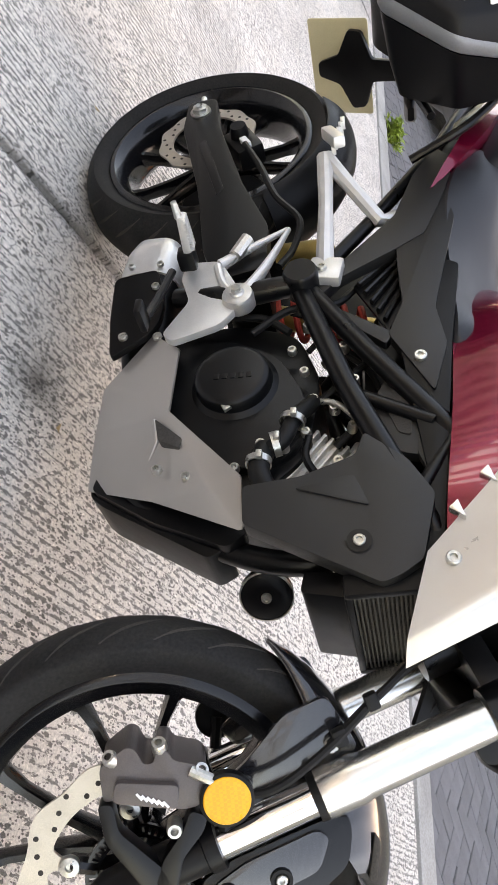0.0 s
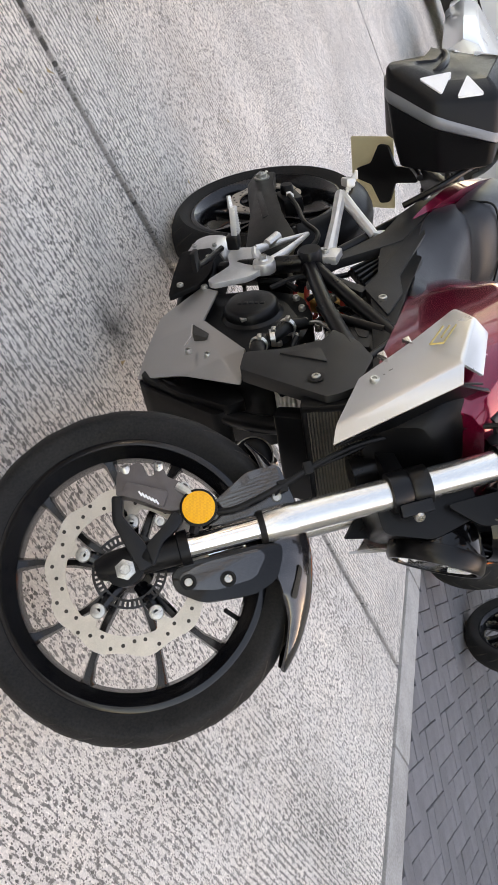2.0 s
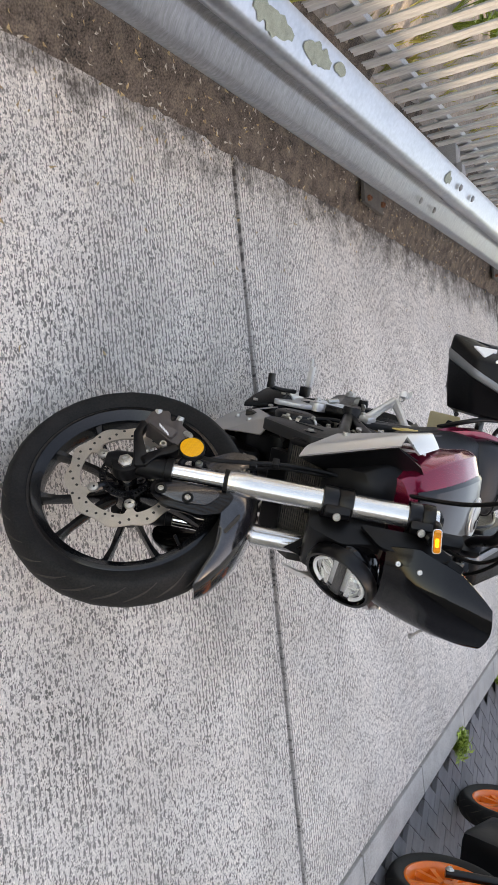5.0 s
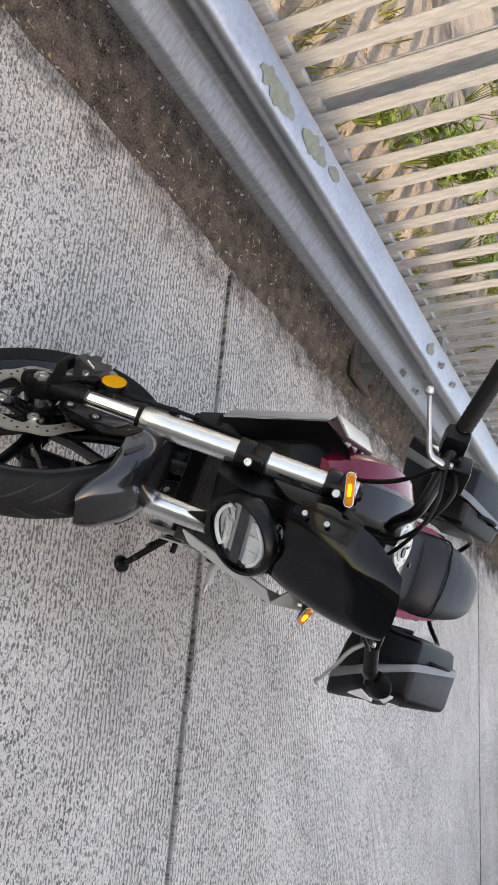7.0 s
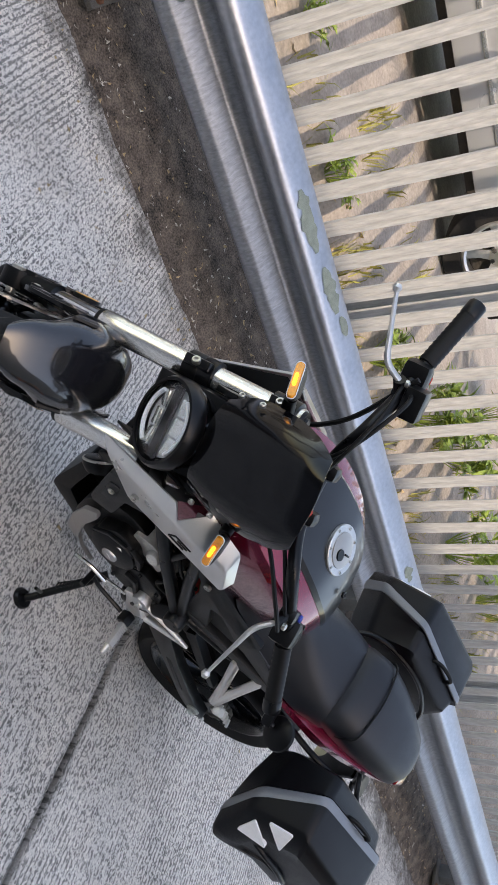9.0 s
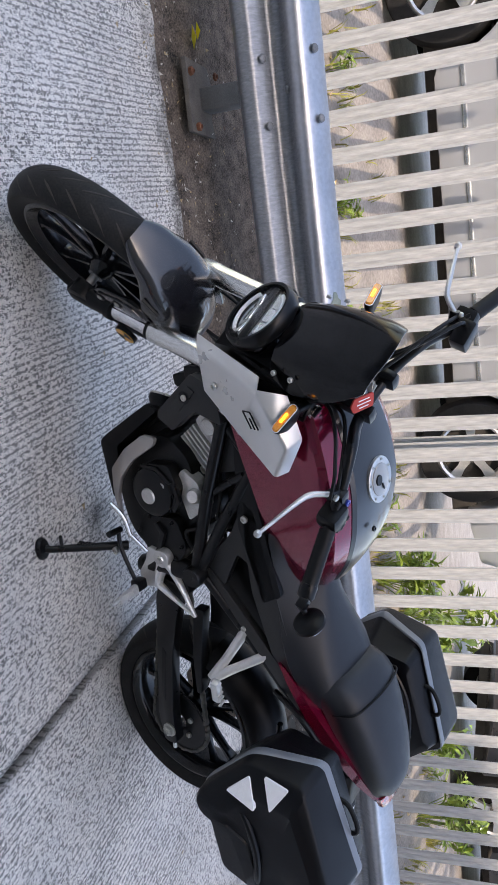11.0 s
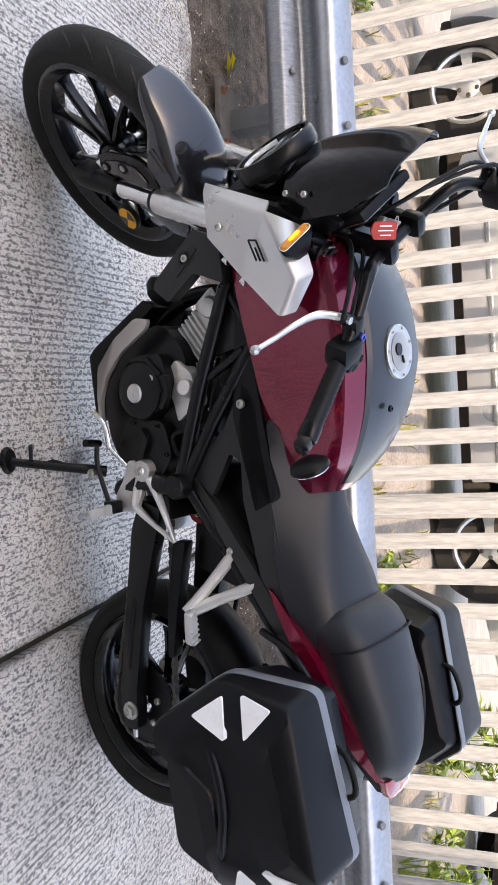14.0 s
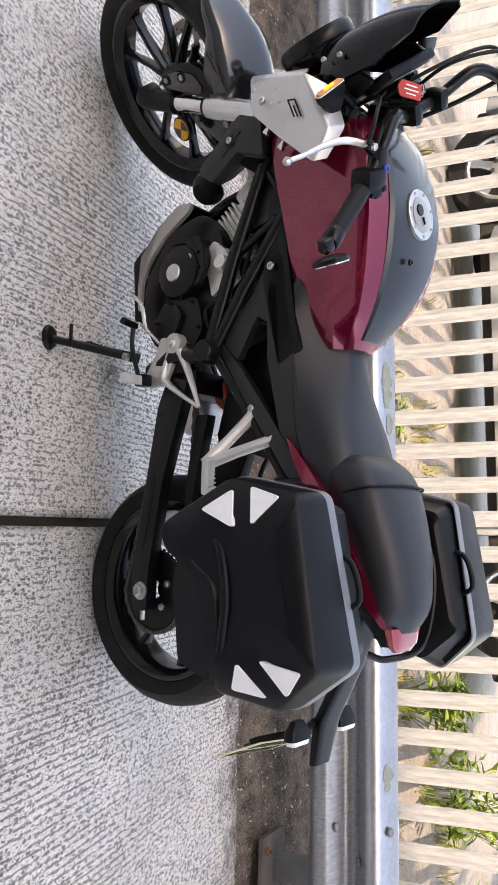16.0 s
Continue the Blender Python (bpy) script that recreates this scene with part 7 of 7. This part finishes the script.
# the pan is closed here; a dark inlay stands for the slot's shade
part("pan_slot_shade", prism(soft([(0.806, 0.296), (0.846, 0.343), (0.862, 0.340), (0.846, 0.306)], 0.004), -0.1285, -0.112, 0.001), M_SAND_SHADE, bp_, "dark triangular inlay for the shade in a slot")
part("slot_lip", tube([(0.806, -0.125, 0.294), (0.846, -0.123, 0.303), (0.872, -0.115, 0.292)], [0.0035, 0.003, 0.001], 8), M_PAN, bp_)
part("pan_bolt", bolt((0.630, -0.122, 0.274), (0, -1, 0), 0.008, 0.005), M_STEEL, bp_)
part("pan_inner", prism(soft([(0.80, 0.19), (0.868, 0.175), (0.93, 0.28), (0.978, 0.40), (0.955, 0.43), (0.86, 0.36)], 0.01), -0.040, -0.010, 0.006), M_BLACK, bike, "black inner belly pan")
bm = prism(soft([(0.70, 0.175), (0.868, 0.166), (0.888, 0.190), (0.985, 0.37), (0.965, 0.40), (0.86, 0.23), (0.72, 0.205)], 0.01), -0.022, 0.07, 0.004)
part("belly_pan_floor", bm, M_BLACK, bike, "black belly pan floor")

# swing arm, shock, chain
for s in (-1, 1):
    bm = prism(soft([(-0.045, 0.255), (-0.05, 0.315), (0.05, 0.328), (0.26, 0.392), (0.39, 0.447), (0.50, 0.45), (0.52, 0.37), (0.45, 0.335), (0.26, 0.305), (0.05, 0.252)] if s < 0 else [(-0.045, 0.255), (-0.05, 0.302), (0.05, 0.308), (0.26, 0.352), (0.39, 0.396), (0.50, 0.435), (0.52, 0.37), (0.45, 0.335), (0.26, 0.295), (0.05, 0.252)], 0.016), 0.100 * s, 0.134 * s, 0.007)
    sa = part("swing_arm", bm, M_FRAME if s > 0 else M_BLACK, bike, "black box-section swing arm side")
    bm = prism(soft([(0.10, 0.305), (0.27, 0.357), (0.29, 0.345), (0.12, 0.292)] if s < 0 else [(0.10, 0.292), (0.27, 0.332), (0.29, 0.322), (0.12, 0.280)], 0.006), 0.1335 * s, 0.1355 * s, 0.001)
    part("arm_recess", bm, M_CASE, sa)
    bm = hexnut((0.0, 0.136 * s, 0.285), (0, s, 0), 0.016, 0.013)
    rev([(0.022, 0), (0.022, 0.004), (0, 0.004)], 24, along((0, 0.134 * s, 0.285), (0, s, 0)), bm)
    tube([(-0.03, 0.125 * s, 0.285), (-0.07, 0.125 * s, 0.283)], 0.006, 8, bm)
    part("axle_nut", bm, M_STEEL, sa)
bm = block((0.50, 0, 0.41), (0.06, 0.24, 0.08), 0.012)
part("swing_arm_bridge", bm, M_FRAME, bike)
bm = tube([(0.48, 0, 0.43), (0.54, 0, 0.62)], 0.022, 16)
shock = part("shock_absorber", bm, M_GOLD, bike, "gold shock absorber body")
coil = [(0.48 + 0.06 * u + 0.036 * math.cos(u * 40), 0.036 * math.sin(u * 40), 0.43 + 0.19 * u) for u in [k / 90 for k in range(91)]]
part("shock_spring", tube(coil, 0.006, 8), M_TAG, shock, "red coil spring")
bm = rev([(0, -0.05), (0.022, -0.05), (0.024, -0.045), (0.024, 0.045), (0.022, 0.05), (0, 0.05)], 28, along((0.41, -0.075, 0.505), (0.35, -0.3, 0.9)))
part("shock_reservoir", bm, M_GOLD, shock, "small gold reservoir")
bm = rev([(0.024, -0.004), (0.096, -0.004), (0.1, 0), (0.096, 0.004), (0.024, 0.004)], 60, pose(0, 0.085, 0.285), closed=True)
for k in range(42):
    a = 2 * math.pi * k / 42
    block((math.cos(a) * 0.1, 0.085, 0.285 + math.sin(a) * 0.1), (0.008, 0.005, 0.006), 0.001, (0, -math.degrees(a), 0), bm)
spk = part("rear_sprocket", bm, M_CASE, bike, "dark rear chain sprocket")
bm = bmesh.new()
for k in range(5):
    a = 2 * math.pi * k / 5
    hexnut((math.cos(a) * 0.05, 0.089, 0.285 + math.sin(a) * 0.05), (0, 1, 0), 0.009, 0.008, bm)
part("sprocket_nut", bm, M_STEEL, spk, split=True)
bm = bmesh.new()
path_ = []
for k in range(40):
    path_.append((0.62 - k * 0.0155, 0.43 - (0.43 - 0.387) * k / 40))
for k in range(21):
    a = radians(95 + 170 * k / 20)
    path_.append((0.104 * math.cos(a), 0.285 + 0.104 * math.sin(a)))
for k in range(40):
    path_.append((k * 0.0155, 0.182 + (0.36 - 0.182) * k / 40))
for k, (x, z) in enumerate(path_[:-1]):
    x2, z2 = path_[k + 1]
    a = math.degrees(math.atan2(z2 - z, x2 - x))
    block(((x + x2) / 2, 0.085, (z + z2) / 2), (0.0165, 0.012 if k % 2 else 0.017, 0.011), 0.003, (0, -a, 0), bm)
part("drive_chain", bm, M_RADI, bike, "dark oily drive chain links", 40)
bm = prism(soft([(0.14, 0.412), (0.26, 0.435), (0.42, 0.475), (0.42, 0.440), (0.26, 0.405), (0.14, 0.395)], 0.006), 0.075, 0.105, 0.003)
part("chain_guard", bm, M_BLACK, bike, "black chain guard")
rings = []
for k in range(15):
    a = radians(30 + 78 * k / 14)
    r = 0.312
    rings.append([Vector(((r - 0.05 * v * v - q) * math.cos(a), 0.085 * v, 0.285 + (r - 0.05 * v * v - q) * math.sin(a))) for v, q in [(-1 + j / 5, 0) for j in range(11)] + [(1 - j / 5, 0.003) for j in range(11)]])
part("rear_hugger", loft(rings), M_BLACK, bike, "black rear tyre hugger", 50)
# rear caliper and hose
bm = block((0.085, -0.092, 0.375), (0.085, 0.05, 0.06), 0.012, (0, -30, 0))
rev([(0, 0.03), (0.016, 0.03), (0.018, 0.02), (0.02, 0), (0, 0)], 20, along((0.075, -0.11, 0.37), (0, -1, 0)), bm)
rc = part("rear_caliper", bm, M_CASE, bike, "dark rear brake caliper")
bm = block((0.11, -0.122, 0.385), (0.03, 0.012, 0.014), 0.003, (0, -30, 0))
part("hose_union", bm, M_REFL, rc, "pale hose union")
bm = tube([(0.12, -0.125, 0.385), (0.20, -0.125, 0.42), (0.30, -0.125, 0.455), (0.37, -0.12, 0.50), (0.44, -0.115, 0.49), (0.50, -0.13, 0.47)], 0.0065, 8, None, 7)
part("rear_brake_hose", bm, M_RUBBER, rc)

# foot pegs and brackets
for s in (-1, 1):
    bm = tube([(0.592, 0.149 * s, 0.415), (0.52, 0.150 * s, 0.452), (0.43, 0.150 * s, 0.488)], [0.016, 0.010, 0.005], 10, None, 5, 0.8)
    tube([(0.43, 0.150 * s, 0.486), (0.475, 0.150 * s, 0.415), (0.505, 0.150 * s, 0.375)], [0.005, 0.008, 0.012], 10, bm, 5, 0.8)
    tube([(0.592, 0.149 * s, 0.412), (0.555, 0.150 * s, 0.385), (0.51, 0.152 * s, 0.372)], [0.016, 0.010, 0.010], 10, bm, 5, 0.8)
    prism(soft([(0.605, 0.40), (0.565, 0.41), (0.495, 0.375), (0.492, 0.318), (0.53, 0.31), (0.575, 0.345), (0.615, 0.36)] if s > 0 else [(0.612, 0.41), (0.565, 0.41), (0.495, 0.375), (0.492, 0.318), (0.53, 0.31), (0.585, 0.33), (0.655, 0.292), (0.672, 0.31), (0.645, 0.385)], 0.012), 0.138 * s, 0.152 * s, 0.004, bm)
    hang = part("footrest_hanger", bm, M_FOOT, bike, "silver cast footrest hanger with a triangular loop")
    bm = rev([(0, 0.012), (0.010, 0.012), (0.012, 0.008), (0.014, 0.008), (0.024, 0.006), (0.026, 0.0), (0.026, -0.02), (0, -0.02)], 28, along((0.590, 0.157 * s, 0.412), (0, s, 0)))
    part("hanger_boss", bm, M_ALU, hang)
    bm = rev([(0, 0.008), (0.008, 0.008), (0.009, 0), (0, 0)], 6, along((0.590, 0.168 * s, 0.412), (0, s, 0)))
    part("hanger_bolt", bm, M_STEEL, hang)
    bm = block((0.508, 0.175 * s, 0.325), (0.03, 0.034, 0.03), 0.006)
    part("peg_hinge", bm, M_FRAME, hang)
    bm = block((0.504, 0.224 * s, 0.332), (0.022, 0.068, 0.015), 0.005, (4 * s, 0, 4 * s))
    peg = part("rider_peg", bm, M_FOOT, hang, "serrated aluminium rider's peg")
    for k in range(10):
        bm = block((0.504, (0.196 + 0.0063 * k) * s, 0.3395), (0.022, 0.0032, 0.005), 0.001)
        part("peg_tooth", bm, M_FOOT, hang)
    part("peg_feeler", tube([(0.504, 0.255 * s, 0.33), (0.50, 0.282 * s, 0.328)], [0.007, 0.005], 8), M_STEEL, peg)
    # heel guard by the hanger
    # pillion hanger
    bm = bmesh.new()
    if s < 0:
        tube([(0.290, -0.185, 0.552), (0.35, -0.16, 0.595), (0.402, -0.125, 0.64), (0.39, -0.115, 0.665)], [0.015, 0.0125, 0.013, 0.015], 10, bm)
        tube([(0.290, -0.185, 0.552), (0.40, -0.165, 0.552), (0.52, -0.135, 0.548)], [0.015, 0.0125, 0.016], 10, bm)
        block((0.535, -0.14, 0.55), (0.05, 0.022, 0.055), 0.006, (0, 10, 0), bm)
    else:
        tube([(0.290, 0.195, 0.552), (0.34, 0.16, 0.585), (0.395, 0.12, 0.618), (0.42, 0.115, 0.63)], [0.015, 0.0125, 0.014, 0.016], 10, bm)
        tube([(0.290, 0.195, 0.552), (0.315, 0.16, 0.61), (0.34, 0.12, 0.673), (0.35, 0.115, 0.69)], [0.015, 0.0125, 0.013, 0.015], 10, bm)
    ph = part("pillion_hanger", bm, M_FOOT, bike, "silver cast pillion peg hanger")
    bm = block((0.262, 0.205 * s, 0.568), (0.085, 0.022, 0.022), 0.006, (0, -18, 18 * s))
    part("pillion_peg", bm, M_FOOT, ph, "folded serrated pillion peg")
    for k in range(6):
        bm = block((0.235 + 0.010 * k, 0.203 * s + 0.003 * s * (3 - k), 0.586 - 0.0035 * k), (0.004, 0.022, 0.008), 0.001, (0, 0, 18 * s))
        part("peg_tooth", bm, M_FOOT, ph)
    part("hanger_bolt", bolt((0.538, -0.152, 0.545) if s < 0 else (0.415, 0.128, 0.628), (0, s, 0), 0.008, 0.006), M_STEEL, ph)
# gear lever and brake pedal
bm = tube([(0.515, 0.165, 0.30), (0.60, 0.165, 0.272), (0.655, 0.165, 0.275)], 0.006, 8, None, 4)
tube([(0.655, 0.158, 0.276), (0.66, 0.205, 0.28)], 0.009, 10, bm)
part("gear_lever", bm, M_FRAME, bike, "black gear lever")
bm = tube([(0.60, 0.155, 0.36), (0.655, 0.16, 0.30)], 0.005, 8)
part("gear_linkage", bm, M_FORK, bike, "bright gear linkage rod")
bm = tube([(0.53, -0.17, 0.30), (0.60, -0.175, 0.285), (0.655, -0.185, 0.275)], 0.007, 8, None, 4)
block((0.665, -0.205, 0.278), (0.03, 0.045, 0.012), 0.004, (0, 0, 0), bm)
part("brake_pedal", bm, M_FRAME, bike, "black brake pedal")
bm = tube([(0.49, -0.155, 0.40), (0.455, -0.16, 0.42)], 0.012, 10)
part("brake_light_switch", bm, M_STEEL, bike)

# side stand, on the ground
def to_bike(x, y, z):
    return bike.matrix_world.inverted() @ Vector((x, y, z))
foot = to_bike(0.640, 0.395, 0.012)
bm = tube([(0.583, 0.115, 0.245), (0.590, 0.14, 0.225), foot + Vector((-0.004, -0.01, 0.012)), foot], [0.014, 0.0125, 0.010, 0.010], 12)
stand = part("side_stand", bm, M_FRAME, bike, "black side stand leg resting on the concrete")
bm = rev([(0, 0.006), (0.022, 0.006), (0.026, 0.0), (0.026, -0.006), (0, -0.006)], 20, along((0, 0, 0), (0, 0, 1)))
for v in bm.verts:
    v.co = to_bike(0.643 + v.co.x * 1.25, 0.400 + v.co.y, 0.008 + v.co.z)
part("stand_foot", bm, M_FRAME, stand)
bm = tube([foot + Vector((0.0, -0.03, 0.035)), foot + Vector((0.035, -0.02, 0.05))], 0.005, 8)
part("stand_tang", bm, M_FRAME, stand)
part("stand_bolt", bolt((0.583, 0.152, 0.236), (0, 1, 0), 0.011, 0.008), M_STEEL, stand)
coil = [(0.592 + 0.03 * u, 0.155 + 0.06 * u + 0.009 * math.cos(u * 60), 0.215 - 0.055 * u + 0.009 * math.sin(u * 60)) for u in [k / 100 for k in range(101)]]
part("stand_spring", tube(coil, 0.0022, 6), M_FRAME, stand)

# side cases: shell, grey trim, bulged lid with four white reflectors, and a carrier rail
for s in (-1, 1):
    SH = lambda x, y, z: Vector((x, s * y, z))
    out = soft([(0.165, 0.655), (0.250, 0.775), (0.214, 0.925), (-0.098, 0.972), (-0.178, 0.872), (-0.150, 0.745), (-0.06, 0.755), (0.06, 0.735), (0.12, 0.66)], 0.02, 5)
    def ring(k, y, g, tilt=0.0, o=out):
        cx, cz = 0.04, 0.845
        return [SH(cx + (x - cx) * k, y - tilt * (cz + (z - cz) * k - 0.777), cz + (z - cz) * k + g) for x, z in o]
    def lid_y(x, z):
        """The lid domes outwards towards its middle."""
        return 0.386 - 0.45 * (max(abs(x - 0.04), 0.105) - 0.15) - 0.211 * (z - 0.82)
    def dome(k, sink):
        return [SH(0.04 + (x - 0.04) * k, lid_y(0.04 + (x - 0.04) * k, 0.845 + (z - 0.845) * k) - sink, 0.845 + (z - 0.845) * k) for x, z in out]
    bm = loft([ring(0.74, 0.185, 0.0), ring(0.84, 0.195, 0.0), ring(0.92, 0.26, 0.0, 0.06), ring(0.975, 0.31, 0.0, 0.40)])
    case = part("side_case", bm, M_PANNIER, bike, "black hard side case with a grey trim band", 40)
    bm = loft([ring(0.975, 0.312, 0.0, 0.40), ring(0.995, 0.318, 0.0, 0.42), ring(0.998, 0.336, 0.0, 0.43), ring(0.985, 0.342, 0.0, 0.43)])
    part("trim_band", bm, M_BAND, case, "grey trim band", 40)
    bm = loft([ring(0.99, 0.334, 0.0, 0.43), dome(0.972, 0.008), dome(0.94, 0.0), dome(0.80, -0.001), dome(0.64, -0.001), dome(0.60, 0.004), dome(0.35, 0.004), dome(0.1, 0.004)])
    lid = part("case_lid", bm, M_PANNIER, case, "domed textured black lid with a shallow recess", 40)
    for tri in (((0.219, 0.793), (0.183, 0.741), (0.150, 0.814)), ((0.223, 0.829), (0.203, 0.889), (0.154, 0.850)), ((-0.135, 0.794), (-0.086, 0.818), (-0.145, 0.858)), ((-0.077, 0.864), (-0.094, 0.935), (-0.139, 0.897))):
        cx, cz = sum(p[0] for p in tri) / 3, sum(p[1] for p in tri) / 3
        o = soft([(cx + (x - cx) * 1.02, cz + (z - cz) * 1.02) for x, z in tri], 0.007, 3)
        bm = loft([[SH(x, lid_y(x, z) + 0.005, z) for x, z in o], [SH(x, lid_y(x, z) - 0.005, z) for x, z in o]])
        part("case_reflector", bm, M_REFL, case, "white triangular reflector")
    # lower bulge with a rim round the exhaust recess
    bm = tube([SH(0.160, 0.385, 0.730), SH(0.110, 0.408, 0.785), SH(0.03, 0.410, 0.800), SH(-0.045, 0.408, 0.790), SH(-0.115, 0.385, 0.760)], 0.009, 10, None, 6)
    part("lid_rim", bm, M_PANNIER, case)
    bm = loft([[SH(x, y, z) for x, z in soft([(0.155, 0.70), (0.10, 0.77), (0.02, 0.785), (-0.06, 0.775), (-0.13, 0.745), (-0.10, 0.66), (0.06, 0.645)], 0.02)] for y in (0.25, 0.375, 0.385)])
    part("case_bulge", bm, M_PANNIER, case, "lower moulded bulge", 40)
    bm = tube([SH(0.10, 0.24, 0.915), SH(0.085, 0.24, 0.955), SH(0.02, 0.24, 0.97), SH(0.0, 0.24, 0.93)], 0.006, 10, None, 5)
    part("case_handle", bm, M_RUBBER, case, "black carry handle")
    bm = tube([SH(0.25, 0.13, 0.70), SH(0.22, 0.18, 0.82), SH(0.08, 0.185, 0.90), SH(-0.10, 0.18, 0.88), SH(-0.14, 0.12, 0.82), SH(-0.12, 0.05, 0.80)], 0.008, 10, None, 6)
    tube([SH(0.20, 0.18, 0.74), SH(0.02, 0.18, 0.70), SH(-0.12, 0.17, 0.78)], 0.008, 10, bm, 6)
    part("case_rail", bm, M_FRAME, bike, "black tubular case carrier")

# other motorcycles on the paving
def parked_bike(m, wheel_paint, label):
    root = thing("parked_motorcycle", m, label, "motorcycle", "parked motorcycles")
    for x in (0.0, -1.36):
        A = pose(x, 0, 0.30)
        wh = wheel(0.21, 0.10, "wide", A, root, "wheel", "cast motorcycle wheel", 0.04, wheel_paint)
        tyre(0.30, 0.13, 0.218, A, wh, "tyre", "black motorcycle tyre", 22)
        bm = rev([(0.11, 0.055), (0.112, 0.06), (0.07, 0.06), (0.07, 0.055)], 40, A, closed=True)
        part("brake_disc", bm, M_DISC, wh)
    for s in (-1, 1):
        bm = tube([(0.0, 0.09 * s, 0.28), (-0.10, 0.09 * s, 0.52)], 0.022, 14)
        leg_ = part("fork_leg", bm, M_FRAME, root, "black fork leg")
        part("fork_tube", tube([(-0.10, 0.09 * s, 0.52), (-0.27, 0.09 * s, 0.93)], 0.026, 14), M_GOLD, leg_)
        part("axle_clamp", rev([(0, 0.012), (0.012, 0.012), (0.016, 0.006), (0.022, 0), (0, -0.01)], 20, along((0, 0.112 * s, 0.30), (0, s, 0))), M_STEEL, leg_)
    rings = []
    for k in range(13):
        a = radians(35 + 100 * k / 12)
        rings.append([Vector(((0.315 - 0.03 * v * v - q) * math.cos(a), 0.07 * v, 0.30 + (0.315 - 0.03 * v * v - q) * math.sin(a))) for v, q in [(-1 + j / 4, 0) for j in range(9)] + [(1 - j / 4, 0.004) for j in range(9)]])
    part("mudguard", loft(rings), M_ORANGE, root, "orange front mudguard", 50)
    bm = loft([[Vector((x, y * wd, z + zz * h)) for y, zz in rounded(1, 1, 0.3)] for x, z, wd, h in ((-0.25, 0.82, 0.20, 0.14), (-0.40, 0.88, 0.30, 0.22), (-0.62, 0.86, 0.28, 0.2), (-0.78, 0.80, 0.16, 0.1))])
    part("fuel_tank", bm, M_ORANGE, root, "orange fuel tank", 40)
    bm = loft([[Vector((x, y * wd, z + zz * h)) for y, zz in rounded(1, 1, 0.3)] for x, z, wd, h in ((-0.75, 0.79, 0.18, 0.06), (-1.0, 0.79, 0.25, 0.08), (-1.3, 0.88, 0.2, 0.07), (-1.5, 0.92, 0.1, 0.04))])
    part("seat", bm, M_SEAT, root)
    bm = block((-0.62, 0, 0.45), (0.42, 0.28, 0.36), 0.05, (0, 12, 0))
    part("engine", bm, M_CASE, root)
    bm = tube([(-0.85, 0.1, 0.42), (-1.36, 0.11, 0.30)], 0.03, 10)
    tube([(-0.85, -0.1, 0.42), (-1.36, -0.11, 0.30)], 0.03, 10, bm)
    part("swing_arm", bm, M_FRAME, root)
    bm = tube([(-0.36, -0.38, 1.05), (-0.30, -0.2, 1.04), (-0.26, 0, 1.0), (-0.30, 0.2, 1.04), (-0.36, 0.38, 1.05)], 0.012, 10, None, 5)
    part("handlebar", bm, M_FRAME, root)
    bm = block((-0.12, 0, 0.85), (0.12, 0.17, 0.2), 0.04, (0, -20, 0))
    part("headlight", bm, M_GLOSS, root)
    bm = tube([(-0.55, 0.12, 0.30), (-0.5, 0.26, 0.02)], 0.012, 8)
    part("side_stand", bm, M_FRAME, root)
    return root

pb = parked_bike(pose(-0.84, 2.47, -0.06, -9, 0, -11), M_ORANGE, "orange and black motorcycle with orange wheels parked on the paving")
parked_bike(pose(-0.86, 3.22, -0.06, -9, 0, -11), M_RIM, "black and orange motorcycle with black wheels parked on the paving")
